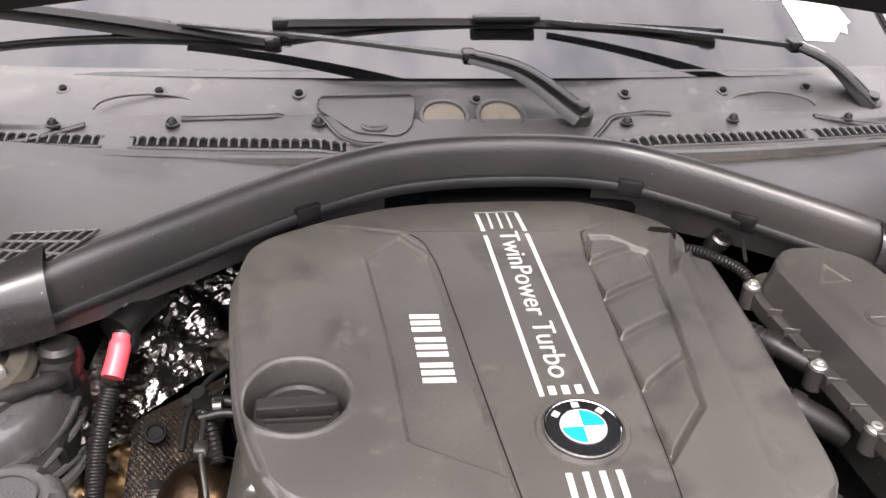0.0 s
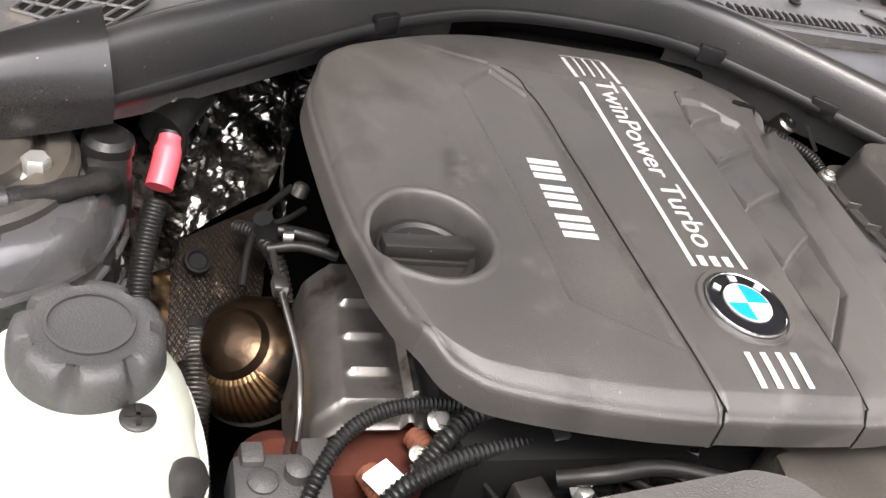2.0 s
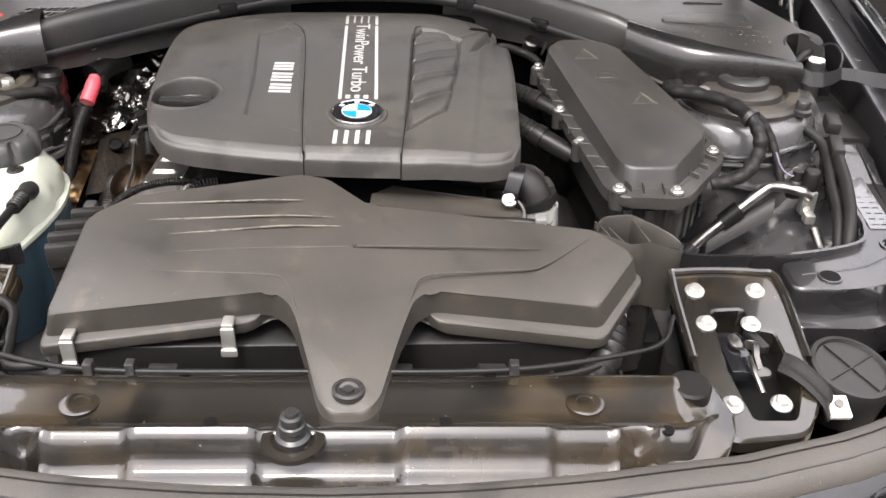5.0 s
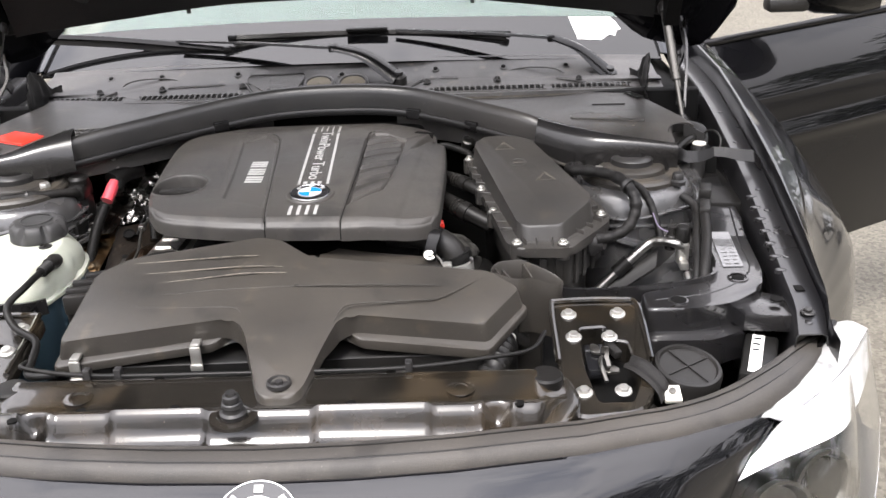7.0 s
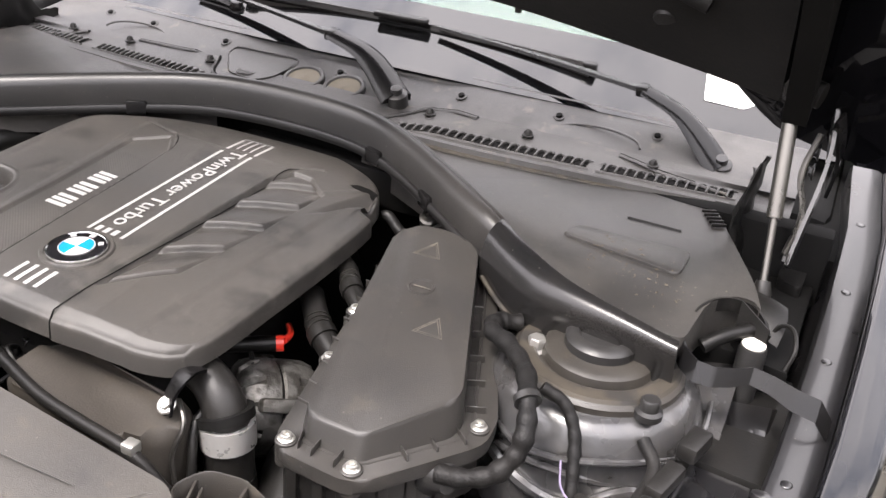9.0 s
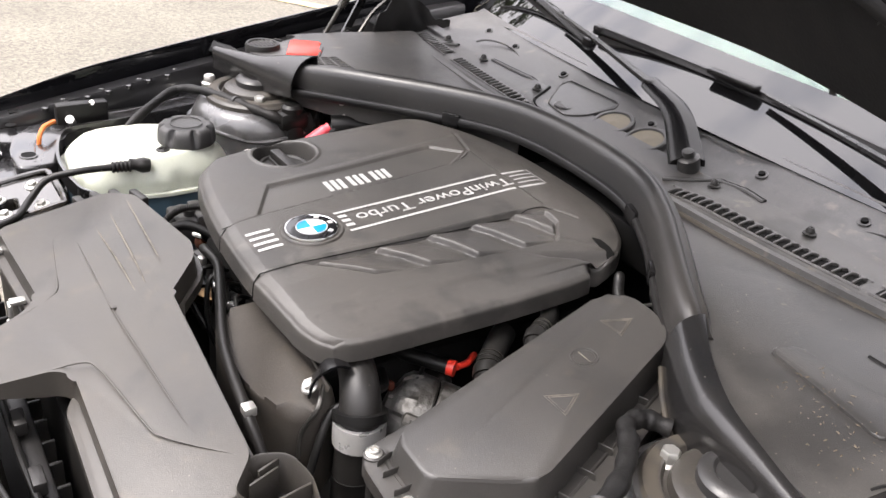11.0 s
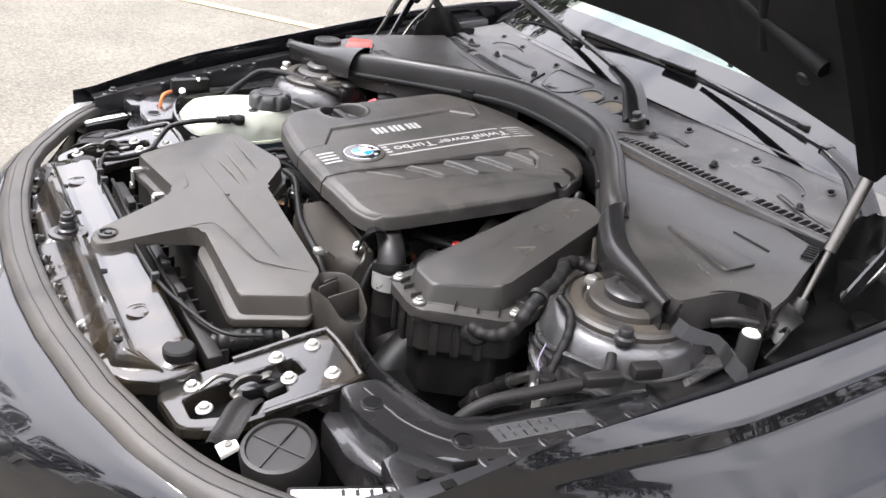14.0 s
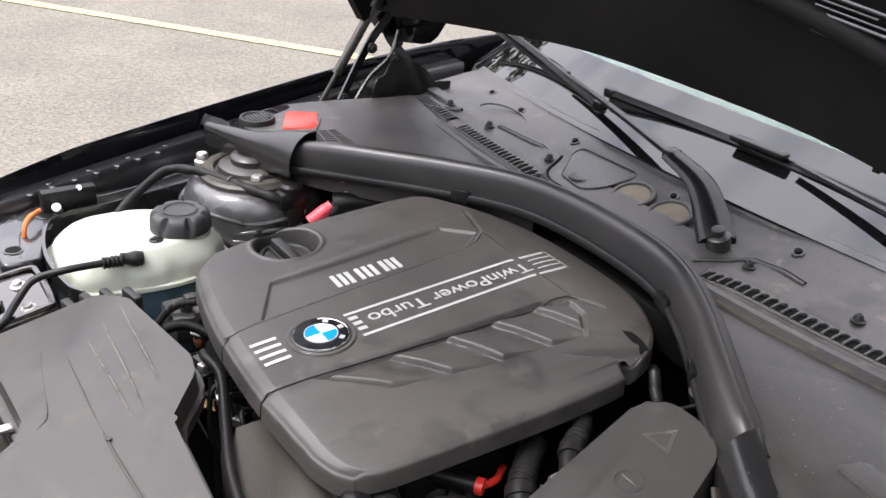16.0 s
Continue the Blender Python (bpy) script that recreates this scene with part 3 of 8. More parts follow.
def wing(s):
    side = "left" if s > 0 else "right"
    t = thing("wing", (s * 0.7, 0.2, 0), "glossy black front wing with bare bolted inner flange", "car wing", "front wings")
    prof = ((0.0, -0.060), (0.0, 0.002), (0.0012, 0.0048), (0.004, 0.005), (0.016, 0.000), (0.028, -0.0055), (0.036, -0.0095), (0.0395, -0.013), (0.0425, -0.0205), (0.0465, -0.030), (0.064, -0.043), (0.084, -0.061), (0.106, -0.081), (0.128, -0.105), (0.146, -0.136), (0.158, -0.180), (0.164, -0.26), (0.164, -0.38), (0.158, -0.53))

    def skin(u, v):
        k = v * (len(prof) - 1)
        i = min(int(k), len(prof) - 2)
        a, b = prof[i], prof[i + 1]
        y0 = -0.318 + 0.75 * (a[0] + (b[0] - a[0]) * (k - i)) + 0.6 * max(0.0, -0.05 - a[1] - (b[1] - a[1]) * (k - i))
        y = y0 + (0.87 - y0) * u
        dx, dz = a[0] + (b[0] - a[0]) * (k - i), a[1] + (b[1] - a[1]) * (k - i)
        flare = 0.10 + 0.90 * float(sstep(-0.19, 0.12, y))
        x = rail_x(y) + 0.039 + dx * flare
        return (s * x, y, fz(y) + 0.019 * float(sstep(-0.30, -0.05, y)) + 0.002 + dz)

    part("panel", sheet(skin, 60, 90, 0.0), PAINT, t, angle=60)

    def flange(u, v):
        y = -0.285 + 0.9 * u
        w = (0.0, 0.001, 0.004, 0.032, 0.0385, 0.0425)[min(5, round(v * 5))]
        h = (-0.055, -0.004, 0.0, 0.0, -0.003, -0.03)[min(5, round(v * 5))]
        return (s * (rail_x(y) + w), y, fz(y) - 0.006 + h)

    fl = part("inner_flange", sheet(flange, 40, 5, 0.0015), FLANGE, t, "dusty black bolted steel flange")
    for y in (-0.262, -0.12, -0.06, 0.0, 0.06, 0.22, 0.335, 0.47):
        bm = lathe([(0.0050, 0.0), (0.0044, 0.0006), (0.003, 0.0008), (0.0, 0.0008)], 14, Matrix.Translation((s * (rail_x(y) + 0.017), y, fz(y) - 0.006)))
        part("dimple", bm, BODYPAINT, fl)
    for i in range(7):
        y = -0.15 + 0.032 * i
        part("scallop", lathe([(0.0085, -0.004), (0.008, 0.0008), (0.006, 0.0016), (0.0, 0.0018)], 16, Matrix.Translation((s * (rail_x(y) + 0.003), y, fz(y) - 0.007)) @ Matrix.Scale(0.6, 4, (0, 1, 0))), BODYPAINT, fl)

    def skirt(u, v):
        y = -0.30 + 0.93 * u
        k = float(sstep(0.05, 0.30, y))
        return (s * (rail_x(y) + 0.002 - (0.010 + 0.045 * k) * v ** 1.3), y, fz(y) - 0.050 - (0.20 - 0.11 * k) * v)

    part("inner_skirt", sheet(skirt, 40, 8, 0.002), BODYPAINT, t, "dusty dark inner wing side")
    part("slot", box(s * (rail_x(-0.193) + 0.016), -0.193, fz(-0.193) - 0.0058, 0.011, 0.014, 0.002, 0.0005), DARK, fl)
    bolt(fl, (s * (rail_x(-0.245) + 0.017), -0.245, fz(-0.245) - 0.005), 0.009, mesh=DARKBOLT)
    return t


wing(1)
wing(-1)

# lower closing tray and bulkhead, the bay's deep shade put into their colour
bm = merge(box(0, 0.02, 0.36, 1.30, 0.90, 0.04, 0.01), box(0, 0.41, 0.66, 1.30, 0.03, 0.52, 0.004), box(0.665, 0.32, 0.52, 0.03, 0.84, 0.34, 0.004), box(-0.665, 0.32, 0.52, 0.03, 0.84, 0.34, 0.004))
structure("engine_bay_floor", bm, DARK, "undertray and bulkhead below the engine, coloured near-black for shade", "engine bay")


def beam(s):
    """The upper side beam that turns in behind the lock plate."""
    t = thing("side_beam", (s * 0.6, 0, 0.8), "black painted pressed steel side beam beside the strut tower", "body beam", "side beams")
    poly = [(0.440, -0.172), (0.53, -0.150), (0.556, -0.112), (0.560, -0.06), (0.5694, 0.0), (0.6275, 0.0), (0.612, -0.12), (0.597, -0.170), (0.552, -0.208), (0.50, -0.222), (0.440, -0.222)]
    part("plate", slab(poly_side(round_poly(poly, 0.014, 3), s), 0.806, 0.755, 0.005, 3), BODYPAINT, t)
    back = [(0.5690, -0.004), (0.582, 0.08), (0.596, 0.19), (0.640, 0.2), (0.634, 0.05), (0.6270, -0.004)]
    part("rear_plate", slab(poly_side(back, s), lambda x, y: 0.8065 + 0.10 * y, 0.755, 0.004, 2), BODYPAINT, t)
    rim = mir([(0.330, -0.150, 0.806), (0.36, -0.163, 0.806), (0.44, -0.169, 0.810), (0.53, -0.147, 0.811), (0.555, -0.11, 0.811), (0.562, -0.05, 0.811), (0.58, 0.07, 0.815)], s)
    part("lip", sweep([(-0.002, -0.02), (-0.002, 0.002), (0.002, 0.002), (0.002, -0.02)], rim, 6), BODYPAINT, t)
    for x, y, r in ((0.483, -0.201, 0.011), (0.574, -0.141, 0.008), (0.604, -0.203, 0.0075)):
        part("hole", lathe([(r, -0.001), (r, 0.0012), (r * 0.9, 0.0014), (0, 0.0014)], 20, Matrix.Translation((s * x, y, 0.806))), DARK, t)
    for x, y, r in ((0.483, -0.201, 0.013), (0.574, -0.141, 0.014)):
        part("hole_rim", lathe([(r, -0.001), (r - 0.001, 0.0016), (r - 0.003, 0.0018)], 24, Matrix.Translation((s * x, y, 0.806)), None, False), BODYPAINT, t)
    bead = mir([(0.455, -0.197, 0.8055), (0.535, -0.178, 0.8055), (0.594, -0.122, 0.8055), (0.609, -0.03, 0.8055), (0.625, 0.08, 0.814)], s)
    part("pressed_bead", tube(bead, 0.0014, 6, 8), BODYPAINT, t)
    gus = [(0.545, -0.185), (0.60, -0.165), (0.640, -0.185), (0.640, -0.235), (0.56, -0.225)]
    part("gusset", slab(poly_side(gus, s), 0.798, 0.775, 0.004), BODYPAINT, t)
    low = [(0.44, -0.218), (0.50, -0.220), (0.556, -0.206), (0.567, -0.220), (0.52, -0.243), (0.44, -0.241)]
    part("lower_ledge", slab(poly_side(round_poly(low, 0.015), s), lambda x, y: 0.774 + 0.08 * (y + 0.222), 0.735, 0.006), BODYPAINT, t)
    if s > 0:
        q = lambda a, b: (0.564 + 0.027 * a + 0.012 * b, -0.108 + 0.116 * b)
        lab = part("label", slab([q(0, 0), q(1, 0), q(1, 1), q(0, 1)], lambda x, y: 0.8072 + 0.10 * max(0, y), 0.8060, 0), STICKER, t, "mirror-glossy rating label")
        for i in range(9):
            for j in range(2):
                c = q(0.30 + 0.42 * j, 0.07 + 0.105 * i)
                part("print_bar", box(c[0], c[1], 0.8076 + 0.1 * max(0, c[1]), 0.009 - 0.002 * ((i + j) % 3), 0.0014, 0.0003, 0), DULLSTEEL if (i * 3 + j) % 4 == 0 else DARK, lab)
    return t


beam(1)
beam(-1)


def wheelhouse(s):
    """Sloped inner wing between tower and beam."""
    def f(u, v):
        y = -0.20 + 0.62 * u
        top = 0.80 + 0.06 * float(sstep(0.0, 0.2, y))
        x = 0.60 - 0.20 * v - 0.05 * v * v
        z = top - 0.02 - 0.14 * v ** 1.4 - 0.10 * float(sstep(0.05, -0.2, y)) * v
        return (s * x, y, z)
    ob = part("inner_wing", sheet(f, 24, 16, 0.003), GREYSTEEL)
    tagged(ob, "grey painted sloping steel inner wing below the strut tower", "inner wing", "inner wings", "structure")


wheelhouse(1)
wheelhouse(-1)


def strut_tower(s):
    c = Vector((s * 0.482 - (0.003 if s < 0 else 0), 0.134, 0.0))
    t = thing("strut_tower", (*c.xy, 0.7), "grey steel strut tower with round cap and three bolts", "strut tower", "strut towers")
    T = Matrix.Translation(c)
    part("dome", lathe([(0.112, 0.66), (0.106, 0.78), (0.102, 0.825), (0.094, 0.845), (0.088, 0.852), (0.080, 0.856), (0.0, 0.858)], 48, T), GREYSTEEL, t)
    part("bearing_plate", lathe([(0.078, 0.850), (0.078, 0.862), (0.072, 0.868), (0.058, 0.869), (0.055, 0.864), (0.052, 0.864), (0.050, 0.872), (0.044, 0.876), (0.0, 0.876)], 48, T), BOXPLASTIC, t, "dusty black ribbed top mount")
    part("cap", lathe([(0.033, 0.874), (0.033, 0.884), (0.029, 0.888), (0.022, 0.889), (0.019, 0.886), (0.0, 0.886)], 40, T), RUBBER, t, "black rubber centre cap")
    for k, (dx, dy) in enumerate(((-0.054, -0.018), (0.060, -0.055), (0.01, 0.07))):
        m = T @ Matrix.Translation((s * dx, dy, 0.858))
        part("stud", lathe([(0.012, 0.0), (0.012, 0.006), (0.0085, 0.008), (0.0085, 0.016), (0.007, 0.018), (0.0, 0.018)], 6 if k != 1 else 24, m), BOLTM if k != 1 or s < 0 else RUBBER, t)
    part("dust_ring", lathe([(0.0775, 0.8615), (0.0720, 0.8688), (0.0600, 0.8696)], 48, T, None, False), DUSTRING, t, "brown dusty ring")
    for j in range(3):
        fold = [c + Vector(((0.104 + 0.004 * math.sin(3 * a + j)) * math.cos(a), (0.104 + 0.004 * math.sin(3 * a + j)) * math.sin(a), 0.826 - 0.018 * j + 0.005 * math.sin(4 * a + 2 * j))) for a in [math.pi * (0.9 + i * 0.12) for i in range(11)]]
        part("seam_fold", tube(fold, 0.0032, 4, 8), GREYSTEEL, t)
    part("sealant_bead", tube([c + Vector((0.108 * math.cos(a), 0.108 * math.sin(a), 0.79 + 0.012 * math.sin(5 * a))) for a in [math.pi * (0.85 + i * 0.14) for i in range(10)]], 0.006, 4, 8), GREYSTEEL, t)
    return t


strut_tower(1)
strut_tower(-1)


# ---- cowl, windscreen ----
def cowl_pt(x, v):
    q = x * x
    a = abs(x)
    # the middle dips in front, where two round caps sit
    mid = float(sstep(0.17, 0.11, a - 0.02))
    rows = ((0.352 + 0.27 * q, 0.926 - 0.06 * q), (0.362 + 0.27 * q, 0.934 - 0.07 * q), (0.372 + 0.265 * q, 0.936 - 0.07 * q), (0.384 + 0.26 * q, 0.937 - 0.07 * q),
            (0.396 + 0.26 * q, 0.940 - 0.07 * q), (0.425 + 0.16 * q, 0.942 - 0.06 * q), (0.443 + 0.16 * q, 0.944 - 0.06 * q), (0.447 + 0.16 * q, 0.938 - 0.06 * q),
            (0.453 + 0.17 * q, 0.939 - 0.06 * q), (0.478 + 0.28 * q, 0.952 - 0.07 * q), (0.494 + 0.32 * q, 0.962 - 0.09 * q), (0.504 + 0.33 * q, 0.971 - 0.1 * q), (0.510 + 0.33 * q, 0.970 - 0.1 * q))
    k = v * (len(rows) - 1)
    i = min(int(k), len(rows) - 2)
    y = rows[i][0] + (rows[i + 1][0] - rows[i][0]) * (k - i)
    z = rows[i][1] + (rows[i + 1][1] - rows[i][1]) * (k - i)
    dip = mid * float(sstep(0.0, 0.1, v)) * float(sstep(1.0, 0.85, v))
    return Vector((x, y, z - 0.006 * dip))


COWL_T = thing("cowl_panel", (0, 0.43, 0.9), "dusty grey plastic cowl panel below the windscreen", "cowl panel")
part("shell", sheet(lambda u, v: cowl_pt(-0.60 + 1.20 * u, v), 120, 48, 0.0025), COWL, COWL_T, angle=50)

# slots of the air intake grille: dark openings with fins
def grille(x0, x1, n):
    lift = Vector((0, 0.006, 0))
    bm = sheet(lambda u, v: cowl_pt(x0 + (x1 - x0) * u, (1.25 + 1.6 * v) / 12) + lift + Vector((0, 0, 0.0012)), 24, 2, 0.0)
    part("intake_opening", bm, DARK, COWL_T)
    fin = finish(merge(box(0, 0, 0.0006, 0.0026, 0.0165, 0.0042, 0.0006, None, 1), slab([(-0.0048, 0.0082), (-0.0013, 0.0046), (0.0013, 0.0046), (0.0048, 0.0082), (0.0048, 0.0092), (-0.0048, 0.0092)], 0.0026, -0.0014, 0.0006, 1)), COWL)
    for i in range(n):
        x = x0 + (x1 - x0) * (i + 0.5) / n
        p = cowl_pt(x, 2.05 / 12) + lift
        q = cowl_pt(x, 2.7 / 12) - cowl_pt(x, 1.4 / 12)
        piece("grille_fin", fin, COWL_T, Matrix.Translation(p + Vector((0, 0, 0.0016))) @ Matrix.Rotation(math.atan2(q.z, q.y), 4, "X"))
    for v, h in ((1.1, 0.0030), (3.0, 0.0026)):
        part("grille_edge", tube([cowl_pt(x0 - 0.004 + (x1 - x0 + 0.008) * k / 12, v / 12) + lift + Vector((0, 0, h * 0.5)) for k in range(13)], 0.0017, 2, 6), COWL, COWL_T)


grille(-0.365, -0.15, 21)
grille(-0.535, -0.40, 12)
grille(0.135, 0.372, 22)
grille(0.388, 0.535, 13)

CLIP = finish(merge(lathe([(0.0075, 0), (0.0075, 0.0015), (0.005, 0.0025), (0.0042, 0.006), (0.003, 0.008), (0.0015, 0.008), (0.0012, 0.006), (0, 0.006)], 14), box(0, 0, 0.004, 0.011, 0.003, 0.003, 0.001)), PLASTIC)
for x in (-0.328, -0.177, 0.161, 0.289, 0.44, -0.45):
    p = cowl_pt(x, 5.0 / 12)
    piece("clip", CLIP, COWL_T, Matrix.Translation((x, 0.423 + 0.14 * x * x, p.z + 0.001)))
for x in (-0.456, -0.349, -0.197, 0.0, 0.176, 0.304, 0.425):
    p = cowl_pt(x, 9.0 / 12)
    part("screw_hole", merge(lathe([(0.0075, 0), (0.0078, 0.0016), (0.006, 0.0018), (0.0045, 0.0008), (0, 0.0008)], 18, Matrix.Translation(p + Vector((0, 0, 0.0005))) @ Matrix.Rotation(0.4, 4, "X"))), COWL, COWL_T)
    part("screw", lathe([(0.0042, 0.0), (0.0036, 0.003), (0, 0.0034)], 12, Matrix.Translation(p + Vector((0, 0, 0.001))) @ Matrix.Rotation(0.4, 4, "X")), DARK, COWL_T)
for run in ([(-0.53, 0.432), (-0.497, 0.436), (-0.456, 0.444), (-0.418, 0.452)], [(-0.32, 0.452), (-0.238, 0.449), (-0.197, 0.454), (-0.176, 0.448), (-0.156, 0.408), (-0.134, 0.396), (-0.111, 0.394)], [(0.114, 0.396), (0.135, 0.425), (0.15, 0.444), (0.175, 0.449), (0.218, 0.447)], [(0.399, 0.456), (0.445, 0.450), (0.53, 0.455)]):
    pts = smooth_path([(x, y, 0) for x, y in run], 6)
    zz = [min((abs(cowl_pt(p.x, i / 60).y - p.y), cowl_pt(p.x, i / 60).z) for i in range(61))[1] for p in pts]
    part("joint_gap", tube([(p.x, p.y, z + 0.0004) for p, z in zip(pts, zz)], 0.0022, 1, 6, smooth=False), DARK, COWL_T)
    part("joint_edge", tube([(p.x, p.y - 0.0035, z + 0.0008) for p, z in zip(pts, zz)], 0.0020, 1, 6, smooth=False), COWL, COWL_T)
for x in (-0.040, 0.023):
    m = Matrix.Translation((x, 0.450, cowl_pt(x, 8.2 / 12).z + 0.001)) @ Matrix.Rotation(0.30, 4, "X")
    part("round_cap", lathe([(0.0285, -0.004), (0.0285, 0.004), (0.027, 0.0052), (0.0235, 0.005), (0.022, 0.0018), (0.004, 0.0012), (0.003, 0.0024), (0, 0.0024)], 36, m), COWL, COWL_T, "dusty round cap")
    part("cap_dust", lathe([(0.0222, 0.0), (0.0222, 0.0026), (0.006, 0.0021), (0.003, 0.0034), (0, 0.0034)], 32, m), DUSTFILL, COWL_T, "brown dust lying in the cap")


def cowl_z(x, y):
    """Height of the cowl's surface."""
    return min((abs(cowl_pt(x, i / 60).y - y), cowl_pt(x, i / 60).z) for i in range(61))[1]


PAN = round_poly([(-0.175, 0.484), (-0.178, 0.470), (-0.140, 0.418), (-0.092, 0.408), (-0.078, 0.428), (-0.068, 0.486)], 0.010, 4)
part("sunken_pan", slab(PAN, lambda x, y: cowl_z(x, y) + 0.0007, 0.915, 0.0006, 1), LIDPLASTIC, COWL_T, "darker sunken pan")
part("pan_rim", tube([(x, y, cowl_z(x, y) + 0.0010) for x, y in PAN + PAN[:1]], 0.0013, 1, 6, smooth=False), COWL, COWL_T)
part("drain_boss", lathe([(0.015, -0.002), (0.015, 0.0012), (0.013, 0.0020), (0.011, 0.0008), (0, 0.0008)], 24, Matrix.Translation((-0.118, 0.431, cowl_z(-0.118, 0.431) + 0.001))), COWL, COWL_T)
for s in (-1, 1):
    part("arched_rib", tube([(s * 0.36 + 0.055 * math.cos(a), 0.462 + 0.022 * math.sin(a) + 0.16 * 0.13, 0.9360 + 0.008 * math.sin(a)) for a in [math.pi * i / 8 for i in range(9)]], 0.0016, 3, 8), COWL, COWL_T)


def glass_pt(u, v):
    x = (-0.63 + 1.26 * u) * (1 - 0.10 * v)
    q = (-0.63 + 1.26 * u) ** 2
    return Vector((x, 0.503 + 0.33 * q + 0.85 * v, 0.970 - 0.1 * q + 0.46 * v - 0.05 * v * v))


WS = thing("windscreen", (0, 0.6, 0.96), "tinted windscreen reflecting a bright cloudy sky", "windscreen", "", "structure")
pane = part("pane", sheet(lambda u, v: glass_pt(u, 0.125 + 0.875 * v), 48, 24, 0.004), GLASS, WS, angle=80)
pane.visible_shadow = False
part("edge_band", sheet(lambda u, v: glass_pt(u, -0.01 + v * 0.135), 48, 6, 0.004), FRIT, WS, "broad black printed band along the lower edge", angle=80)
for s in (-1, 1):
    def pil(u, v):
        p = glass_pt(1 if s > 0 else 0, u)
        return p + Vector((s * (0.0 + 0.075 * v), 0.0 + 0.02 * v, 0.006 - 0.10 * v * v))
    ob = part("pillar", sheet(pil, 20, 6, 0.004), PAINT, WS, "glossy black windscreen pillar")
bm = merge(box(0, 1.02, 0.855, 1.30, 1.06, 0.10, 0.03), box(0, 1.45, 0.75, 1.3, 0.1, 1.2, 0.01), box(0, 0.62, 0.84, 1.34, 0.42, 0.10, 0.01))
structure("dashboard", bm, DARK, "dark dashboard top behind the windscreen", "dashboard")
# Sheet added below the glass to stand in for the paler, lit cabin interior.
structure("cabin_sheet", sheet(lambda u, v: glass_pt(0.02 + 0.96 * u, 0.13 + 0.60 * v) - Vector((0, 0, 0.050 + 0.16 * v)), 24, 12, 0.01), CABINPALE, "grey sheet added in place of the cabin interior behind the clear part of the windscreen", "dashboard")
structure("roof", sheet(lambda u, v: (-0.56 + 1.12 * u, 1.34 + 0.9 * v, 1.375 + 0.05 * v - 0.1 * (u - 0.5) ** 2), 12, 8, 0.01), PAINT, "glossy black car roof", "car roof")
# torn paper on the lower corner of the windscreen
pp = [glass_pt(a, b) for a, b in ((0.866, 0.048), (0.905, 0.046), (0.921, 0.064), (0.931, 0.060), (0.936, 0.078), (0.944, 0.082), (0.938, 0.108), (0.930, 0.124), (0.858, 0.122))]
bm = bmesh.new()
bm.faces.new([bm.verts.new(p + Vector((0, 0, 0.0012))) for p in pp])
bmesh.ops.solidify(bm, geom=list(bm.faces), thickness=0.0008)
tagged(part("paper_note", bm, PAPER), "torn blank white paper note on the windscreen", "paper")


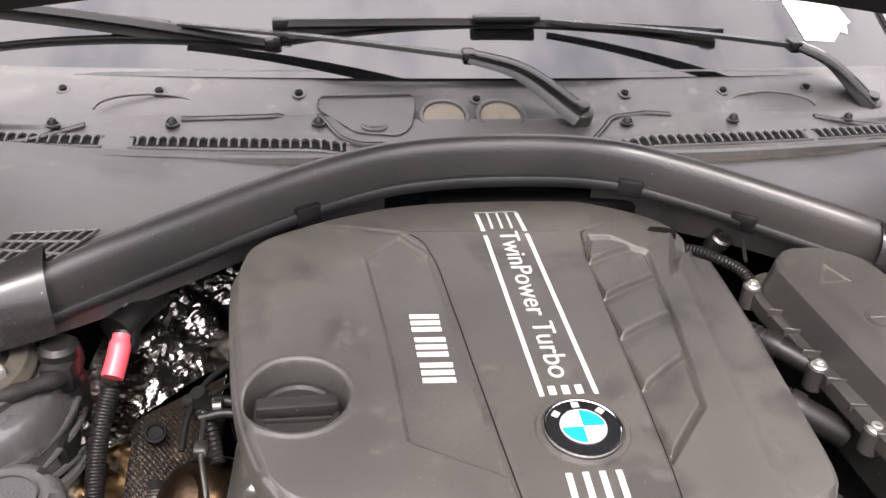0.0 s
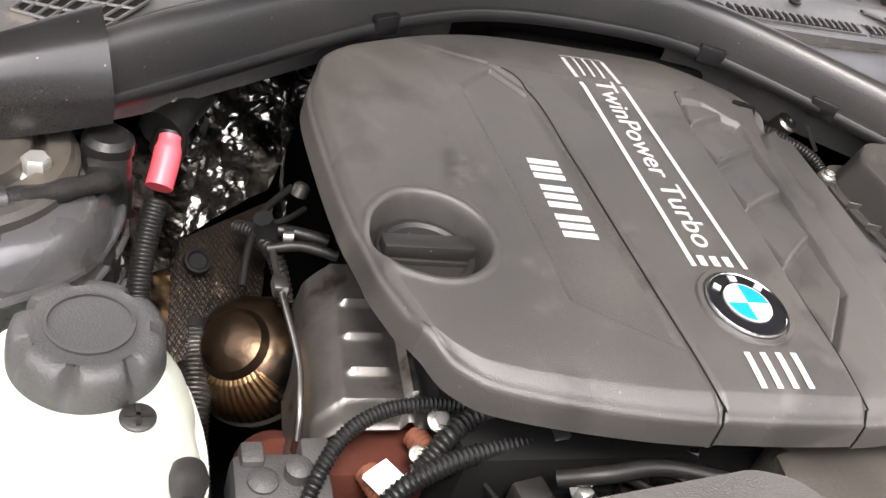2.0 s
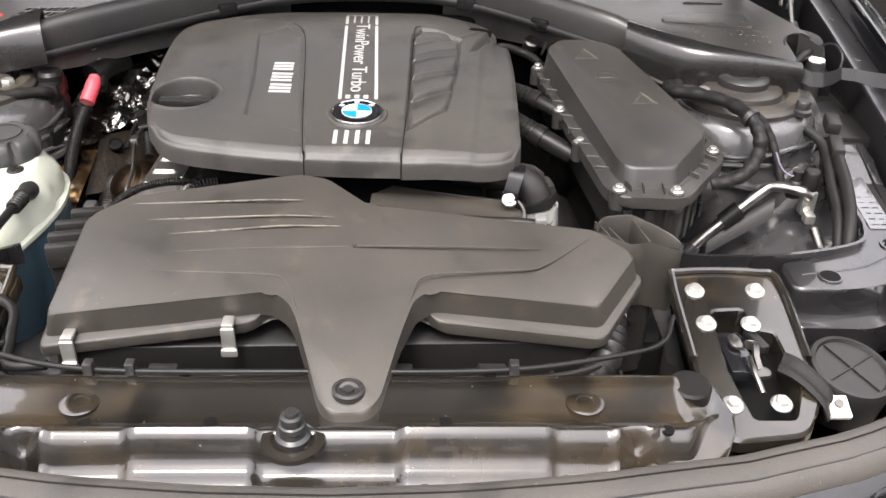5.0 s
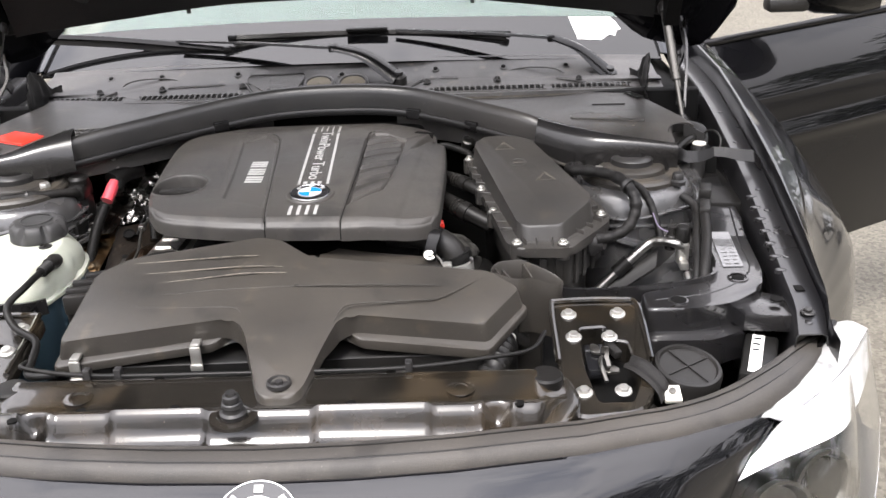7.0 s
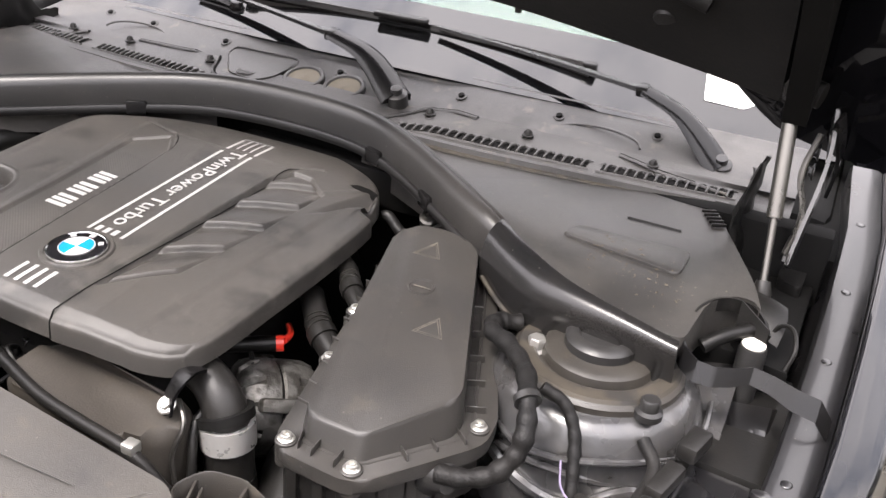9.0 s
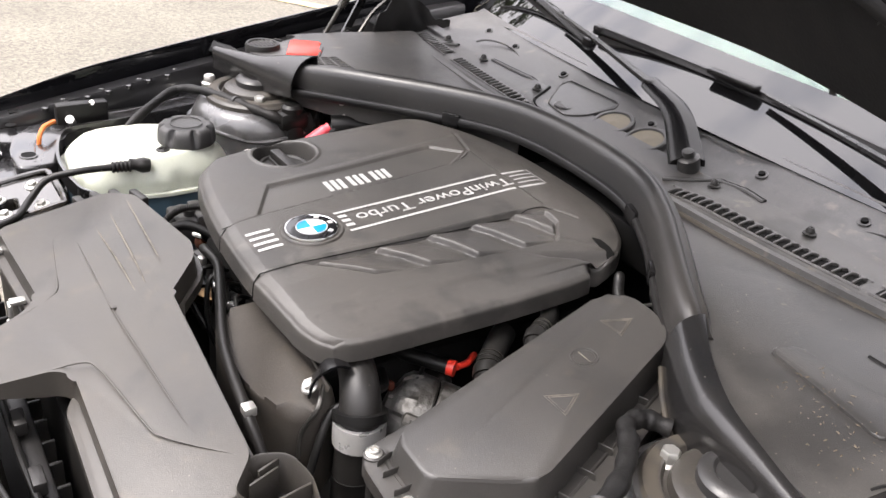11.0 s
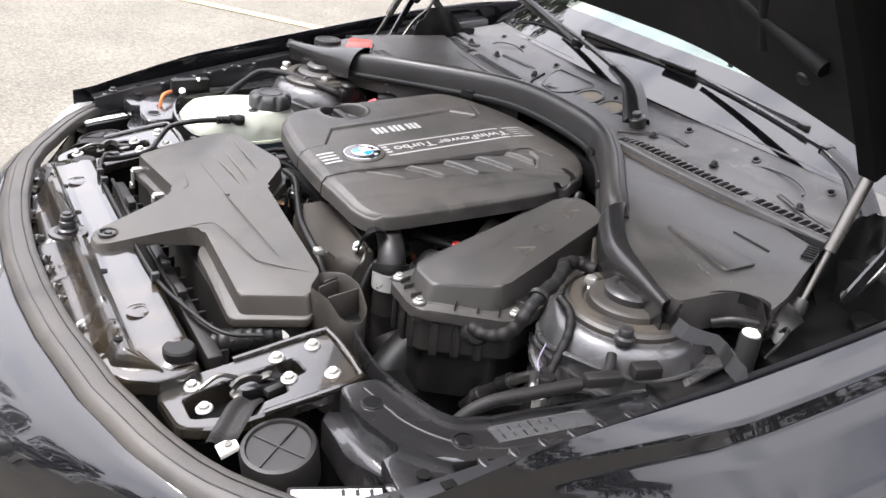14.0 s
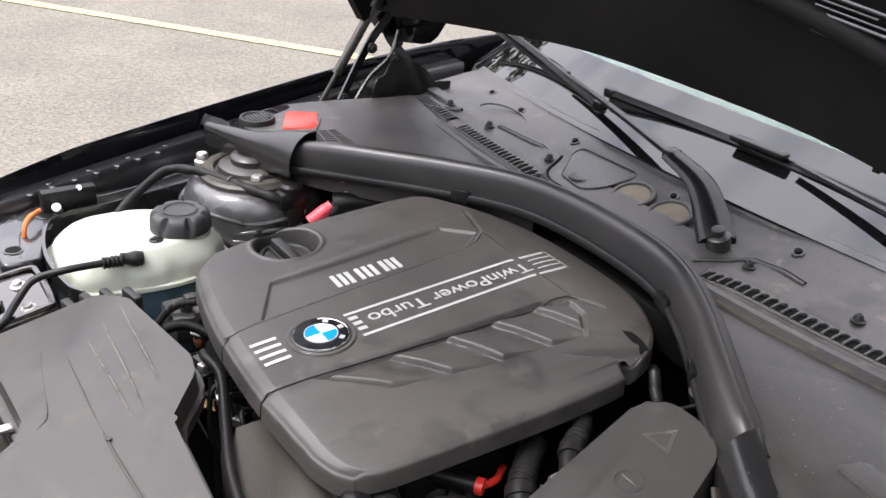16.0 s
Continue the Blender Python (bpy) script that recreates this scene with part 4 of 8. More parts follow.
# ---- cabin air covers either side ----
def filter_cover(s):
    t = thing("filter_cover", (s * 0.36, 0.28, 0.88), "dusty grey plastic duct cover" + (" with bright red lid and vents" if s < 0 else " beside the bulkhead seal"), "duct cover", "duct covers")
    poly = [(0.10, 0.356), (0.20, 0.366), (0.30, 0.378), (0.40, 0.398), (0.522, 0.430), (0.528, 0.398), (0.560, 0.332), (0.590, 0.272), (0.603, 0.230), (0.594, 0.244), (0.574, 0.238), (0.556, 0.208), (0.550, 0.138), (0.455, 0.146), (0.362, 0.200), (0.235, 0.298), (0.15, 0.348)]
    top = lambda x, y: 0.929 + (0.008 if s < 0 else 0.0) * float(sstep(0.20, 0.30, abs(x))) + 0.05 * (y - 0.36) - 0.035 * (abs(x) - 0.14) - 0.8 * max(0, abs(x) - 0.53) ** 2
    part("lid", slab(poly_side(round_poly(poly, 0.012, 3), s), top, 0.86, 0.006, 3), LIDPLASTIC if s > 0 else COWL, t)
    rim = mir([(0.12, 0.355, 0.934), (0.24, 0.364, 0.930), (0.36, 0.382, 0.926), (0.43, 0.398, 0.922), (0.535, 0.425, 0.915)], s)
    part("dust_line", tube([(p[0], p[1] - 0.0065, p[2] - 0.0045) for p in rim], 0.0032, 6, 8), DUSTRING, t, "brown dust caught along the rib")
    part("front_rib", sweep([(-0.006, -0.004), (-0.004, 0.004), (0.004, 0.004), (0.006, -0.004)], rim, 6), COWL, t)
    plat = [(0.398, 0.250), (0.408, 0.278), (0.524, 0.290), (0.522, 0.238)]
    if s > 0:
        part("plateau", slab(round_poly(plat, 0.010, 4), lambda x, y: top(x, y) + 0.0026, 0.88, 0.0024, 3), LIDPLASTIC, t)
        part("slot", tube([(0.447, 0.325, top(0.447, 0.325) - 0.0004), (0.475, 0.327, top(0.475, 0.327) - 0.0004), (0.504, 0.329, top(0.504, 0.329) - 0.0004)], 0.0022, 3, 8), HOSE, t)
        for i in range(5):
            part("side_slot", box(0.520 + 0.004 * i, 0.392 - 0.0075 * i, top(0.52, 0.39) + 0.0005, 0.016, 0.0028, 0.004, 0.0008, Matrix.Rotation(0.5, 3, "Z").to_4x4()), HOSE, t)
    else:
        rot = Matrix.Rotation(-0.50, 3, "Z").to_4x4()
        rl = part("red_lid", box(-0.5055, 0.219, top(0.5, 0.2) - 0.006, 0.076, 0.050, 0.022, 0.005, rot), RED, t, "bright red positive terminal lid")
        part("lid_tab", merge(box(-0.472, 0.217, top(0.47, 0.2) - 0.002, 0.012, 0.010, 0.010, 0.002, rot), box(-0.484, 0.234, top(0.47, 0.2) - 0.002, 0.010, 0.010, 0.010, 0.002, rot)), RED, rl)
        part("lid_well", slab(round_poly([(-0.548, 0.210), (-0.512, 0.256), (-0.462, 0.226), (-0.430, 0.190), (-0.470, 0.172)], 0.012), lambda x, y: top(x, y) + 0.0012, 0.88, 0), COWL, t)
        va, vb, vc, vd = (Vector(q) for q in ((-0.453, 0.207), (-0.439, 0.243), (-0.369, 0.242), (-0.404, 0.189)))
        vq = lambda a, b: tuple(va.lerp(vd, b).lerp(vb.lerp(vc, b), a))
        vz = lambda p, h: (p[0], p[1], top(*p) + h)
        part("vent_opening", sheet(lambda a, b: vz((lambda q: (q[0], q[1]))(vq(a, b)), 0.0012), 8, 8, 0.0), DARK, t)
        for i in range(8):
            part("vent_bar", tube([vz(vq(j / 6, i / 7), 0.0018) for j in range(7)], 0.0012, 1, 6, smooth=False), COWL, t)
        for i in range(4):
            part("vent_bar", tube([vz(vq(i / 3, j / 6), 0.0018) for j in range(7)], 0.0013, 1, 6, smooth=False), COWL, t)
        fc = part("filler_cap", lathe([(0.027, -0.02), (0.027, 0.006), (0.0255, 0.009), (0.022, 0.009), (0.020, 0.006), (0, 0.006)], 40, Matrix.Translation((-0.542, 0.165, 0.912))), PLASTIC, t, "ribbed round black cap")
        for i in range(7):
            part("cap_rib", box(-0.542, 0.165 + 0.0055 * (i - 3), 0.9190, 2 * math.sqrt(max(0.0, 0.019 ** 2 - (0.0055 * (i - 3)) ** 2)), 0.0022, 0.003, 0.0006), COWL, fc)
    return t


filter_cover(1)
filter_cover(-1)


def leaf_crumbs():
    rng, bm = random.Random(17), bmesh.new()
    for k in range(95):
        w = rng.random()
        x, y = 0.435 + 0.125 * w + rng.gauss(0, 0.016), 0.245 - 0.045 * w + rng.gauss(0, 0.020)
        if not (0.40 < x < 0.535 and 0.168 < y < 0.33):
            continue
        z = 0.9292 + 0.05 * (y - 0.36) - 0.035 * (x - 0.14) + (0.0026 if 0.40 < x < 0.524 and 0.240 < y < 0.288 else 0)
        a, s1, s2 = rng.random() * 6.28, 0.0007 + 0.0022 * rng.random() ** 2, 0.0004 + 0.0006 * rng.random()
        ring = []
        for dx, dy in ((-1, 0), (-0.3, 0.9), (0.6, 0.7), (1, 0), (0.4, -0.8), (-0.5, -0.7)):
            px, py = dx * s1, dy * s2
            ring.append((x + px * math.cos(a) - py * math.sin(a), y + px * math.sin(a) + py * math.cos(a)))
        low = [bm.verts.new((q[0], q[1], z)) for q in ring]
        top = bm.verts.new((x, y, z + 0.0006 + 0.0006 * rng.random()))
        for i in range(6):
            bm.faces.new((low[i], low[(i + 1) % 6], top))
        bm.faces.new(low[::-1])
    tagged(part("leaf_crumbs", bm, CRUMB), "tan crumbs of dead leaf on the duct cover", "debris", kind="stuff")


leaf_crumbs()

# ---- long bulkhead seal ----
SEAL = thing("bulkhead_seal", (0, 0.3, 0.88), "arched black rubber bulkhead seal between engine and cowl", "rubber seal")
SEAL_PTS = [(-0.420, 0.162, 0.912), (-0.32, 0.229, 0.920), (-0.22, 0.297, 0.927), (-0.13, 0.340, 0.934), (-0.05, 0.356, 0.937), (0.05, 0.358, 0.937), (0.125, 0.350, 0.933), (0.19, 0.318, 0.928), (0.25, 0.276, 0.923), (0.31, 0.232, 0.917), (0.358, 0.204, 0.908)]
SECTION = [(0.0130, -0.030), (0.0136, -0.014), (0.0130, -0.004), (0.0118, 0.006), (0.009, 0.0135), (0.0033, 0.0185), (-0.0025, 0.0195), (-0.0075, 0.017), (-0.0097, 0.012), (-0.0118, 0.0115), (-0.0165, 0.0122), (-0.0198, 0.007), (-0.0200, -0.030)]
part("hollow_bulb", sweep(SECTION, SEAL_PTS, 10, scale=lambda u: 1.0 - 0.22 * float(sstep(0.93, 0.99, u) + sstep(0.07, 0.01, u))), SEALRUBBER, SEAL, angle=50)
LOW = [(p[0], p[1] - 0.0085, p[2] - 0.022) for p in SEAL_PTS]
part("carrier_rail", sweep([(0.004, -0.010), (0.0095, -0.008), (0.0115, -0.004), (0.0115, 0.000), (0.0095, 0.003), (0.004, 0.004), (-0.006, 0.002), (-0.006, -0.010)], LOW, 10), CARRIER, SEAL, "shiny black carrier strip")
for i in (23, 62, 78):
    p = smooth_path(LOW, 10)[i]
    part("clamp", box(p.x, p.y - 0.007, p.z - 0.001, 0.026, 0.012, 0.018, 0.002, Matrix.Rotation((0.5, -0.35, -0.7)[(23, 62, 78).index(i)], 3, "Z").to_4x4()), GLOSSPLASTIC, SEAL)


def seal_end(s):
    t = thing("seal_end_piece", (s * 0.45, 0.16, 0.88), "shiny moulded black plastic end piece of the bulkhead seal", "moulding", "seal end pieces")
    rear = smooth_path([(0.345, 0.224, 0.927), (0.385, 0.190, 0.923), (0.44, 0.156, 0.918), (0.50, 0.139, 0.912), (0.548, 0.130, 0.906)], 6)
    fore = smooth_path([(0.336, 0.192, 0.894), (0.378, 0.160, 0.880), (0.418, 0.140, 0.875), (0.50, 0.128, 0.876), (0.550, 0.120, 0.880)], 6)
    if s < 0:
        rear = smooth_path([(0.396, 0.194, 0.940), (0.445, 0.164, 0.929), (0.485, 0.144, 0.918), (0.525, 0.130, 0.912), (0.575, 0.110, 0.906)], 6)
        fore = smooth_path([(0.384, 0.146, 0.900), (0.42, 0.136, 0.895), (0.455, 0.126, 0.892), (0.51, 0.112, 0.891), (0.57, 0.096, 0.892)], 6)
    sec = [(0.0, -0.02)] + [(k / 14, 0.0) for k in range(15)] + [(1.0, -0.016)]

    def mould(u, v):
        i = min(int(u * (len(rear) - 1)), len(rear) - 2)
        w = u * (len(rear) - 1) - i
        a, b = rear[i].lerp(rear[i + 1], w), fore[i].lerp(fore[i + 1], w)
        q = sec[round(v * (len(sec) - 1))]
        p = a.lerp(b, q[0])
        if s > 0:
            nose = 0.015 * max(0.0, math.sin(math.pi * q[0])) ** 0.8 * (1 - 0.25 * u)
            return (p.x, p.y - 0.66 * nose, p.z + q[1] + 0.75 * nose)
        bulge = 0.014 * max(0.0, math.sin(math.pi * q[0])) ** 0.8 * (1 - 0.25 * u)
        return (s * p.x - 0.006, p.y - 0.5 * bulge, p.z + q[1] + 0.8 * bulge)

    part("shell", sheet(mould, 28, len(sec) - 1, 0.002), MOULDPLASTIC, t, angle=60)
    if s > 0:
        part("lip", tube([(p.x, p.y - 0.002, p.z - 0.013) for p in fore[1:-3]], 0.0024, 1, 8), DUSTRING, t, "dusty lower lip")
    arm_t = ((0.541, 0.164, 0.903), (0.545, 0.152, 0.901), (0.552, 0.141, 0.897), (0.566, 0.130, 0.893), (0.582, 0.130, 0.892), (0.598, 0.138, 0.892), (0.611, 0.146, 0.893), (0.628, 0.142, 0.893), (0.648, 0.134, 0.892), (0.668, 0.130, 0.891), (0.680, 0.128, 0.876))
    arm_w = (0.022, 0.022, 0.021, 0.020, 0.019, 0.018, 0.016, 0.017, 0.020, 0.020, 0.018)

    def strap(u, v):
        k = u * (len(arm_t) - 1)
        i = min(int(k), len(arm_t) - 2)
        p = Vector(arm_t[i]).lerp(Vector(arm_t[i + 1]), k - i)
        w = arm_w[i] + (arm_w[i + 1] - arm_w[i]) * (k - i)
        return (s * p.x, p.y - 0.5 * w * v, p.z - 0.8 * w * v)

    part("bracket", sheet(strap, 60, 4, 0.0026), GLOSSPLASTIC, t, "black plastic bracket arm", angle=25)
    cut = mir([(0.548, 0.165, 0.902), (0.552, 0.200, 0.907), (0.568, 0.228, 0.907), (0.590, 0.238, 0.903), (0.606, 0.232, 0.896), (0.616, 0.215, 0.888)], s)
    part("cut_out_rim", sweep([(0.0012, -0.014), (0.0012, 0.0), (-0.0012, 0.0), (-0.0012, -0.014)], cut, 6), HOSE, t)
    part("dark_recess", slab(poly_side([(0.545, 0.095), (0.665, 0.085), (0.668, 0.26), (0.548, 0.26)], s), 0.822, 0.79, 0.004), HOSE, t, "dusty black floor beside the wing")
    part("recess_plate", sheet(lambda u, v: (s * (0.585 + 0.030 * u), 0.236 - 0.02 * u - 0.012 * v, 0.905 - 0.042 * v - 0.012 * u), 8, 6, 0.002), HOSE, t)
    part("loop", tube(mir([(0.612, 0.232, 0.868), (0.622, 0.238, 0.888), (0.634, 0.228, 0.893), (0.640, 0.210, 0.884), (0.636, 0.200, 0.866)], s), 0.0022, 8, 8), HOSE, t)
    part("drain_tube", tube(mir([(0.562, 0.19, 0.872), (0.58, 0.205, 0.882), (0.60, 0.225, 0.884), (0.61, 0.25, 0.88)], s), 0.007, 6, 12), HOSE, t)
    stop = part("bump_stop", lathe([(0.0125, -0.058), (0.013, -0.004), (0.0118, 0.0), (0.0, 0.0005)], 24, Matrix.Translation((s * 0.605, 0.207, 0.878))), RUBBER, t, "rubber stop")
    part("stop_top", lathe([(0.0108, 0.0), (0.0108, 0.0018), (0.0098, 0.0026), (0.006, 0.0026), (0.0052, 0.0018), (0.0, 0.0016)], 24, Matrix.Translation((s * 0.605, 0.207, 0.8785))), PALE if s > 0 else RUBBER, stop, "pale worn top")
    part("hanging_flap", sheet(lambda u, v: (s * (0.592 + 0.032 * u + 0.003 * math.sin(3 * v)), 0.272 - 0.006 * u - 0.04 * v, 0.900 - 0.006 * u * u - 0.022 * v * v), 10, 10, 0.002), HOSE, t)
    return t


seal_end(1)
seal_end(-1)


# ---- bonnet, raised, with its struts and hinges ----
BON_A = radians(56)


def bonnet_pt(u, v, off=0.0):
    x = (-0.60 + 1.20 * u)
    q = x * x
    y0, z0 = 0.478 - 0.20 * q, 1.094 - 0.13 * q
    k = v * 0.98
    curl = 0.02 * math.sin(math.pi * min(1, v * 1.1))
    return Vector((x * (1 - 0.12 * v * v), y0 - k * math.cos(BON_A) + (curl + off) * math.sin(BON_A), z0 + k * math.sin(BON_A) + (curl + off) * math.cos(BON_A) - 0.05 * q * v))


BON = thing("bonnet", (0, 0.57, 1.07), "raised black bonnet with dark ribbed underside", "car bonnet")


def outer_pt(u, v):
    """The painted skin: its rear corners sweep back beside the hinges."""
    a = abs(1.40 * u - 0.70)
    start = -0.088 * float(sstep(0.44, 0.58, a)) + 0.11 * max(0.0, (a - 0.645) / 0.055) ** 2
    return bonnet_pt((1.40 * u - 0.10) / 1.20, start + (1 - start) * v, 0.03)


part("outer_skin", sheet(outer_pt, 70, 30, 0.002), PAINT, BON)
part("inner_panel", sheet(lambda u, v: bonnet_pt(0.03 + 0.94 * u, v * 0.97, 0.0 + 0.012 * math.cos(6 * math.pi * u) * math.sin(4 * math.pi * v)), 60, 40, 0.012), BONNETLINER, BON, "dark padded inner panel", angle=60)
part("rear_lip", tube([bonnet_pt(i / 30, 0.005, 0.014) for i in range(31)], 0.014, 2, 10), BONNETLINER, BON)
for x in (-0.274, 0.239):
    c = bonnet_pt((x + 0.60) / 1.2, 0.0, 0.004)
    part("edge_hook", merge(box(c.x, c.y, c.z - 0.004, 0.026, 0.010, 0.008, 0.002), box(c.x + 0.008, c.y - 0.004, c.z - 0.011, 0.008, 0.006, 0.010, 0.0015)), PLASTIC, BON)
part("washer_hose", tube([bonnet_pt(0.10 + 0.8 * i / 24, 0.012 + 0.006 * math.sin(1.7 * i), -0.006) for i in range(25)], 0.0035, 2, 8), HOSE, BON)
# pressed stiffening ribs of the underside
for run in (((0.10, 0.10), (0.30, 0.16), (0.50, 0.18), (0.70, 0.16), (0.90, 0.10)), ((0.20, 0.30), (0.34, 0.26), (0.50, 0.25), (0.66, 0.26), (0.80, 0.30)), ((0.80, 0.08), (0.84, 0.30), (0.82, 0.60)), ((0.20, 0.08), (0.16, 0.30), (0.18, 0.60))):
    part("rib", tube([bonnet_pt(a, b, -0.016) for a, b in run], 0.011, 8, 10), BONNETLINER, BON)
for s in (-1, 1):
    e = [bonnet_pt(0.5 + s * (0.485 - 0.0 * i), 0.02 + 0.045 * i, -0.018) for i in range(12)]
    part("side_flange", sweep([(0.012, -0.03), (0.012, 0.03), (-0.012, 0.03), (-0.012, -0.03)], [(p.x, p.y, p.z) for p in e], 2), DARK, BON)
    part("plug", lathe([(0.014, 0), (0.012, 0.006), (0, 0.007)], 20, frame_of((0, -0.7, -0.7), bonnet_pt(0.5 + s * 0.36, 0.06, -0.012))), PLASTIC, BON)
    part("plug", lathe([(0.014, 0), (0.012, 0.006), (0, 0.007)], 20, frame_of((0, -0.7, -0.7), bonnet_pt(0.5 + s * 0.28, 0.12, -0.012))), PLASTIC, BON)
for i in range(7):
    v = 0.150 + 0.0075 * i
    a, b = bonnet_pt(0.665 + 0.002 * i, v, -0.0175), bonnet_pt(0.735 - 0.008 * (i % 3) + 0.002 * i, v, -0.0175)
    part("label_line", tube([a, a.lerp(b, 0.5), b], 0.0011 if i % 3 else 0.0017, 1, 6, smooth=False), LABEL, BON)


def gas_strut(s):
    t = thing("gas_strut", (s * 0.59, 0.29, 0.89), "grey gas strut holding up the bonnet", "gas strut", "gas struts")
    a, b = Vector((s * 0.597, 0.287, 0.892)), Vector((s * 0.574, 0.385, 1.072))
    part("cylinder", tube([a.lerp(b, 0.36), a.lerp(b, 0.95)], 0.0078, 1, 18, smooth=False), DULLSTEEL, t, "dull dark steel cylinder")
    part("rod", tube([a, a.lerp(b, 0.37)], 0.0038, 1, 12, smooth=False), DULLSTEEL, t, "bare steel rod")
    part("upper_joint", lathe([(0.012, 0), (0.012, 0.012), (0.008, 0.018), (0, 0.018)], 16, frame_of(b - a, a.lerp(b, 0.94))), PLASTIC, t)
    part("lower_joint", lathe([(0.008, -0.008), (0.010, 0), (0.007, 0.012), (0, 0.012)], 16, frame_of(b - a, a)), PLASTIC, t)
    return t


gas_strut(1)
gas_strut(-1)


def hinge(s):
    t = thing("hinge", (s * 0.62, 0.42, 0.88), "black steel hinge with folded arms below the bonnet", "hinge", "bonnet hinges")
    arm = [(0.612, 0.345, 0.900), (0.622, 0.40, 0.985), (0.616, 0.44, 1.04)]
    part("lower_arm", sweep([(0.002, -0.007), (0.002, 0.007), (-0.002, 0.007), (-0.002, -0.007)], mir(arm, s), 6), BODYPAINT, t)
    part("upper_arm", sweep([(0.002, -0.008), (0.002, 0.008), (-0.002, 0.008), (-0.002, -0.008)], mir([(0.630, 0.50, 0.93), (0.632, 0.45, 0.99), (0.622, 0.42, 1.04)], s), 6), BODYPAINT, t)
    # Base and pivot plate are near-black: darkness below the hinge, put into colour.
    part("base", slab(poly_side([(0.545, 0.24), (0.64, 0.22), (0.65, 0.62), (0.54, 0.62), (0.53, 0.42)], s), lambda x, y: 0.852 + 0.02 * float(sstep(0.3, 0.45, y)), 0.80, 0.004), DARK, t)
    part("pivot_plate", slab(poly_side(round_poly([(0.606, 0.37), (0.632, 0.36), (0.636, 0.50), (0.608, 0.50)], 0.008), s), lambda x, y: 0.872 + 0.10 * (y - 0.37), 0.85, 0.005), DARK, t)
    for y, z in ((0.40, 0.985), (0.45, 0.99), (0.348, 0.905)):
        bolt(t, (s * 0.612, y, z), 0.009, (-s, 0, 0), DARKBOLT)
    def ragged(u, v):
        y = 0.365 + 0.15 * u
        top = 0.935 + 0.045 * math.sin(math.pi * min(1, u * 1.2)) + 0.010 * noise.noise((u * 9, 1, 0))
        x = 0.546 + 0.018 * math.sin(math.pi * u) * (1 - v) + 0.006 * noise.noise((u * 7, v * 4, 3)) + 0.020 * v * v
        return (s * x, y + 0.006 * noise.noise((u * 6, v * 5, 8)), top - (top - 0.865) * v)
    part("torn_cover", sheet(ragged, 24, 10, 0.002), HOSE, t, "ragged black rubber cover")
    part("spring_link", tube(mir([(0.606, 0.37, 0.90), (0.612, 0.40, 0.935), (0.600, 0.43, 0.97), (0.608, 0.45, 1.01)], s), 0.0035, 6, 8), DULLSTEEL, t, "bare steel link")
    return t


hinge(1)
hinge(-1)


# ---- front end ----
def front_y(x):
    return lerp_table(((0, -0.505), (0.1, -0.502), (0.2, -0.492), (0.33, -0.468), (0.43, -0.436), (0.50, -0.402), (0.56, -0.362), (0.64, -0.29), (0.72, -0.2)), abs(x))


FRONT = thing("front_bumper", (0, -0.55, 0.2), "glossy black front bumper nose with round badge", "car bumper")
NOSE = ((0.0, 0.760), (0.0, 0.779), (0.004, 0.782), (0.018, 0.777), (0.05, 0.760), (0.085, 0.738), (0.118, 0.708), (0.145, 0.66), (0.155, 0.58), (0.155, 0.45), (0.15, 0.22))


def nose(u, v, off=0.0):
    x = -0.550 + 1.10 * u
    k = v * (len(NOSE) - 1)
    i = min(int(k), len(NOSE) - 2)
    d = NOSE[i][0] + (NOSE[i + 1][0] - NOSE[i][0]) * (k - i)
    z = NOSE[i][1] + (NOSE[i + 1][1] - NOSE[i][1]) * (k - i)
    q = min(1.0, abs(x) / 0.55) ** 2
    d = d * (1 - q) + (0.52 * min(d, 0.05) + 0.1 * max(0.0, d - 0.05)) * q
    low = min(1.1, max(0.0, (0.775 - z) / 0.105)) - 0.6 * float(sstep(0.56, 0.45, z))
    return Vector((x * (1 - 0.07 * low), front_y(x) - d, z - 0.022 * (abs(x) / 0.545) ** 3))


part("nose_panel", sheet(nose, 60, 36, 0.002), PAINT, FRONT, angle=60)
# badge
bc = Vector((0.012, -0.545, 0.764))
bmt = frame_of((0, -0.50, 0.86), bc)
badge = part("badge", lathe([(0.041, -0.004), (0.041, 0.002), (0.0403, 0.0034), (0.0392, 0.0034)], 56, bmt, None, False), CHROME, FRONT, "round chrome badge ring")
part("badge_field", lathe([(0.0393, 0.0), (0.0393, 0.0030), (0.026, 0.0036), (0.0, 0.0036)], 56, bmt), BLACKENAMEL, badge, "black badge field")


def quarter(r, a0, z, m):
    bm = bmesh.new()
    ring = [bm.verts.new((r * math.cos(a0 + math.pi / 2 * i / 10), r * math.sin(a0 + math.pi / 2 * i / 10), z)) for i in range(11)]
    c = bm.verts.new((0, 0, z))
    for i in range(10):
        bm.faces.new((c, ring[i], ring[i + 1]))
    bmesh.ops.transform(bm, matrix=m, verts=bm.verts)
    return bm


for i in range(4):
    part("badge_quarter", quarter(0.0225, math.pi / 2 * i, 0.0042, bmt), BLUE if i % 2 else WHITE, badge)
part("badge_inner_ring", lathe([(0.0245, 0.0034), (0.0245, 0.0046), (0.0225, 0.0046)], 48, bmt, None, False), SILVER, badge)
BIGMARK = finish(box(0, 0, 0, 0.009, 0.008, 0.0012, 0.0003, None, 1), SILVER)
for a in (140, 90, 40):
    piece("badge_mark", BIGMARK, badge, bmt @ Matrix.Rotation(radians(a - 90), 4, "Z") @ Matrix.Translation((0, 0.0312, 0.0042)))

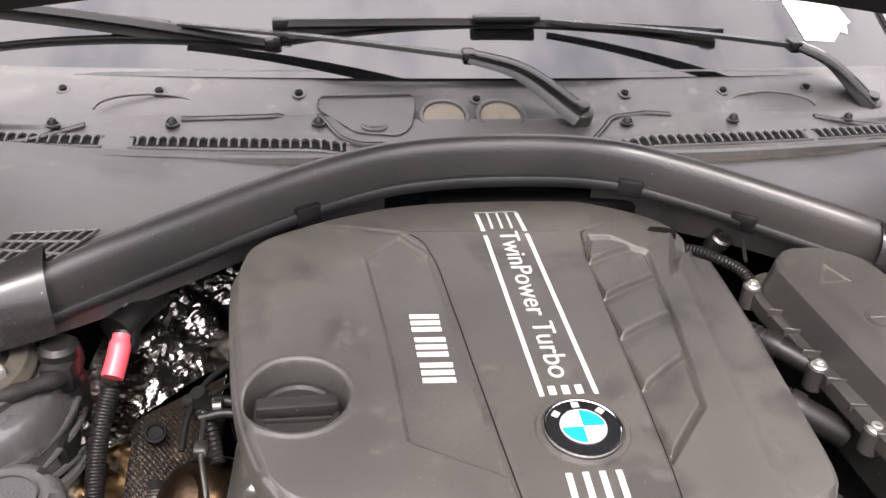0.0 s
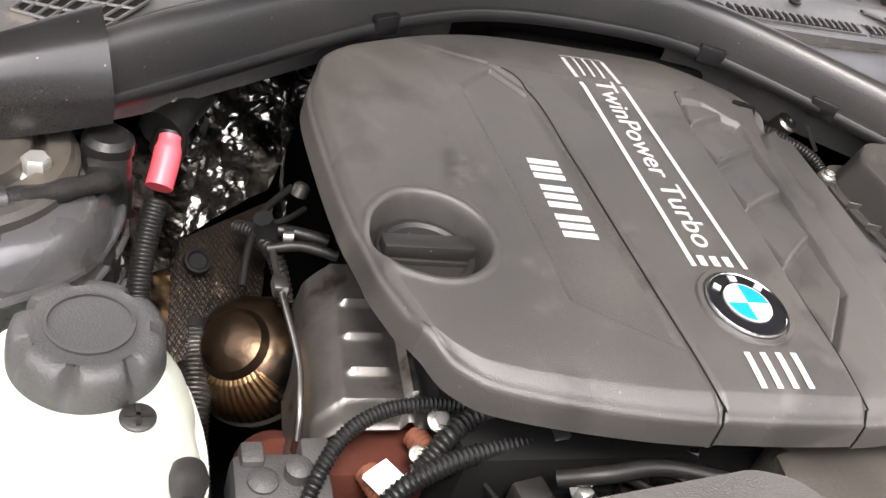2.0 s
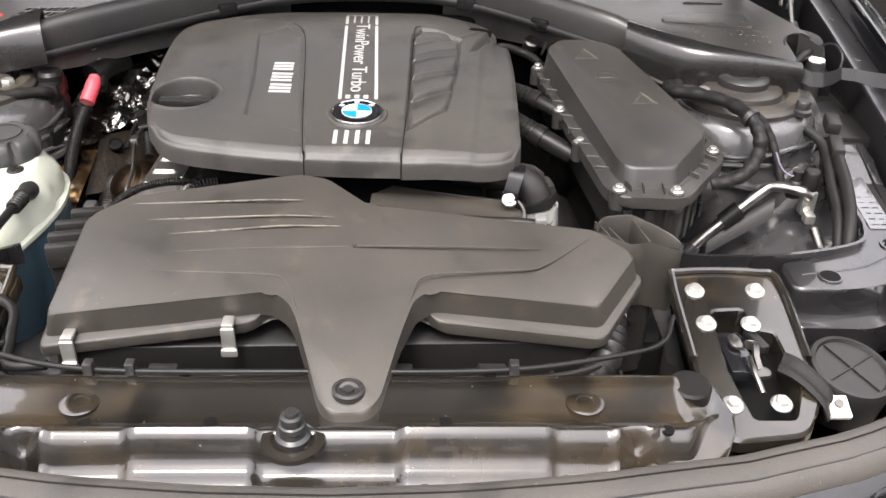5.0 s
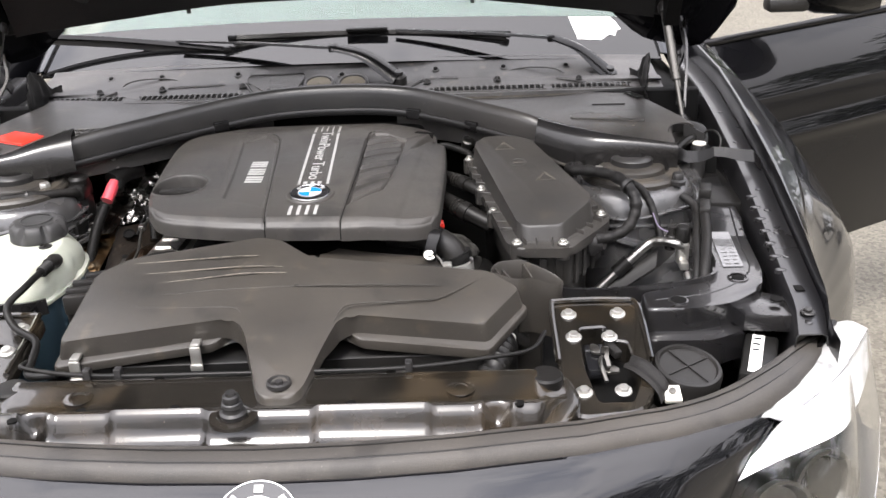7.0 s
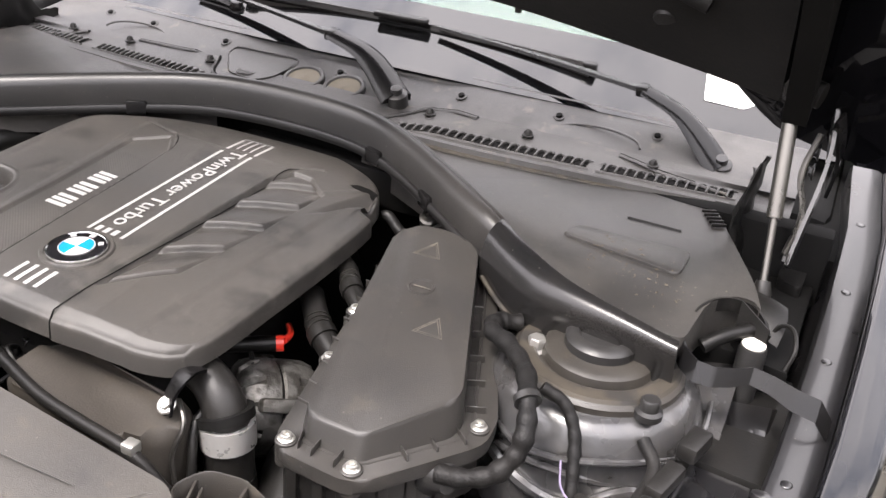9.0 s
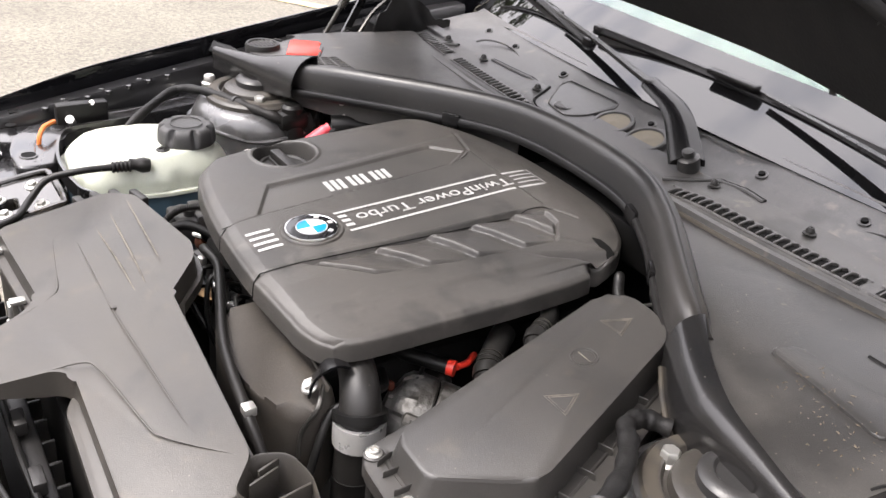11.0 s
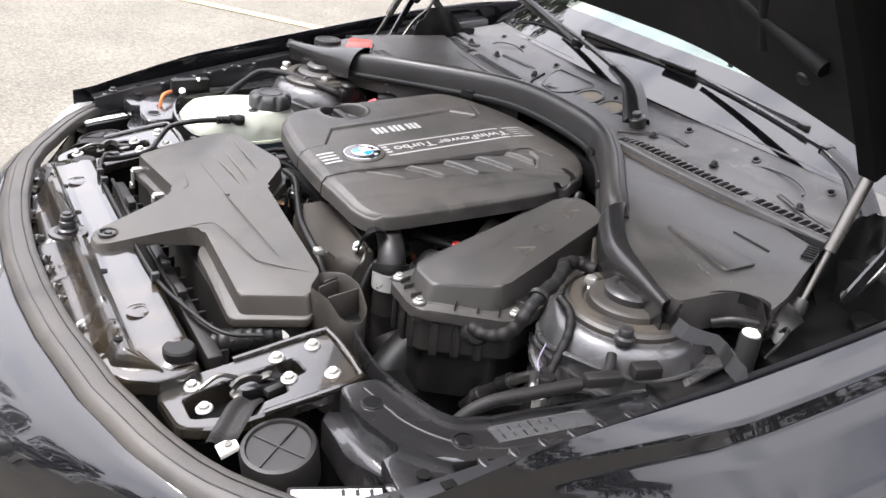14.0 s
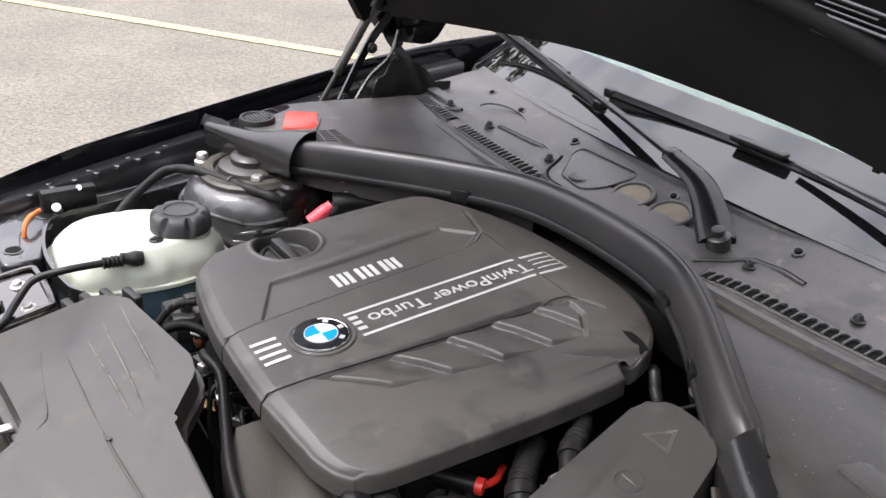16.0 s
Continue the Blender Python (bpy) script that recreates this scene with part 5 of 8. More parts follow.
# long rubber seal across the front
xs = [-0.66 + 1.32 * i / 44 for i in range(45)]
pts = [(x, front_y(x) + 0.026 + 0.004 * abs(x), 0.792 - 0.02 * (abs(x) / 0.5) ** 3 + 0.03 * float(sstep(0.45, 0.66, abs(x)))) for x in xs]
FS = thing("front_seal", (0, -0.47, 0.77), "long flat black rubber seal along the front opening", "rubber seal")
part("strip", sweep([(0.0275, -0.016), (0.0270, -0.0098), (0.0215, -0.0035), (0.0178, 0.0000), (0.011, 0.0020), (0.003, 0.0030), (-0.006, 0.0034), (-0.0115, 0.0030), (-0.014, 0.0010), (-0.0145, -0.014)], pts, 3), FRONTRUBBER, FS, angle=50)
part("groove_line", tube([(p[0], p[1] + 0.0035, p[2] + 0.0040) for p in pts], 0.0008, 1, 6, smooth=False), HOSE, FS)
part("dusty_lip", tube([(p[0], p[1] - 0.0135, p[2] + 0.0012) for p in pts], 0.0012, 1, 6, smooth=False), RUBBER, FS)

# slam panel
SLAMT = thing("slam_panel", (0, -0.39, 0.75), "semi-gloss black slam panel across the front, dusty", "slam panel")
SP = ((-0.334, 0.770), (-0.341, 0.797), (-0.348, 0.803), (-0.360, 0.803), (-0.376, 0.799), (-0.390, 0.796), (-0.400, 0.796), (-0.407, 0.801), (-0.414, 0.8025), (-0.421, 0.7965), (-0.429, 0.780), (-0.437, 0.773), (-0.452, 0.7705), (-0.462, 0.768), (-0.466, 0.750))


def slam(u, v):
    x = -0.322 + 0.644 * u
    k = v * (len(SP) - 1)
    i = min(int(k), len(SP) - 2)
    y = SP[i][0] + (SP[i + 1][0] - SP[i][0]) * (k - i)
    z = SP[i][1] + (SP[i + 1][1] - SP[i][1]) * (k - i)
    front = float(sstep(-0.408, -0.416, y))
    for a, b in ((-0.165, -0.058), (0.05, 0.178)):
        z += 0.0055 * front * float(sstep(a, a + 0.006, x) * sstep(b, b - 0.006, x)) * float(sstep(-0.456, -0.440, y))
    for c in (-0.245, 0.245):
        z -= 0.020 * max(0.0, 1 - abs(x - c) / 0.015) * front
        z += 0.004 * float(np.exp(-((abs(x - c) - 0.018) / 0.003) ** 2)) * front
    end = float(sstep(0.285, 0.322, abs(x)))
    return (x, y + 0.045 * end * float(sstep(-0.36, -0.44, y)), z - 0.014 * end)


press = part("pressing", sheet(slam, 180, 55, 0.002), SLAM, SLAMT, angle=40)
press.data.materials.append(SLAMFRONT)
for f in press.data.polygons:
    f.material_index = int(f.center.y + HOME[SLAMT].y < -0.410)
for x in (-0.21, 0.207):
    part("boss", lathe([(0.016, 0), (0.013, 0.0012), (0.0075, 0.0014), (0.007, 0.0004), (0, 0.0004)], 24, Matrix.Translation((x, -0.378, 0.7995))), SLAM, SLAMT)
for x in (-0.294, 0.302):
    part("stop", lathe([(0.0185, -0.006), (0.0185, 0.007), (0.0165, 0.0095), (0, 0.010)], 32, Matrix.Translation((x, -0.356, 0.792))), HOSE, SLAMT, "round rubber stop")
for x, y in ((-0.262, -0.425), (-0.20, -0.40), (-0.10, -0.398), (0.09, -0.398), (0.21, -0.379), (0.268, -0.415), (0.13, -0.345), (-0.13, -0.345)):
    part("hole", lathe([(0.0052, -0.001), (0.0052, 0.0012), (0, 0.0012)], 16, Matrix.Translation((x, y, lerp_table(tuple((-a, b) for a, b in SP[2:9]), -y)))), DARK, SLAMT)
part("post_seat", lathe([(0.026, 0), (0.025, 0.004), (0.018, 0.005), (0.015, 0.003), (0, 0.003)], 32, Matrix.Translation((-0.031, -0.421, 0.797))), SLAMFRONT, SLAMT)
part("stop_post", lathe([(0.013, 0), (0.014, 0.006), (0.011, 0.008), (0.010, 0.012), (0.0115, 0.014), (0.0105, 0.018), (0.009, 0.019), (0.0095, 0.022), (0.0085, 0.026), (0.006, 0.027), (0.0055, 0.030), (0, 0.030)], 24, Matrix.Translation((-0.031, -0.421, 0.799))), RUBBER, SLAMT, "stepped rubber stop post")
part("cable", tube([(-0.30, -0.30, 0.80), (-0.29, -0.325, 0.806), (-0.2, -0.346, 0.807), (-0.02, -0.348, 0.807), (0.14, -0.346, 0.807), (0.24, -0.325, 0.805), (0.29, -0.30, 0.800), (0.31, -0.26, 0.80)], 0.0026, 8, 10), HOSE, SLAMT, "thin black release cable")
for x, y in ((-0.255, -0.441), (-0.165, -0.456), (-0.077, -0.4575), (-0.0105, -0.4570), (0.023, -0.4565), (0.0725, -0.456), (0.1065, -0.455), (0.185, -0.447), (0.258, -0.431)):
    part("lip_clip", merge(lathe([(0.0080, -0.004), (0.0080, 0.002), (0.006, 0.005), (0.003, 0.006), (0, 0.006)], 18, frame_of((0, -0.5, 1), (x, y - 0.001, 0.7725))), box(x, y + 0.004, 0.776, 0.006, 0.010, 0.003, 0.001)), DULLSTEEL, SLAMT, "dull steel clip")
for x in (-0.175, -0.21, 0.15):
    part("cable_clip", box(x, -0.346, 0.810, 0.008, 0.010, 0.012, 0.001), RUBBER, SLAMT)


def holed_plate(outer, inner, zf, thick, depth, n=96):
    """A plate with an opening cut through it and turned-down edges."""
    c = sum((Vector(q) for q in inner), Vector((0, 0))) / len(inner)

    def reach(poly, a):
        d, best = Vector((math.cos(a), math.sin(a))), 0.0
        for p, q in zip(poly, poly[1:] + poly[:1]):
            p, e = Vector(p) - c, Vector(q) - Vector(p)
            det = d.x * e.y - d.y * e.x
            if abs(det) > 1e-12:
                k, w = (p.x * e.y - p.y * e.x) / det, (p.x * d.y - p.y * d.x) / det
                if k > 0 and -1e-6 <= w <= 1 + 1e-6:
                    best = max(best, k)
        return c + d * best

    bm, rows = bmesh.new(), []
    angles = [2 * math.pi * i / n for i in range(n)]
    for poly, shift, drop in ((outer, 0.0, thick), (outer, 0.0, 0.003), (outer, -0.003, 0.0), (inner, 0.002, 0.0), (inner, 0.0, 0.002), (inner, 0.0, depth)):
        row = []
        for a in angles:
            q = reach(poly, a) + Vector((math.cos(a), math.sin(a))) * shift
            row.append(bm.verts.new((q.x, q.y, zf(q.x, q.y) - drop)))
        rows.append(row)
    for a, b in zip(rows, rows[1:]):
        for i in range(n):
            bm.faces.new((a[i], a[(i + 1) % n], b[(i + 1) % n], b[i]))
    bmesh.ops.recalc_face_normals(bm, faces=bm.faces)
    return bm


def lock(s):
    t = thing("bonnet_lock", (s * 0.37, -0.28, 0.76), "dusty steel bonnet lock plate with six bolts", "bonnet lock", "bonnet locks")
    pz = lambda x, y: 0.830 + 0.161 * y
    outer = [(0.322, -0.186), (0.424, -0.186), (0.436, -0.20), (0.428, -0.345), (0.405, -0.385), (0.335, -0.392), (0.322, -0.37)]
    slot = [(0.354, -0.238), (0.386, -0.236), (0.390, -0.262), (0.408, -0.266), (0.412, -0.335), (0.398, -0.368), (0.360, -0.368), (0.352, -0.31)]
    part("plate", holed_plate([(s * x, y) for x, y in round_poly(outer, 0.014, 4)], [(s * x, y) for x, y in round_poly(slot, 0.004, 2)], pz, 0.014, 0.030), SLAM, t)
    part("rear_lip", tube(mir([(0.322, -0.30, pz(0, -0.30) + 0.001), (0.324, -0.20, pz(0, -0.2) + 0.002), (0.335, -0.186, pz(0, -0.186) + 0.002), (0.41, -0.186, pz(0, -0.186) + 0.002), (0.432, -0.20, pz(0, -0.2) + 0.002), (0.43, -0.30, pz(0, -0.3) + 0.001)], s), 0.004, 6, 8), SLAM, t)
    part("opening", slab(poly_side(slot, s), lambda x, y: pz(x, y) - 0.030, lambda x, y: pz(x, y) - 0.036, 0), DARK, t)
    part("catch_body", box(s * 0.368, -0.285, pz(0, -0.285) - 0.012, 0.026, 0.060, 0.014, 0.003), BLACKENAMEL, t)
    part("hook", sweep([(0.0024, -0.004), (0.0024, 0.004), (-0.0024, 0.004), (-0.0024, -0.004)], mir([(0.376, -0.286, 0.788), (0.378, -0.298, 0.794), (0.376, -0.310, 0.790), (0.377, -0.318, 0.784)], s), 5), DULLSTEEL, t, "worn steel hook")
    for pl in ([(0.362, -0.268), (0.372, -0.270), (0.374, -0.288), (0.362, -0.284)], [(0.372, -0.308), (0.390, -0.310), (0.391, -0.320), (0.374, -0.322)]):
        part("catch_plate", slab(poly_side(round_poly(pl, 0.006), s), lambda x, y: pz(x, y) + 0.0005, lambda x, y: pz(x, y) - 0.0025, 0.001), DULLSTEEL, t, "worn steel catch plate")
    tape = smooth_path(mir([(0.402, -0.306, 0.784), (0.412, -0.318, 0.785), (0.424, -0.330, 0.780), (0.434, -0.342, 0.772), (0.438, -0.350, 0.762)], s), 5)
    part("pull_tape", sheet(lambda u, v: tape[min(len(tape) - 1, round(u * (len(tape) - 1)))] + Vector((s * 0.016 * (v - 0.5), 0.026 * (v - 0.5), 0.0022 * math.sin(9 * v))), len(tape) - 1, 8, 0.0018), CLOTHTAPE, t, "black cloth pull tape")
    part("spring", tube(mir([(0.37, -0.31, 0.792), (0.366, -0.33, 0.796), (0.37, -0.352, 0.786)], s), 0.0025, 6, 8), DULLSTEEL, t)
    part("lever", box(s * 0.390, -0.272, pz(0, -0.272) - 0.006, 0.010, 0.030, 0.010, 0.002, Matrix.Rotation(s * 0.3, 3, "Z").to_4x4()), PLASTIC, t)
    nrm = (0, -0.16, 1)
    for x, y in ((0.344, -0.212), (0.405, -0.212), (0.345, -0.353), (0.389, -0.352), (0.345, -0.256), (0.388, -0.257)):
        bolt(t, (s * x, y, pz(x, y)), 0.0098, nrm, BOLT)
    return t


lock(1)
lock(-1)
for s in (-1, 1):
    web = round_poly([(0.262, -0.352), (0.330, -0.336), (0.338, -0.388), (0.318, -0.424), (0.268, -0.442)], 0.012, 3)
    part("corner_web", slab(poly_side(web, s), lambda x, y: 0.7855 + 0.05 * (y + 0.36), 0.765, 0.004), SLAM, SLAMT)
CROSS = finish(box(0, 0, 0.004, 0.078, 0.0022, 0.003, 0.0008), PLASTIC)
for s in (-1, 1):
    t = thing("lamp_cap", (s * 0.475, -0.30, 0.66), "round black ribbed cap in the front corner", "lamp cap", "lamp caps")
    T = frame_of((0.1 * s, -0.15, 1), (s * 0.4735, -0.299, 0.768)) @ Matrix.Scale(0.82, 4)
    part("body", lathe([(0.050, -0.05), (0.050, 0.0), (0.047, 0.006), (0.042, 0.007), (0.040, 0.003), (0.0, 0.003)], 44, T), PLASTIC, t)
    piece("cross_rib", CROSS, t, T)
    piece("cross_rib", CROSS, t, T @ Matrix.Rotation(math.pi / 2, 4, "Z"))
    part("bracket", box(s * 0.446, -0.344, 0.762, 0.019, 0.022, 0.006, 0.001, Matrix.Rotation(0.35, 3, "X").to_4x4()), PALE, t, "white plastic bracket")
    part("tab_screw", lathe([(0.0045, 0), (0.004, 0.003), (0, 0.0035)], 14, frame_of((0, -0.35, 1), (s * 0.446, -0.343, 0.765))), DULLSTEEL, t)
    part("sticker", box(0.562 if s > 0 else -0.577, -0.272, 0.770, 0.0145, 0.088, 0.002, 0.0005, Matrix.Rotation(-s * 0.36, 3, "Z").to_4x4()), PAPER, t, "white sticker with dark bars")
    for k in range(3):
        part("print_bar", box((0.562 if s > 0 else -0.577) + s * (0.011 - 0.005 * k), -0.240 - 0.013 * k, 0.7714, 0.009, 0.004, 0.0006, 0, Matrix.Rotation(-s * 0.36, 3, "Z").to_4x4()), LABEL, t)
    part("sticker_ledge", box((0.566 if s > 0 else -0.581), -0.272, 0.757, 0.040, 0.10, 0.023, 0.004, Matrix.Rotation(-s * 0.36, 3, "Z").to_4x4()), HOSE, t)
structure("front_apron", box(0, -0.43, 0.54, 0.72, 0.02, 0.30, 0.003), DARK, "dark apron behind the bumper", "apron")


def headlight(s):
    t = thing("headlight", (s * 0.64, -0.38, 0.6), "clear headlight with chrome reflector and amber edge", "headlight", "headlights")
    top = [(0.480, -0.436, 0.706), (0.528, -0.412, 0.738), (0.556, -0.388, 0.753), (0.60, -0.360, 0.765), (0.638, -0.330, 0.776), (0.670, -0.292, 0.784), (0.698, -0.255, 0.790)]
    bot = [(0.466, -0.425, 0.650), (0.50, -0.442, 0.618), (0.55, -0.445, 0.60), (0.60, -0.425, 0.59), (0.632, -0.405, 0.585), (0.700, -0.340, 0.60), (0.745, -0.235, 0.65)]
    A, B = smooth_path(top, 8), smooth_path(bot, 8)

    def lens(u, v, off=0.0):
        k = u * (len(A) - 1)
        i = min(int(k), len(A) - 2)
        a, b = A[i].lerp(A[i + 1], k - i), B[i].lerp(B[i + 1], k - i)
        p = a.lerp(b, v)
        bulge = (0.030 * math.sin(math.pi * min(1.0, u * 1.3)) ** 0.6 if u < 0.769 else 0.0) * math.sin(math.pi * v) - off * math.sin(math.pi * min(1, 0.15 + v * 0.85))
        return (s * (p.x + 0.7 * bulge), p.y - 0.6 * bulge, p.z + 0.5 * bulge - off * 0.5)

    ln = part("lens", sheet(lens, 32, 16, 0.003), LENS, t, "clear polycarbonate lens", angle=70)
    ln.visible_shadow = False
    part("reflector", sheet(lambda u, v: lens(u, v, 0.05), 24, 10, 0.003), REFLECTOR, t, "bright reflector bowl")
    for u in (0.35, 0.68):
        p = Vector(lens(u, 0.55, 0.04))
        part("bowl", lathe([(0.042, 0.0), (0.045, 0.012), (0.040, 0.012), (0.028, -0.012), (0.012, -0.022), (0, -0.022)], 36, frame_of((0.35 * s, -0.9, 0.25), p)), DULLSTEEL, t)
    part("amber_strip", sheet(lambda u, v: lens(0.02 + 0.13 * u, 0.72 + 0.20 * v, 0.014 + 0.010 * math.sin(math.pi * u)), 10, 6, 0.002), AMBER, t, "amber turn lamp")
    # Sky reflection along the lens top, painted as a white strip inside it.
    part("sky_glare_strip", sheet(lambda u, v: lens(0.01 + 0.98 * u, v * (0.15 + 0.20 * u), 0.005), 28, 8, 0.002), LENSGLARE, t, "white strip standing in for the sky reflected on the lens top")
    rim_in = [(0.513, -0.387, 0.752), (0.565, -0.352, 0.764), (0.612, -0.304, 0.774), (0.645, -0.262, 0.783), (0.665, -0.235, 0.788)]
    RI_ = smooth_path(rim_in, 8)
    part("top_cover", sheet(lambda u, v: (lambda a, b: (s * a.lerp(b, v).x, a.lerp(b, v).y, a.lerp(b, v).z + 0.006 * math.sin(math.pi * v) + 0.002 * noise.noise((u * 14, v * 5, 2))))(A[16 + min(len(A) - 17, round(u * (len(A) - 17)))], RI_[min(32, round(u * 32))]), 32, 6, 0.002), LAMPTOP, t, "pale clear-topped lamp housing")
    for i in range(14):
        p = Vector(lens(0.16 + 0.03 * i, 0.70 - 0.006 * i, 0.028))
        part("reflector_rib", box(p.x, p.y, p.z, 0.0022, 0.010, 0.008, 0.001), DULLSTEEL, t)
    part("top_frame", tube(mir([tuple(p) for p in rim_in], s), 0.005, 6, 8), GLOSSPLASTIC, t)
    for x, y in ((0.60, -0.318), (0.655, -0.245)):
        part("bracket", box(s * x, y, 0.776, 0.014, 0.010, 0.009, 0.003, Matrix.Rotation(s * 0.8, 3, "Z").to_4x4()), PALE, t, "pale mounting lug")
    return t


headlight(1)
headlight(-1)

# open driver's door
DOOR = thing("car_door", (0.87, 0.90, 0.3), "open glossy black front door with wing mirror", "car door")
dd, dn = Vector((0.88, 0.476, 0)).normalized(), Vector((0.476, -0.88, 0)).normalized()


def door(u, v):
    p = Vector((0.70, 0.76, 0)) + dd * (1.22 * u)
    z = 0.34 + 0.565 * v + 0.03 * u
    crease = 0.012 * math.exp(-((v - 0.62) / 0.035) ** 2)
    roll = 0.055 * max(0.0, v - 0.80) ** 1.5 / 0.2 ** 1.5
    return p + dn * (0.085 * math.sin(math.pi * (0.10 + 0.72 * v)) + crease - roll - 0.05 * max(0.0, 0.06 - u) / 0.06) + Vector((0, 0, z))


part("skin", sheet(door, 40, 80, 0.004), DOORPAINT, DOOR, angle=60)
part("inner_card", sheet(lambda u, v: door(0.08 + 0.92 * u, v * 0.97) - dn * (0.12 - 0.06 * v), 12, 12, 0.02), DARK, DOOR)
part("edge", merge(sheet(lambda u, v: door(1, u * 0.97) - dn * 0.10 * v, 14, 3, 0.002), sheet(lambda u, v: door(u, 0) - dn * 0.10 * v, 14, 3, 0.002)), DOORPAINT, DOOR)
part("belt_moulding", tube([door(0.03 + 0.95 * i / 20, 1.0) + Vector((0, 0, 0.006)) - dn * 0.004 for i in range(21)], 0.009, 2, 10), GLOSSPLASTIC, DOOR, "shiny black belt moulding")
part("window_frame", tube([door(0.06, 1.0) + Vector((0, 0, 0.004)) - dn * 0.02, door(0.20, 1.0) + Vector((0, 0, 0.13)) - dn * 0.06, door(0.38, 1.0) + Vector((0, 0, 0.26)) - dn * 0.12, door(0.62, 1.0) + Vector((0, 0, 0.36)) - dn * 0.18], 0.018, 8, 12), GLOSSPLASTIC, DOOR, "black window frame")
mc = door(0.27, 1.0) + dn * 0.11 + Vector((0, 0, 0.13))
mir_b = part("mirror_shell", lathe([(0.0, -0.10), (0.055, -0.085), (0.075, -0.03), (0.075, 0.06), (0.06, 0.10), (0.0, 0.105)], 28, Matrix.Translation(mc) @ Matrix.Rotation(math.pi / 2, 4, "Y") @ Matrix.Rotation(0.4, 4, "X")), PAINT, DOOR, "black wing mirror shell")
part("mirror_foot", box(mc.x - 0.10, mc.y - 0.01, mc.z - 0.05, 0.09, 0.05, 0.03, 0.01), PLASTIC, mir_b)
part("indicator_strip", box(mc.x + 0.02, mc.y - 0.075, mc.z + 0.0, 0.14, 0.012, 0.012, 0.004), PALE, mir_b)


# ---- trees round the car park ----
LEAF = mat("foliage", (0.045, 0.065, 0.022), 0.6, var=0.45, scale=1.5)
BARK = mat("bark", (0.07, 0.055, 0.042), 0.85, var=0.3, scale=8, bump=0.8, bump_scale=30)


def tree_parts(seed, height):
    rng = random.Random(seed)
    trunk = tube([(0, 0, 0), (0.1, 0.05, height * 0.25), (0.0, -0.1, height * 0.5), (0.15, 0.1, height * 0.82)], lambda t: 0.26 * (1 - 0.75 * t), 4, 10)
    limbs = []
    for i in range(9):
        a, h = rng.uniform(0, 6.28), height * rng.uniform(0.25, 0.7)
        d = Vector((math.cos(a), math.sin(a), 0.6))
        limbs.append(tube([(0, 0, h), d * 0.9 + Vector((0, 0, h)), d * rng.uniform(1.6, 2.6) + Vector((0, 0, h + 0.4))], lambda t: 0.09 * (1 - 0.8 * t), 3, 6))
    crown = bmesh.new()
    clumps = [(Vector((rng.gauss(0, 1.45), rng.gauss(0, 1.45), height * rng.uniform(0.16, 0.98))), rng.uniform(0.55, 1.2)) for _ in range(64)]
    for c, r in clumps:
        c.xy *= 1.25 - c.z / height * 0.7
        for _ in range(75):
            v = Vector((rng.gauss(0, 1), rng.gauss(0, 1), rng.gauss(0, 1))).normalized() * r * rng.uniform(0.5, 1.0)
            p, s1 = c + v, rng.uniform(0.10, 0.2)
            e1 = Vector((rng.gauss(0, 1), rng.gauss(0, 1), rng.gauss(0, 1))).normalized() * s1
            e2 = e1.cross(v).normalized() * s1 * 0.7
            crown.faces.new([crown.verts.new(q) for q in (p - e1, p + e2, p + e1, p - e2)])
    return merge(trunk, *limbs), crown


MASTERS = []
for k, h in enumerate((10.5, 12.5)):
    tr, cr = tree_parts(11 + k, h)
    MASTERS.append((finish(tr, BARK), finish(cr, LEAF)))
rng = random.Random(5)
for i in range(34):
    a = 2 * math.pi * (i + rng.uniform(-0.3, 0.3)) / 34
    dist = rng.uniform(13, 18)
    t = thing("tree", (dist * math.sin(a), 0.5 - dist * math.cos(a), 0), "leafy green tree at the edge of the car park", "tree", "trees round the car park")
    t.rotation_euler.z = rng.uniform(0, 6.28)
    low = 0.42 if t.location.y > 4 or t.location.x < -5 else 0.70
    t.scale = (0.8, 0.8, low)
    k = i % 2
    for nm, me in zip(("trunk", "crown"), MASTERS[k]):
        o = new(nm, me)
        o.parent = t


# ---- engine cover ----
EC = thing("engine_cover", (0, 0.12, 0.84), "matte dark grey plastic engine cover, dusty, with round badge", "engine cover")
SEAM_L = [(-0.185, 0.290), (-0.150, 0.280), (-0.107, 0.268), (-0.082, 0.236), (-0.072, 0.15), (-0.066, 0.07), (-0.058, -0.03), (-0.051, -0.10)]
SEAM_R = [(0.050, -0.10), (0.054, -0.03), (0.058, 0.06), (0.061, 0.14), (0.064, 0.22), (0.070, 0.262), (0.10, 0.28)]
RECESS = [(-0.140, 0.230), (-0.107, 0.261), (-0.084, 0.228), (-0.074, 0.12), (-0.062, -0.035), (-0.125, 0.002), (-0.129, 0.10)]
VENT = [(0.056, -0.034), (0.062, 0.225), (0.075, 0.256), (0.098, 0.256), (0.128, 0.234), (0.118, 0.12), (0.103, 0.022)]
BLADES = (((0.061, 0.213), (0.110, 0.240)), ((0.062, 0.160), (0.110, 0.189)), ((0.058, 0.104), (0.107, 0.133)), ((0.056, 0.040), (0.105, 0.080)), ((0.055, -0.030), (0.102, 0.026)))
BOWL = (-0.2025, 0.056, 0.0385)


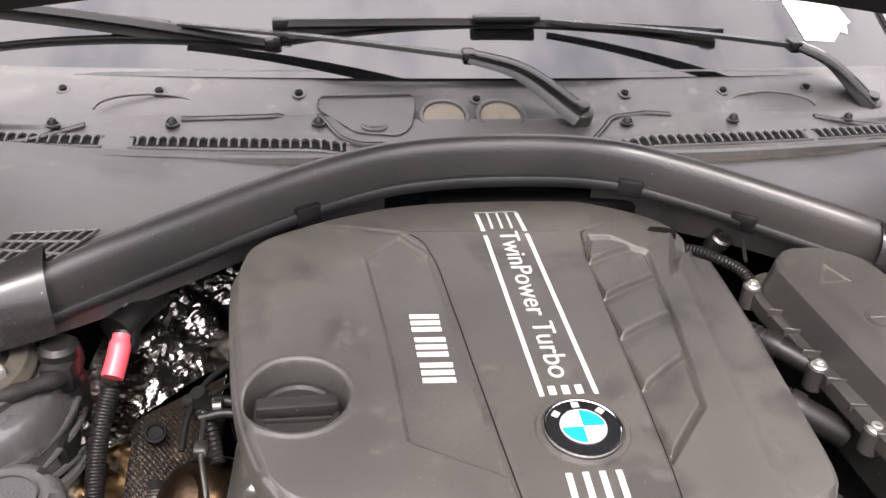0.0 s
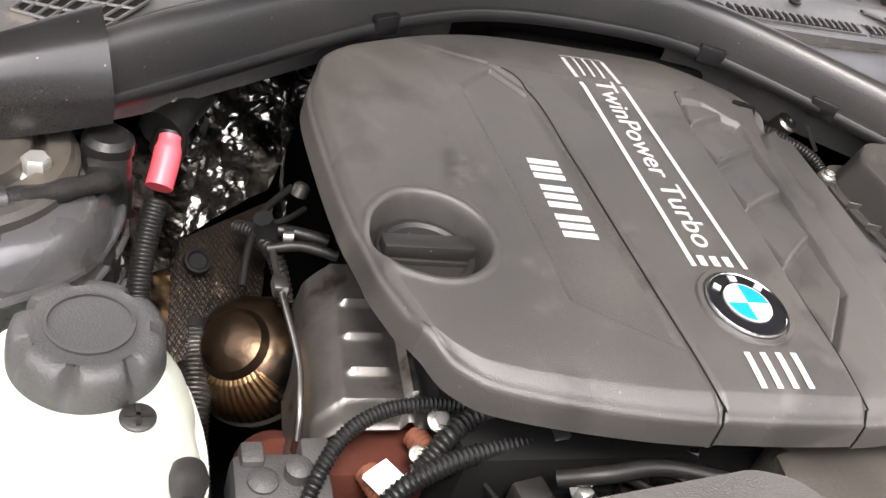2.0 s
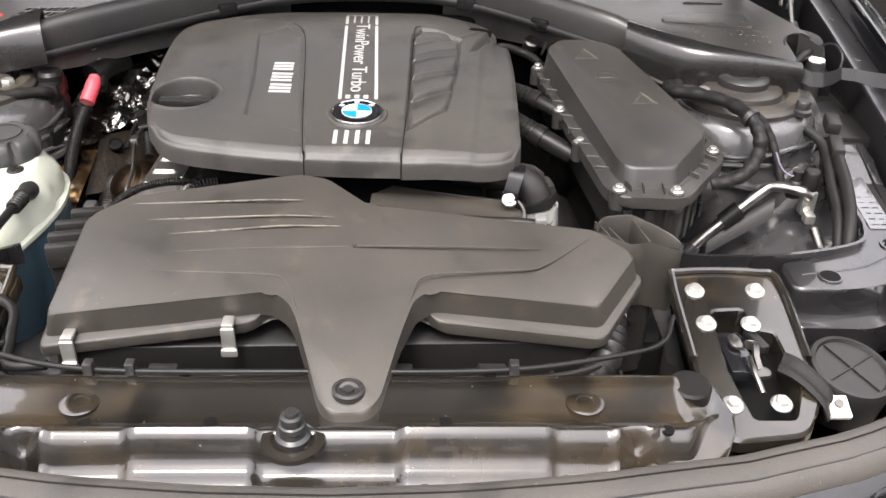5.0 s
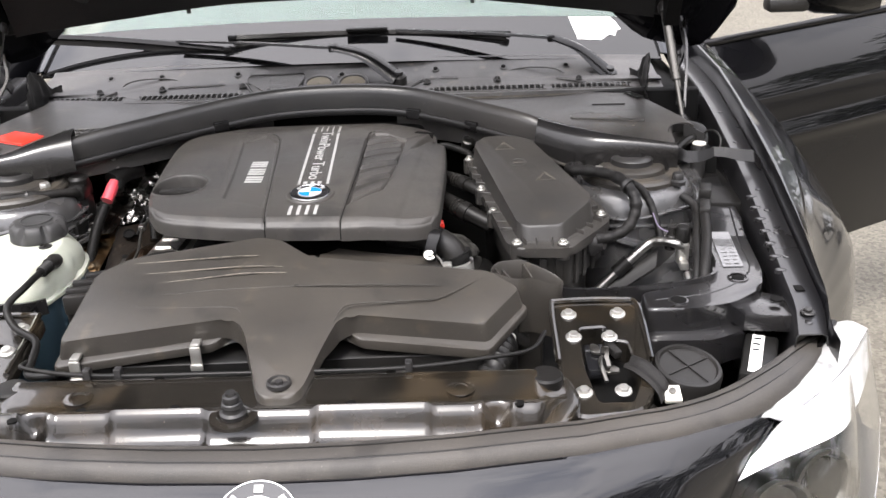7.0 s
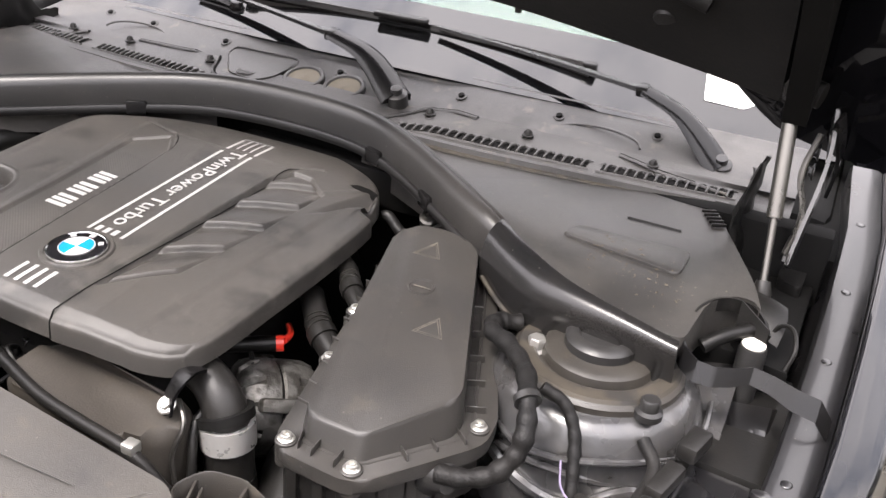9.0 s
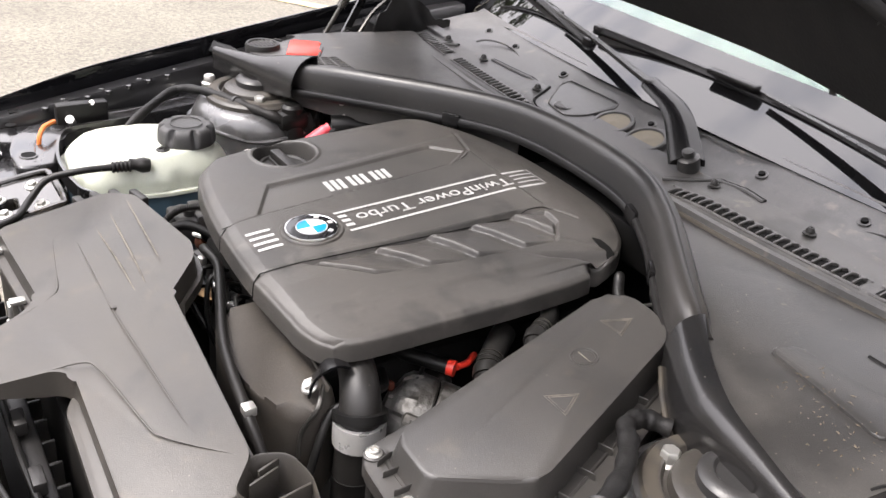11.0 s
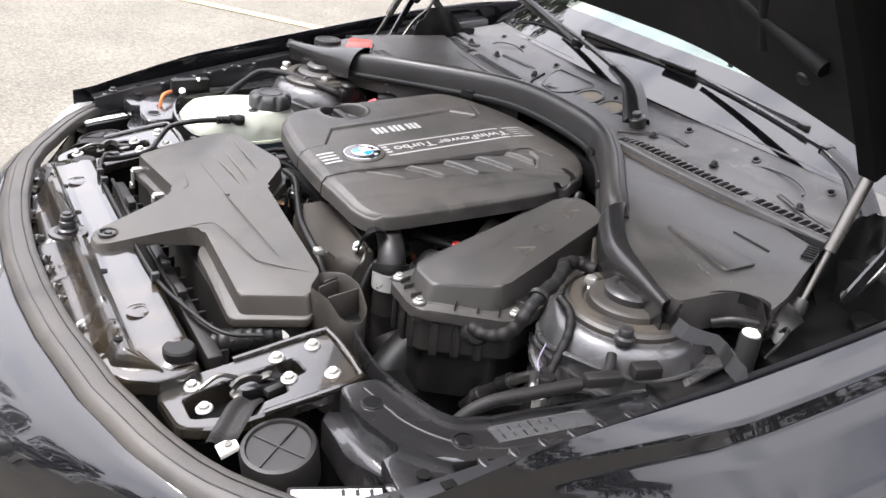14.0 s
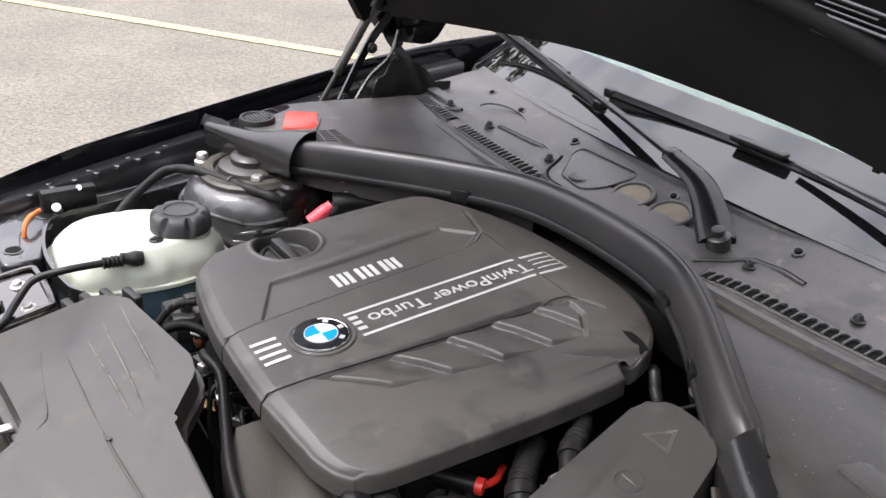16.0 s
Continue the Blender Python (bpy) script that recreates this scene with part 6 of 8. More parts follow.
def inside_dist(X, Y, poly):
    """Signed distance to a polygon, positive inside."""
    d = np.full(X.shape, 9.0)
    odd = np.zeros(X.shape, bool)
    for (x1, y1), (x2, y2) in zip(poly, poly[1:] + poly[:1]):
        ex, ey = x2 - x1, y2 - y1
        t = np.clip(((X - x1) * ex + (Y - y1) * ey) / (ex * ex + ey * ey), 0, 1)
        d = np.minimum(d, np.hypot(X - x1 - t * ex, Y - y1 - t * ey))
        odd ^= ((y1 > Y) != (y2 > Y)) & (X < (x2 - x1) * (Y - y1) / (y2 - y1 + 1e-12) + x1)
    return np.where(odd, d, -d)


def line_dist(X, Y, pts):
    d = np.full(X.shape, 9.0)
    for (x1, y1), (x2, y2) in zip(pts, pts[1:]):
        ex, ey = x2 - x1, y2 - y1
        t = np.clip(((X - x1) * ex + (Y - y1) * ey) / (ex * ex + ey * ey), 0, 1)
        d = np.minimum(d, np.hypot(X - x1 - t * ex, Y - y1 - t * ey))
    return d


def cover_z(X, Y):
    X, Y = np.asarray(X, float), np.asarray(Y, float)
    z = 0.8852 + 0.05 * Y
    z = z - 0.125 * np.maximum(0, X - 0.085)
    z = z - 5.0 * np.maximum(0, -X - 0.215) ** 2
    z = z - 2.4 * np.maximum(0, Y - 0.27) ** 2 - 1.2 * np.maximum(0, -Y - 0.03) ** 2
    return z


def cover_relief(X, Y):
    r = np.zeros(X.shape)
    centre = inside_dist(X, Y, SEAM_L[2:] + SEAM_R[:-1])
    r += 0.0020 * sstep(-0.0024, 0.0024, centre)
    r -= 0.0015 * sstep(0.0036, 0.0006, line_dist(X, Y, SEAM_L)) * sstep(0.29, 0.275, Y)
    r -= 0.0014 * sstep(0.0036, 0.0006, line_dist(X, Y, SEAM_R)) * (0.35 + 0.65 * sstep(-0.04, 0.0, Y))
    r -= 0.0032 * sstep(-0.0018, 0.0018, inside_dist(X, Y, RECESS))
    v = inside_dist(X, Y, VENT)
    inner = sstep(-0.0015, 0.0025, v)
    r -= 0.0058 * inner
    saw = np.zeros(X.shape)
    for n, ((x1, y1), (x2, y2)) in enumerate(BLADES):
        d = Y - (y1 + (y2 - y1) * (X - x1) / (x2 - x1))
        saw = np.maximum(saw, sstep(-0.0012, 0.0012, d) * (1 - 0.95 * np.clip((d - 0.006) / 0.040, 0, 1)))
        # thin lip round each louvre
        r += 0.0009 * np.exp(-((d - 0.004) / 0.0016) ** 2) * sstep(0.004, 0.008, v)
    r += 0.0062 * saw * sstep(0.001, 0.006, v)
    # crease from the front seam along the right flank, and short flutes at the back corner
    r -= 0.0016 * sstep(0.0, 0.010, X - (0.128 + 0.10 * (Y + 0.02))) * sstep(0.26, 0.20, Y)
    dent = inside_dist(X, Y, [(0.128, 0.176), (0.150, 0.205), (0.162, 0.232), (0.185, 0.250), (0.170, 0.285), (0.152, 0.240)])
    r -= 0.011 * sstep(-0.001, 0.009, dent) * sstep(0.180, 0.235, Y)
    r += 0.0012 * np.exp(-(line_dist(X, Y, [(0.110, 0.222), (0.135, 0.246), (0.158, 0.272)]) / 0.0035) ** 2)
    rr = np.hypot(X - BOWL[0], Y - BOWL[1])
    r -= 0.030 * sstep(BOWL[2] + 0.0006, BOWL[2] - 0.0030, rr)
    r += 0.0016 * np.exp(-((rr - BOWL[2] - 0.0035) / 0.0025) ** 2)
    # long flute beside the left field
    r -= 0.0014 * sstep(-0.006, 0.006, -(X + 0.150) - 0.10 * (Y - 0.2)) * sstep(-0.02, 0.03, Y) * sstep(0.30, 0.27, Y)
    return r


FR = [(-0.224, -0.022), (-0.205, -0.047), (-0.180, -0.060), (-0.114, -0.073), (-0.047, -0.080), (0.051, -0.083), (0.12, -0.077), (0.155, -0.068), (0.172, -0.056)]
RI = [(0.172, -0.056), (0.181, -0.03), (0.186, 0.05), (0.190, 0.13), (0.191, 0.20), (0.190, 0.228)]
BA = [(-0.250, 0.240), (-0.236, 0.262), (-0.183, 0.291), (-0.09, 0.334), (0.005, 0.344), (0.085, 0.336), (0.138, 0.313), (0.164, 0.290), (0.176, 0.266), (0.170, 0.246), (0.174, 0.236), (0.190, 0.228)]
LE = [(-0.224, -0.022), (-0.240, 0.03), (-0.250, 0.09), (-0.256, 0.166), (-0.257, 0.215), (-0.250, 0.240)]


def resample(pts, n):
    p = smooth_path([(*q, 0) for q in pts], 24)
    d = np.cumsum([0] + [(p[i + 1] - p[i]).length for i in range(len(p) - 1)])
    s = np.linspace(0, d[-1], n)
    return np.stack([np.interp(s, d, [q.x for q in p]), np.interp(s, d, [q.y for q in p])], 1)


NU = 430
f, b, l, r = (resample(q, NU + 1) for q in (FR, BA, LE, RI))
u = np.linspace(0, 1, NU + 1)
U, V = np.meshgrid(u, u, indexing="ij")
P = np.empty((NU + 1, NU + 1, 2))
for c in range(2):
    P[..., c] = (1 - V) * f[:, None, c] + V * b[:, None, c] + (1 - U) * l[None, :, c] + U * r[None, :, c] - ((1 - U) * (1 - V) * f[0, c] + U * (1 - V) * f[-1, c] + (1 - U) * V * b[0, c] + U * V * b[-1, c])
Z = cover_z(P[..., 0], P[..., 1]) + cover_relief(P[..., 0], P[..., 1])
edge = np.minimum.reduce([U, 1 - U, V, 1 - V]) * 0.42
Z = Z - 0.0016 * np.clip(1 - edge / 0.0045, 0, 1) ** 2
# softly bevelled rim along the front and the left flank
rim = np.minimum(U * 0.43, V * 0.40)
Z = Z - 0.0052 * np.clip(1 - rim / 0.0125, 0, 1) ** 1.25 * sstep(0.0, 0.06, U + V)
bm = bmesh.new()
g = [[bm.verts.new((*P[i, j], Z[i, j])) for j in range(NU + 1)] for i in range(NU + 1)]
for i in range(NU):
    for j in range(NU):
        bm.faces.new((g[i][j], g[i + 1][j], g[i + 1][j + 1], g[i][j + 1]))
loop = [g[i][0] for i in range(NU)] + [g[NU][j] for j in range(NU)] + [g[i][NU] for i in range(NU, 0, -1)] + [g[0][j] for j in range(NU, 0, -1)]
k = len(loop)
flat = np.array([v.co[:2] for v in loop])
tan = np.roll(flat, -4, 0) - np.roll(flat, 4, 0)
out = np.stack([tan[:, 1], -tan[:, 0]], 1) / np.linalg.norm(tan, axis=1)[:, None]
base = np.array([v.co.z for v in loop])
last = loop
for o, dz in ((0.0012, -0.0007), (0.0021, -0.0022), (0.0025, -0.0050), (0.0030, -0.011), (0.0035, -0.0205), (0.0014, -0.0205), (0.0008, -0.010)):
    row = [bm.verts.new((flat[i, 0] + out[i, 0] * o, flat[i, 1] + out[i, 1] * o, base[i] + dz)) for i in range(k)]
    for i in range(k):
        j = (i + 1) % k
        bm.faces.new((last[i], last[j], row[j], row[i]))
    last = row
mould = part("moulding", bm, COVER, EC, angle=50)
mould.data.materials.append(HATCH)
cen = np.array([(f.center.x + HOME[EC].x, f.center.y + HOME[EC].y) for f in mould.data.polygons])
hatch = (inside_dist(cen[:, 0], cen[:, 1], RECESS) > 0.002) & (cen[:, 1] < 0.20)
for f, on in zip(mould.data.polygons, hatch):
    f.material_index = int(on)


def on_cover(x, y, h=0.0):
    return Vector((x, y, float(cover_z(x, y) + cover_relief(np.array([x]), np.array([y]))[0]) + h))


def cover_strip(name, poly, h, material, parent, label=""):
    """A thin raised print that lies on the cover."""
    bm = bmesh.new()
    top = [bm.verts.new(on_cover(x, y, h)) for x, y in poly]
    low = [bm.verts.new(on_cover(x, y, -0.001)) for x, y in poly]
    bm.faces.new(top)
    for i in range(len(poly)):
        j = (i + 1) % len(poly)
        bm.faces.new((top[i], top[j], low[j], low[i]))
    return part(name, bm, material, parent, label)


def line_strip(a, b, w, name="silver_stripe"):
    n = 10
    d = (Vector((*b, 0)) - Vector((*a, 0))).normalized()
    sx, sy = d.y * w / 2, -d.x * w / 2
    pa = [(a[0] + (b[0] - a[0]) * i / n, a[1] + (b[1] - a[1]) * i / n) for i in range(n + 1)]
    bm = bmesh.new()
    rows = [(bm.verts.new(on_cover(x + sx, y + sy, 0.0007)), bm.verts.new(on_cover(x - sx, y - sy, 0.0007))) for x, y in pa]
    for p, q in zip(rows, rows[1:]):
        bm.faces.new((p[0], p[1], q[1], q[0]))
    return part(name, bm, SILVER, EC)


line_strip((-0.0215, 0.036), (-0.0270, 0.300), 0.0040)
line_strip((0.0205, 0.036), (0.0130, 0.302), 0.0040)
for x in (-0.0105, -0.001, 0.0085):
    line_strip((x * 1.1 - 0.001, 0.037), (x * 1.1 - 0.001, 0.047), 0.0058)
    line_strip((x - 0.006, 0.270), (x - 0.006, 0.302), 0.0024)
line_strip((-0.029, 0.3035), (0.0145, 0.3045), 0.0016)
for i in range(4):
    line_strip((-0.021 + 0.0118 * i, -0.066), (-0.0205 + 0.0118 * i, -0.039), 0.0046)

# the long word, read from the back towards the badge
tcurve = bpy.data.curves.new("text", "FONT")
tcurve.body, tcurve.size, tcurve.extrude, tcurve.align_x, tcurve.align_y = "TwinPower Turbo", 0.0285, 0.0004, "LEFT", "CENTER"
tob = bpy.data.objects.new("text", tcurve)
scene.collection.objects.link(tob)
bpy.context.view_layer.update()
tme = bpy.data.meshes.new_from_object(tob.evaluated_get(bpy.context.evaluated_depsgraph_get()))
scene.collection.objects.unlink(tob)
bpy.data.objects.remove(tob)
wide = max(v.co.x for v in tme.vertices)
for v in tme.vertices:
    q = v.co.x / wide
    along, up = 0.262 - 0.206 * q, v.co.y * 0.92
    x = -0.0045 + 0.0020 * q + up
    v.co = on_cover(x, along, 0.0006 + v.co.z) - HOME[EC]
tme.materials.clear()
tme.materials.append(SILVER)
tx = new("raised_lettering", tme)
tx.parent = EC
tx["label"] = "silver raised lettering"
# the maker's three letters stand as plain bars
for y0, y1 in ((0.147, 0.122), (0.117, 0.090), (0.086, 0.060)):
    x0, x1 = -0.1095 + (0.147 - y0) * 0.03, -0.0850 + (0.147 - y0) * 0.05
    w = y0 - y1
    for i in range(3):
        ya = y0 - w * i / 3
        cover_strip("block_mark", [(x0, ya), (x1, ya - 0.001), (x1, ya - 0.0062), (x0, ya - 0.0052)], 0.0008, SILVER, EC)

# round badge
em = frame_of((0, -0.05, 1), on_cover(0.0, 0.0, 0.0005))
bd = part("badge", lathe([(0.0290, -0.002), (0.0290, 0.0026), (0.0284, 0.0036), (0.0274, 0.0036), (0.0268, 0.0030)], 64, em, None, False), CHROME, EC, "round badge with thin chrome rim")
part("badge_rim_seat", lathe([(0.0350, -0.003), (0.0346, 0.0004), (0.0335, 0.0016), (0.0305, 0.0016), (0.0296, -0.002)], 64, em, None, False), COVER, bd)
part("badge_field", lathe([(0.0268, 0.0), (0.0268, 0.0032), (0.0, 0.0034)], 64, em), BLACKENAMEL, bd, "black field of the badge")
for i in range(4):
    part("badge_quarter", quarter(0.0162, math.pi / 2 * i, 0.0038, em), WHITE if i % 2 else BLUE, bd)
part("badge_inner_ring", lathe([(0.0170, 0.0032), (0.0170, 0.0042), (0.0160, 0.0042)], 48, em, None, False), SILVER, bd)
MARK = finish(box(0, 0, 0, 0.0055, 0.0050, 0.0006, 0.0, None), SILVER)
for a in (142, 92, 42):
    piece("badge_mark", MARK, bd, em @ Matrix.Rotation(radians(a - 90), 4, "Z") @ Matrix.Translation((0, 0.0218, 0.0038)))

# oil filler cap in its bowl
OC = thing("oil_filler_cap", (BOWL[0], BOWL[1], 0.855), "round dark grey oil filler cap with a grip bar", "filler cap")
cz = Matrix.Translation((BOWL[0], BOWL[1], 0.857))
part("cap_body", lathe([(0.0325, -0.004), (0.0328, 0.012), (0.0322, 0.0145), (0.0305, 0.0155), (0.028, 0.0152), (0.026, 0.0128), (0.0, 0.0120)], 56, cz), PLASTIC, OC)
part("grip", merge(box(BOWL[0], BOWL[1], 0.874, 0.0610, 0.0135, 0.0130, 0.0022, Matrix.Rotation(0.03, 3, "Z").to_4x4()), box(BOWL[0], BOWL[1] - 0.010, 0.870, 0.052, 0.0028, 0.006, 0.001)), PLASTIC, OC)


# ---- air filter box across the front ----
def lid_z(x, y):
    return 0.8975 + 0.235 * y - 0.11 * max(0.0, x - 0.06) - 0.105 * max(0.0, -x - 0.06)


AF = thing("air_filter_box", (0, -0.22, 0.70), "wide dusty dark grey plastic air filter box with pointed tongue", "air filter box")
LID = [(-0.262, -0.150), (-0.222, -0.126), (-0.05, -0.114), (-0.024, -0.120), (0.020, -0.158), (0.246, -0.166), (0.284, -0.195), (0.236, -0.266), (0.080, -0.265), (0.064, -0.278), (0.052, -0.318), (0.036, -0.382), (0.024, -0.396), (-0.004, -0.396), (-0.014, -0.385), (-0.040, -0.300), (-0.048, -0.282), (-0.066, -0.268), (-0.269, -0.275)]
part("lid", slab(round_poly(LID, 0.008, 4), lid_z, lambda x, y: lid_z(x, y) - 0.026 + 0.013 * float(sstep(-0.285, -0.335, y)), 0.0032, 3, flare=0.025), BOXPLASTIC, AF, angle=32)
RIM = [(-0.272, -0.154), (-0.228, -0.118), (-0.05, -0.107), (-0.020, -0.112), (0.022, -0.150), (0.252, -0.158), (0.296, -0.197), (0.242, -0.280), (0.086, -0.277), (0.074, -0.262), (-0.072, -0.262), (-0.082, -0.277), (-0.279, -0.287)]
part("lid_flange", slab(round_poly(RIM, 0.009, 3), lambda x, y: lid_z(x, y) - 0.024, lambda x, y: lid_z(x, y) - 0.036, 0.002, both=True), BOXPLASTIC, AF)
LOWER = [(-0.266, -0.16), (-0.21, -0.124), (0.02, -0.158), (0.25, -0.17), (0.285, -0.205), (0.236, -0.274), (-0.270, -0.280)]
part("lower_case", slab(round_poly(LOWER, 0.012, 3), lambda x, y: lid_z(x, y) - 0.034, 0.62, 0.002), HOSE, AF)
SINK = lambda t: 0.0002 + 0.0009 * math.sin(math.pi * min(1.0, max(0.0, t))) ** 0.4
for (x0, y0), (x1, y1) in (((-0.235, -0.136), (-0.047, -0.150)), ((-0.215, -0.161), (-0.014, -0.174)), ((-0.190, -0.184), (0.0, -0.186))):
    part("lid_rib", tube([(x0 + (x1 - x0) * i / 6, y0 + (y1 - y0) * i / 6, lid_z(x0 + (x1 - x0) * i / 6, y0 + (y1 - y0) * i / 6) - 0.0007) for i in range(7)], SINK, 4, 8), DUSTLINE, AF, "dusty moulded rib")
for ridge in (((-0.190, -0.207), (-0.10, -0.211), (0.0, -0.2125), (0.10, -0.207), (0.188, -0.199)),
              ((-0.258, -0.149), (-0.2187, -0.1925), (-0.190, -0.224), (-0.178, -0.230), (-0.1198, -0.239), (-0.068, -0.247), (-0.054, -0.256), (-0.0463, -0.272), (-0.028, -0.330)),
              ((0.245, -0.172), (0.212, -0.202), (0.188, -0.221), (0.174, -0.227), (0.125, -0.236), (0.082, -0.245), (0.067, -0.256), (0.058, -0.290), (0.042, -0.340))):
    part("lid_ridge", tube([(x, y, lid_z(x, y) - 0.00085) for x, y in ridge], SINK, 8, 8), BOXPLASTIC, AF)
part("nib", lathe([(0.0030, -0.001), (0.0026, 0.0010), (0, 0.0014)], 14, Matrix.Translation((0.0075, -0.211, lid_z(0, -0.211)))), BOXPLASTIC, AF)
part("tongue_socket", lathe([(0.0135, -0.001), (0.0135, 0.0035), (0.011, 0.0045), (0.0095, 0.001), (0.005, 0.001), (0.0045, 0.004), (0, 0.004)], 28, Matrix.Translation((0.010, -0.376, lid_z(0.01, -0.376)))), RUBBER, AF, "round rubber fastener")
for x in (-0.250, -0.104):
    zc = lid_z(x, -0.281)
    part("clamp", merge(box(x, -0.290, zc - 0.034, 0.013, 0.004, 0.030, 0.0015), box(x, -0.282, zc - 0.018, 0.011, 0.016, 0.005, 0.0015), box(x, -0.2925, zc - 0.045, 0.015, 0.004, 0.008, 0.0015)), BOLTM, AF, "bright spring steel clamp")
# side scoop with its cross ribs
SC = thing("intake_scoop", (0.315, -0.17, 0.76), "dusty dark plastic intake scoop with divider beside the filter box", "air intake")
ring = round_poly([(0.246, -0.166), (0.258, -0.137), (0.294, -0.131), (0.330, -0.136), (0.347, -0.153), (0.336, -0.174), (0.304, -0.178), (0.283, -0.195)], 0.012, 5)
scoop_z = lambda x: 0.836 - 0.42 * max(0.0, x - 0.290)
bm = bmesh.new()
mid = Vector((0.294, -0.158))
rows = []
for shrink, drop in ((0.95, 0.076), (0.985, 0.020), (1.0, 0.0), (0.985, -0.0012), (0.955, 0.0), (0.93, 0.042)):
    rows.append([bm.verts.new((*(mid + (Vector(q) - mid) * shrink), scoop_z(q[0]) - drop)) for q in ring])
for a, b in zip(rows, rows[1:]):
    for i in range(len(ring)):
        j = (i + 1) % len(ring)
        bm.faces.new((a[i], a[j], b[j], b[i]))
part("rim", bm, BOXPLASTIC, SC, angle=50)
part("floor", slab([tuple(mid + (Vector(q) - mid) * 0.94) for q in ring], 0.796, 0.77, 0), PLASTIC, SC)
part("divider", box(0.2975, -0.1555, 0.812, 0.0024, 0.044, 0.040, 0.0006, Matrix.Rotation(0.2, 3, "Z").to_4x4()), BOXPLASTIC, SC)
for x, y in ((0.270, -0.164), (0.258, -0.152)):
    part("fin", box(x, y, 0.815, 0.0022, 0.030, 0.034, 0.0006, Matrix.Rotation(0.35, 3, "Z").to_4x4()), BOXPLASTIC, SC)
part("screw_seat", lathe([(0.0105, 0), (0.0105, 0.004), (0.0085, 0.005), (0.0075, 0.002), (0.004, 0.002), (0.0035, 0.004), (0, 0.004)], 20, Matrix.Translation((0.321, -0.154, 0.796))), RUBBER, SC)
part("case", slab(round_poly([(0.25, -0.15), (0.31, -0.142), (0.322, -0.168), (0.27, -0.185)], 0.012), 0.775, 0.66, 0.002), PLASTIC, SC)

# finned air inlet at the back corner of the filter box
AI = thing("air_inlet_fins", (-0.285, -0.14, 0.80), "short black plastic inlet fins at the filter box corner", "air intake")
part("case", slab(round_poly([(-0.256, -0.178), (-0.300, -0.180), (-0.306, -0.125), (-0.286, -0.104), (-0.252, -0.125)], 0.008), 0.800, 0.72, 0.003), HOSE, AI)
for i, (x, y, w) in enumerate(((-0.278, -0.108, 0.034), (-0.284, -0.131, 0.040), (-0.285, -0.154, 0.038), (-0.283, -0.176, 0.034))):
    part("fin", box(x, y, 0.812, w, 0.011, 0.026, 0.003, Matrix.Rotation(0.22, 3, "Z").to_4x4()), PLASTIC, AI)


# dark shroud between slam panel and filter box
FS2 = thing("fan_shroud", (0, -0.31, 0.70), "ribbed black fan shroud behind the slam panel", "fan shroud")
part("top_rail", box(0.0, -0.308, 0.748, 0.56, 0.020, 0.030, 0.004), PLASTIC, FS2)
SRIB = finish(box(0, 0, 0, 0.004, 0.024, 0.030, 0.001, None, 1), PLASTIC)
for i in range(17):
    piece("rib", SRIB, FS2, Matrix.Translation((-0.26 + 0.0325 * i, -0.298, 0.742)))
part("wire", tube([(-0.27, -0.318, 0.770), (-0.15, -0.322, 0.772), (0.0, -0.320, 0.770), (0.12, -0.318, 0.772), (0.20, -0.308, 0.768), (0.26, -0.28, 0.765)], 0.0035, 8, 8), HOSE, FS2)
for x in (-0.16, 0.05, 0.135):
    part("connector", box(x, -0.312, 0.775, 0.026, 0.012, 0.014, 0.002), PLASTIC, FS2)
WH = thing("wrinkled_hose", (0.25, -0.25, 0.74), "bulging wrinkled black hose with pale clamp by the lock", "hose")
part("run", tube([(0.225, -0.300, 0.745), (0.248, -0.275, 0.760), (0.258, -0.245, 0.765), (0.262, -0.215, 0.766)], 0.0145, 8, 18, ring=0.0022, pitch=0.011), HOSE, WH)
part("clamp", tube([(0.2605, -0.222, 0.766), (0.2615, -0.214, 0.766)], 0.0172, 1, 20, smooth=False), PALE, WH, "pale worm clamp")
part("elbow", tube([(0.262, -0.21, 0.766), (0.27, -0.19, 0.76), (0.29, -0.18, 0.74)], 0.012, 6, 16), PLASTIC, WH)


# ---- control unit box ----
CB = thing("control_unit_box", (0.34, 0.05, 0.72), "tapered dusty grey plastic control unit box with bolted lid", "control unit box")
cbz = lambda x, y: 0.8645 + 0.153 * y + 0.03 * (x - 0.3)
FLA = [(0.228, 0.198), (0.233, 0.226), (0.250, 0.234), (0.305, 0.236), (0.341, 0.222), (0.354, 0.205), (0.428, 0.034), (0.430, 0.008), (0.424, -0.006), (0.366, -0.086), (0.350, -0.093), (0.290, -0.089), (0.276, -0.071)]
flz = lambda x, y: 0.8335 + 0.122 * max(0, y)
TOP = [(0.239, 0.196), (0.247, 0.213), (0.262, 0.221), (0.290, 0.221), (0.317, 0.212), (0.332, 0.197), (0.401, 0.014), (0.399, -0.002), (0.350, -0.064), (0.302, -0.062), (0.291, -0.048)]
part("lid", slab(round_poly(TOP, 0.008, 3), cbz, lambda x, y: flz(x, y) - 0.004, 0.0035, 3, flare=0.06), CASEPLASTIC, CB)
part("flange", slab(round_poly(FLA, 0.010, 3), flz, lambda x, y: flz(x, y) - 0.014, 0.0025, both=True), CASEPLASTIC, CB)
part("lower_rim", slab(round_poly([(0.240, 0.206), (0.34, 0.214), (0.422, 0.012), (0.360, -0.083), (0.286, -0.081)], 0.01), lambda x, y: flz(x, y) - 0.012, lambda x, y: flz(x, y) - 0.060, 0.002), PLASTIC, CB)
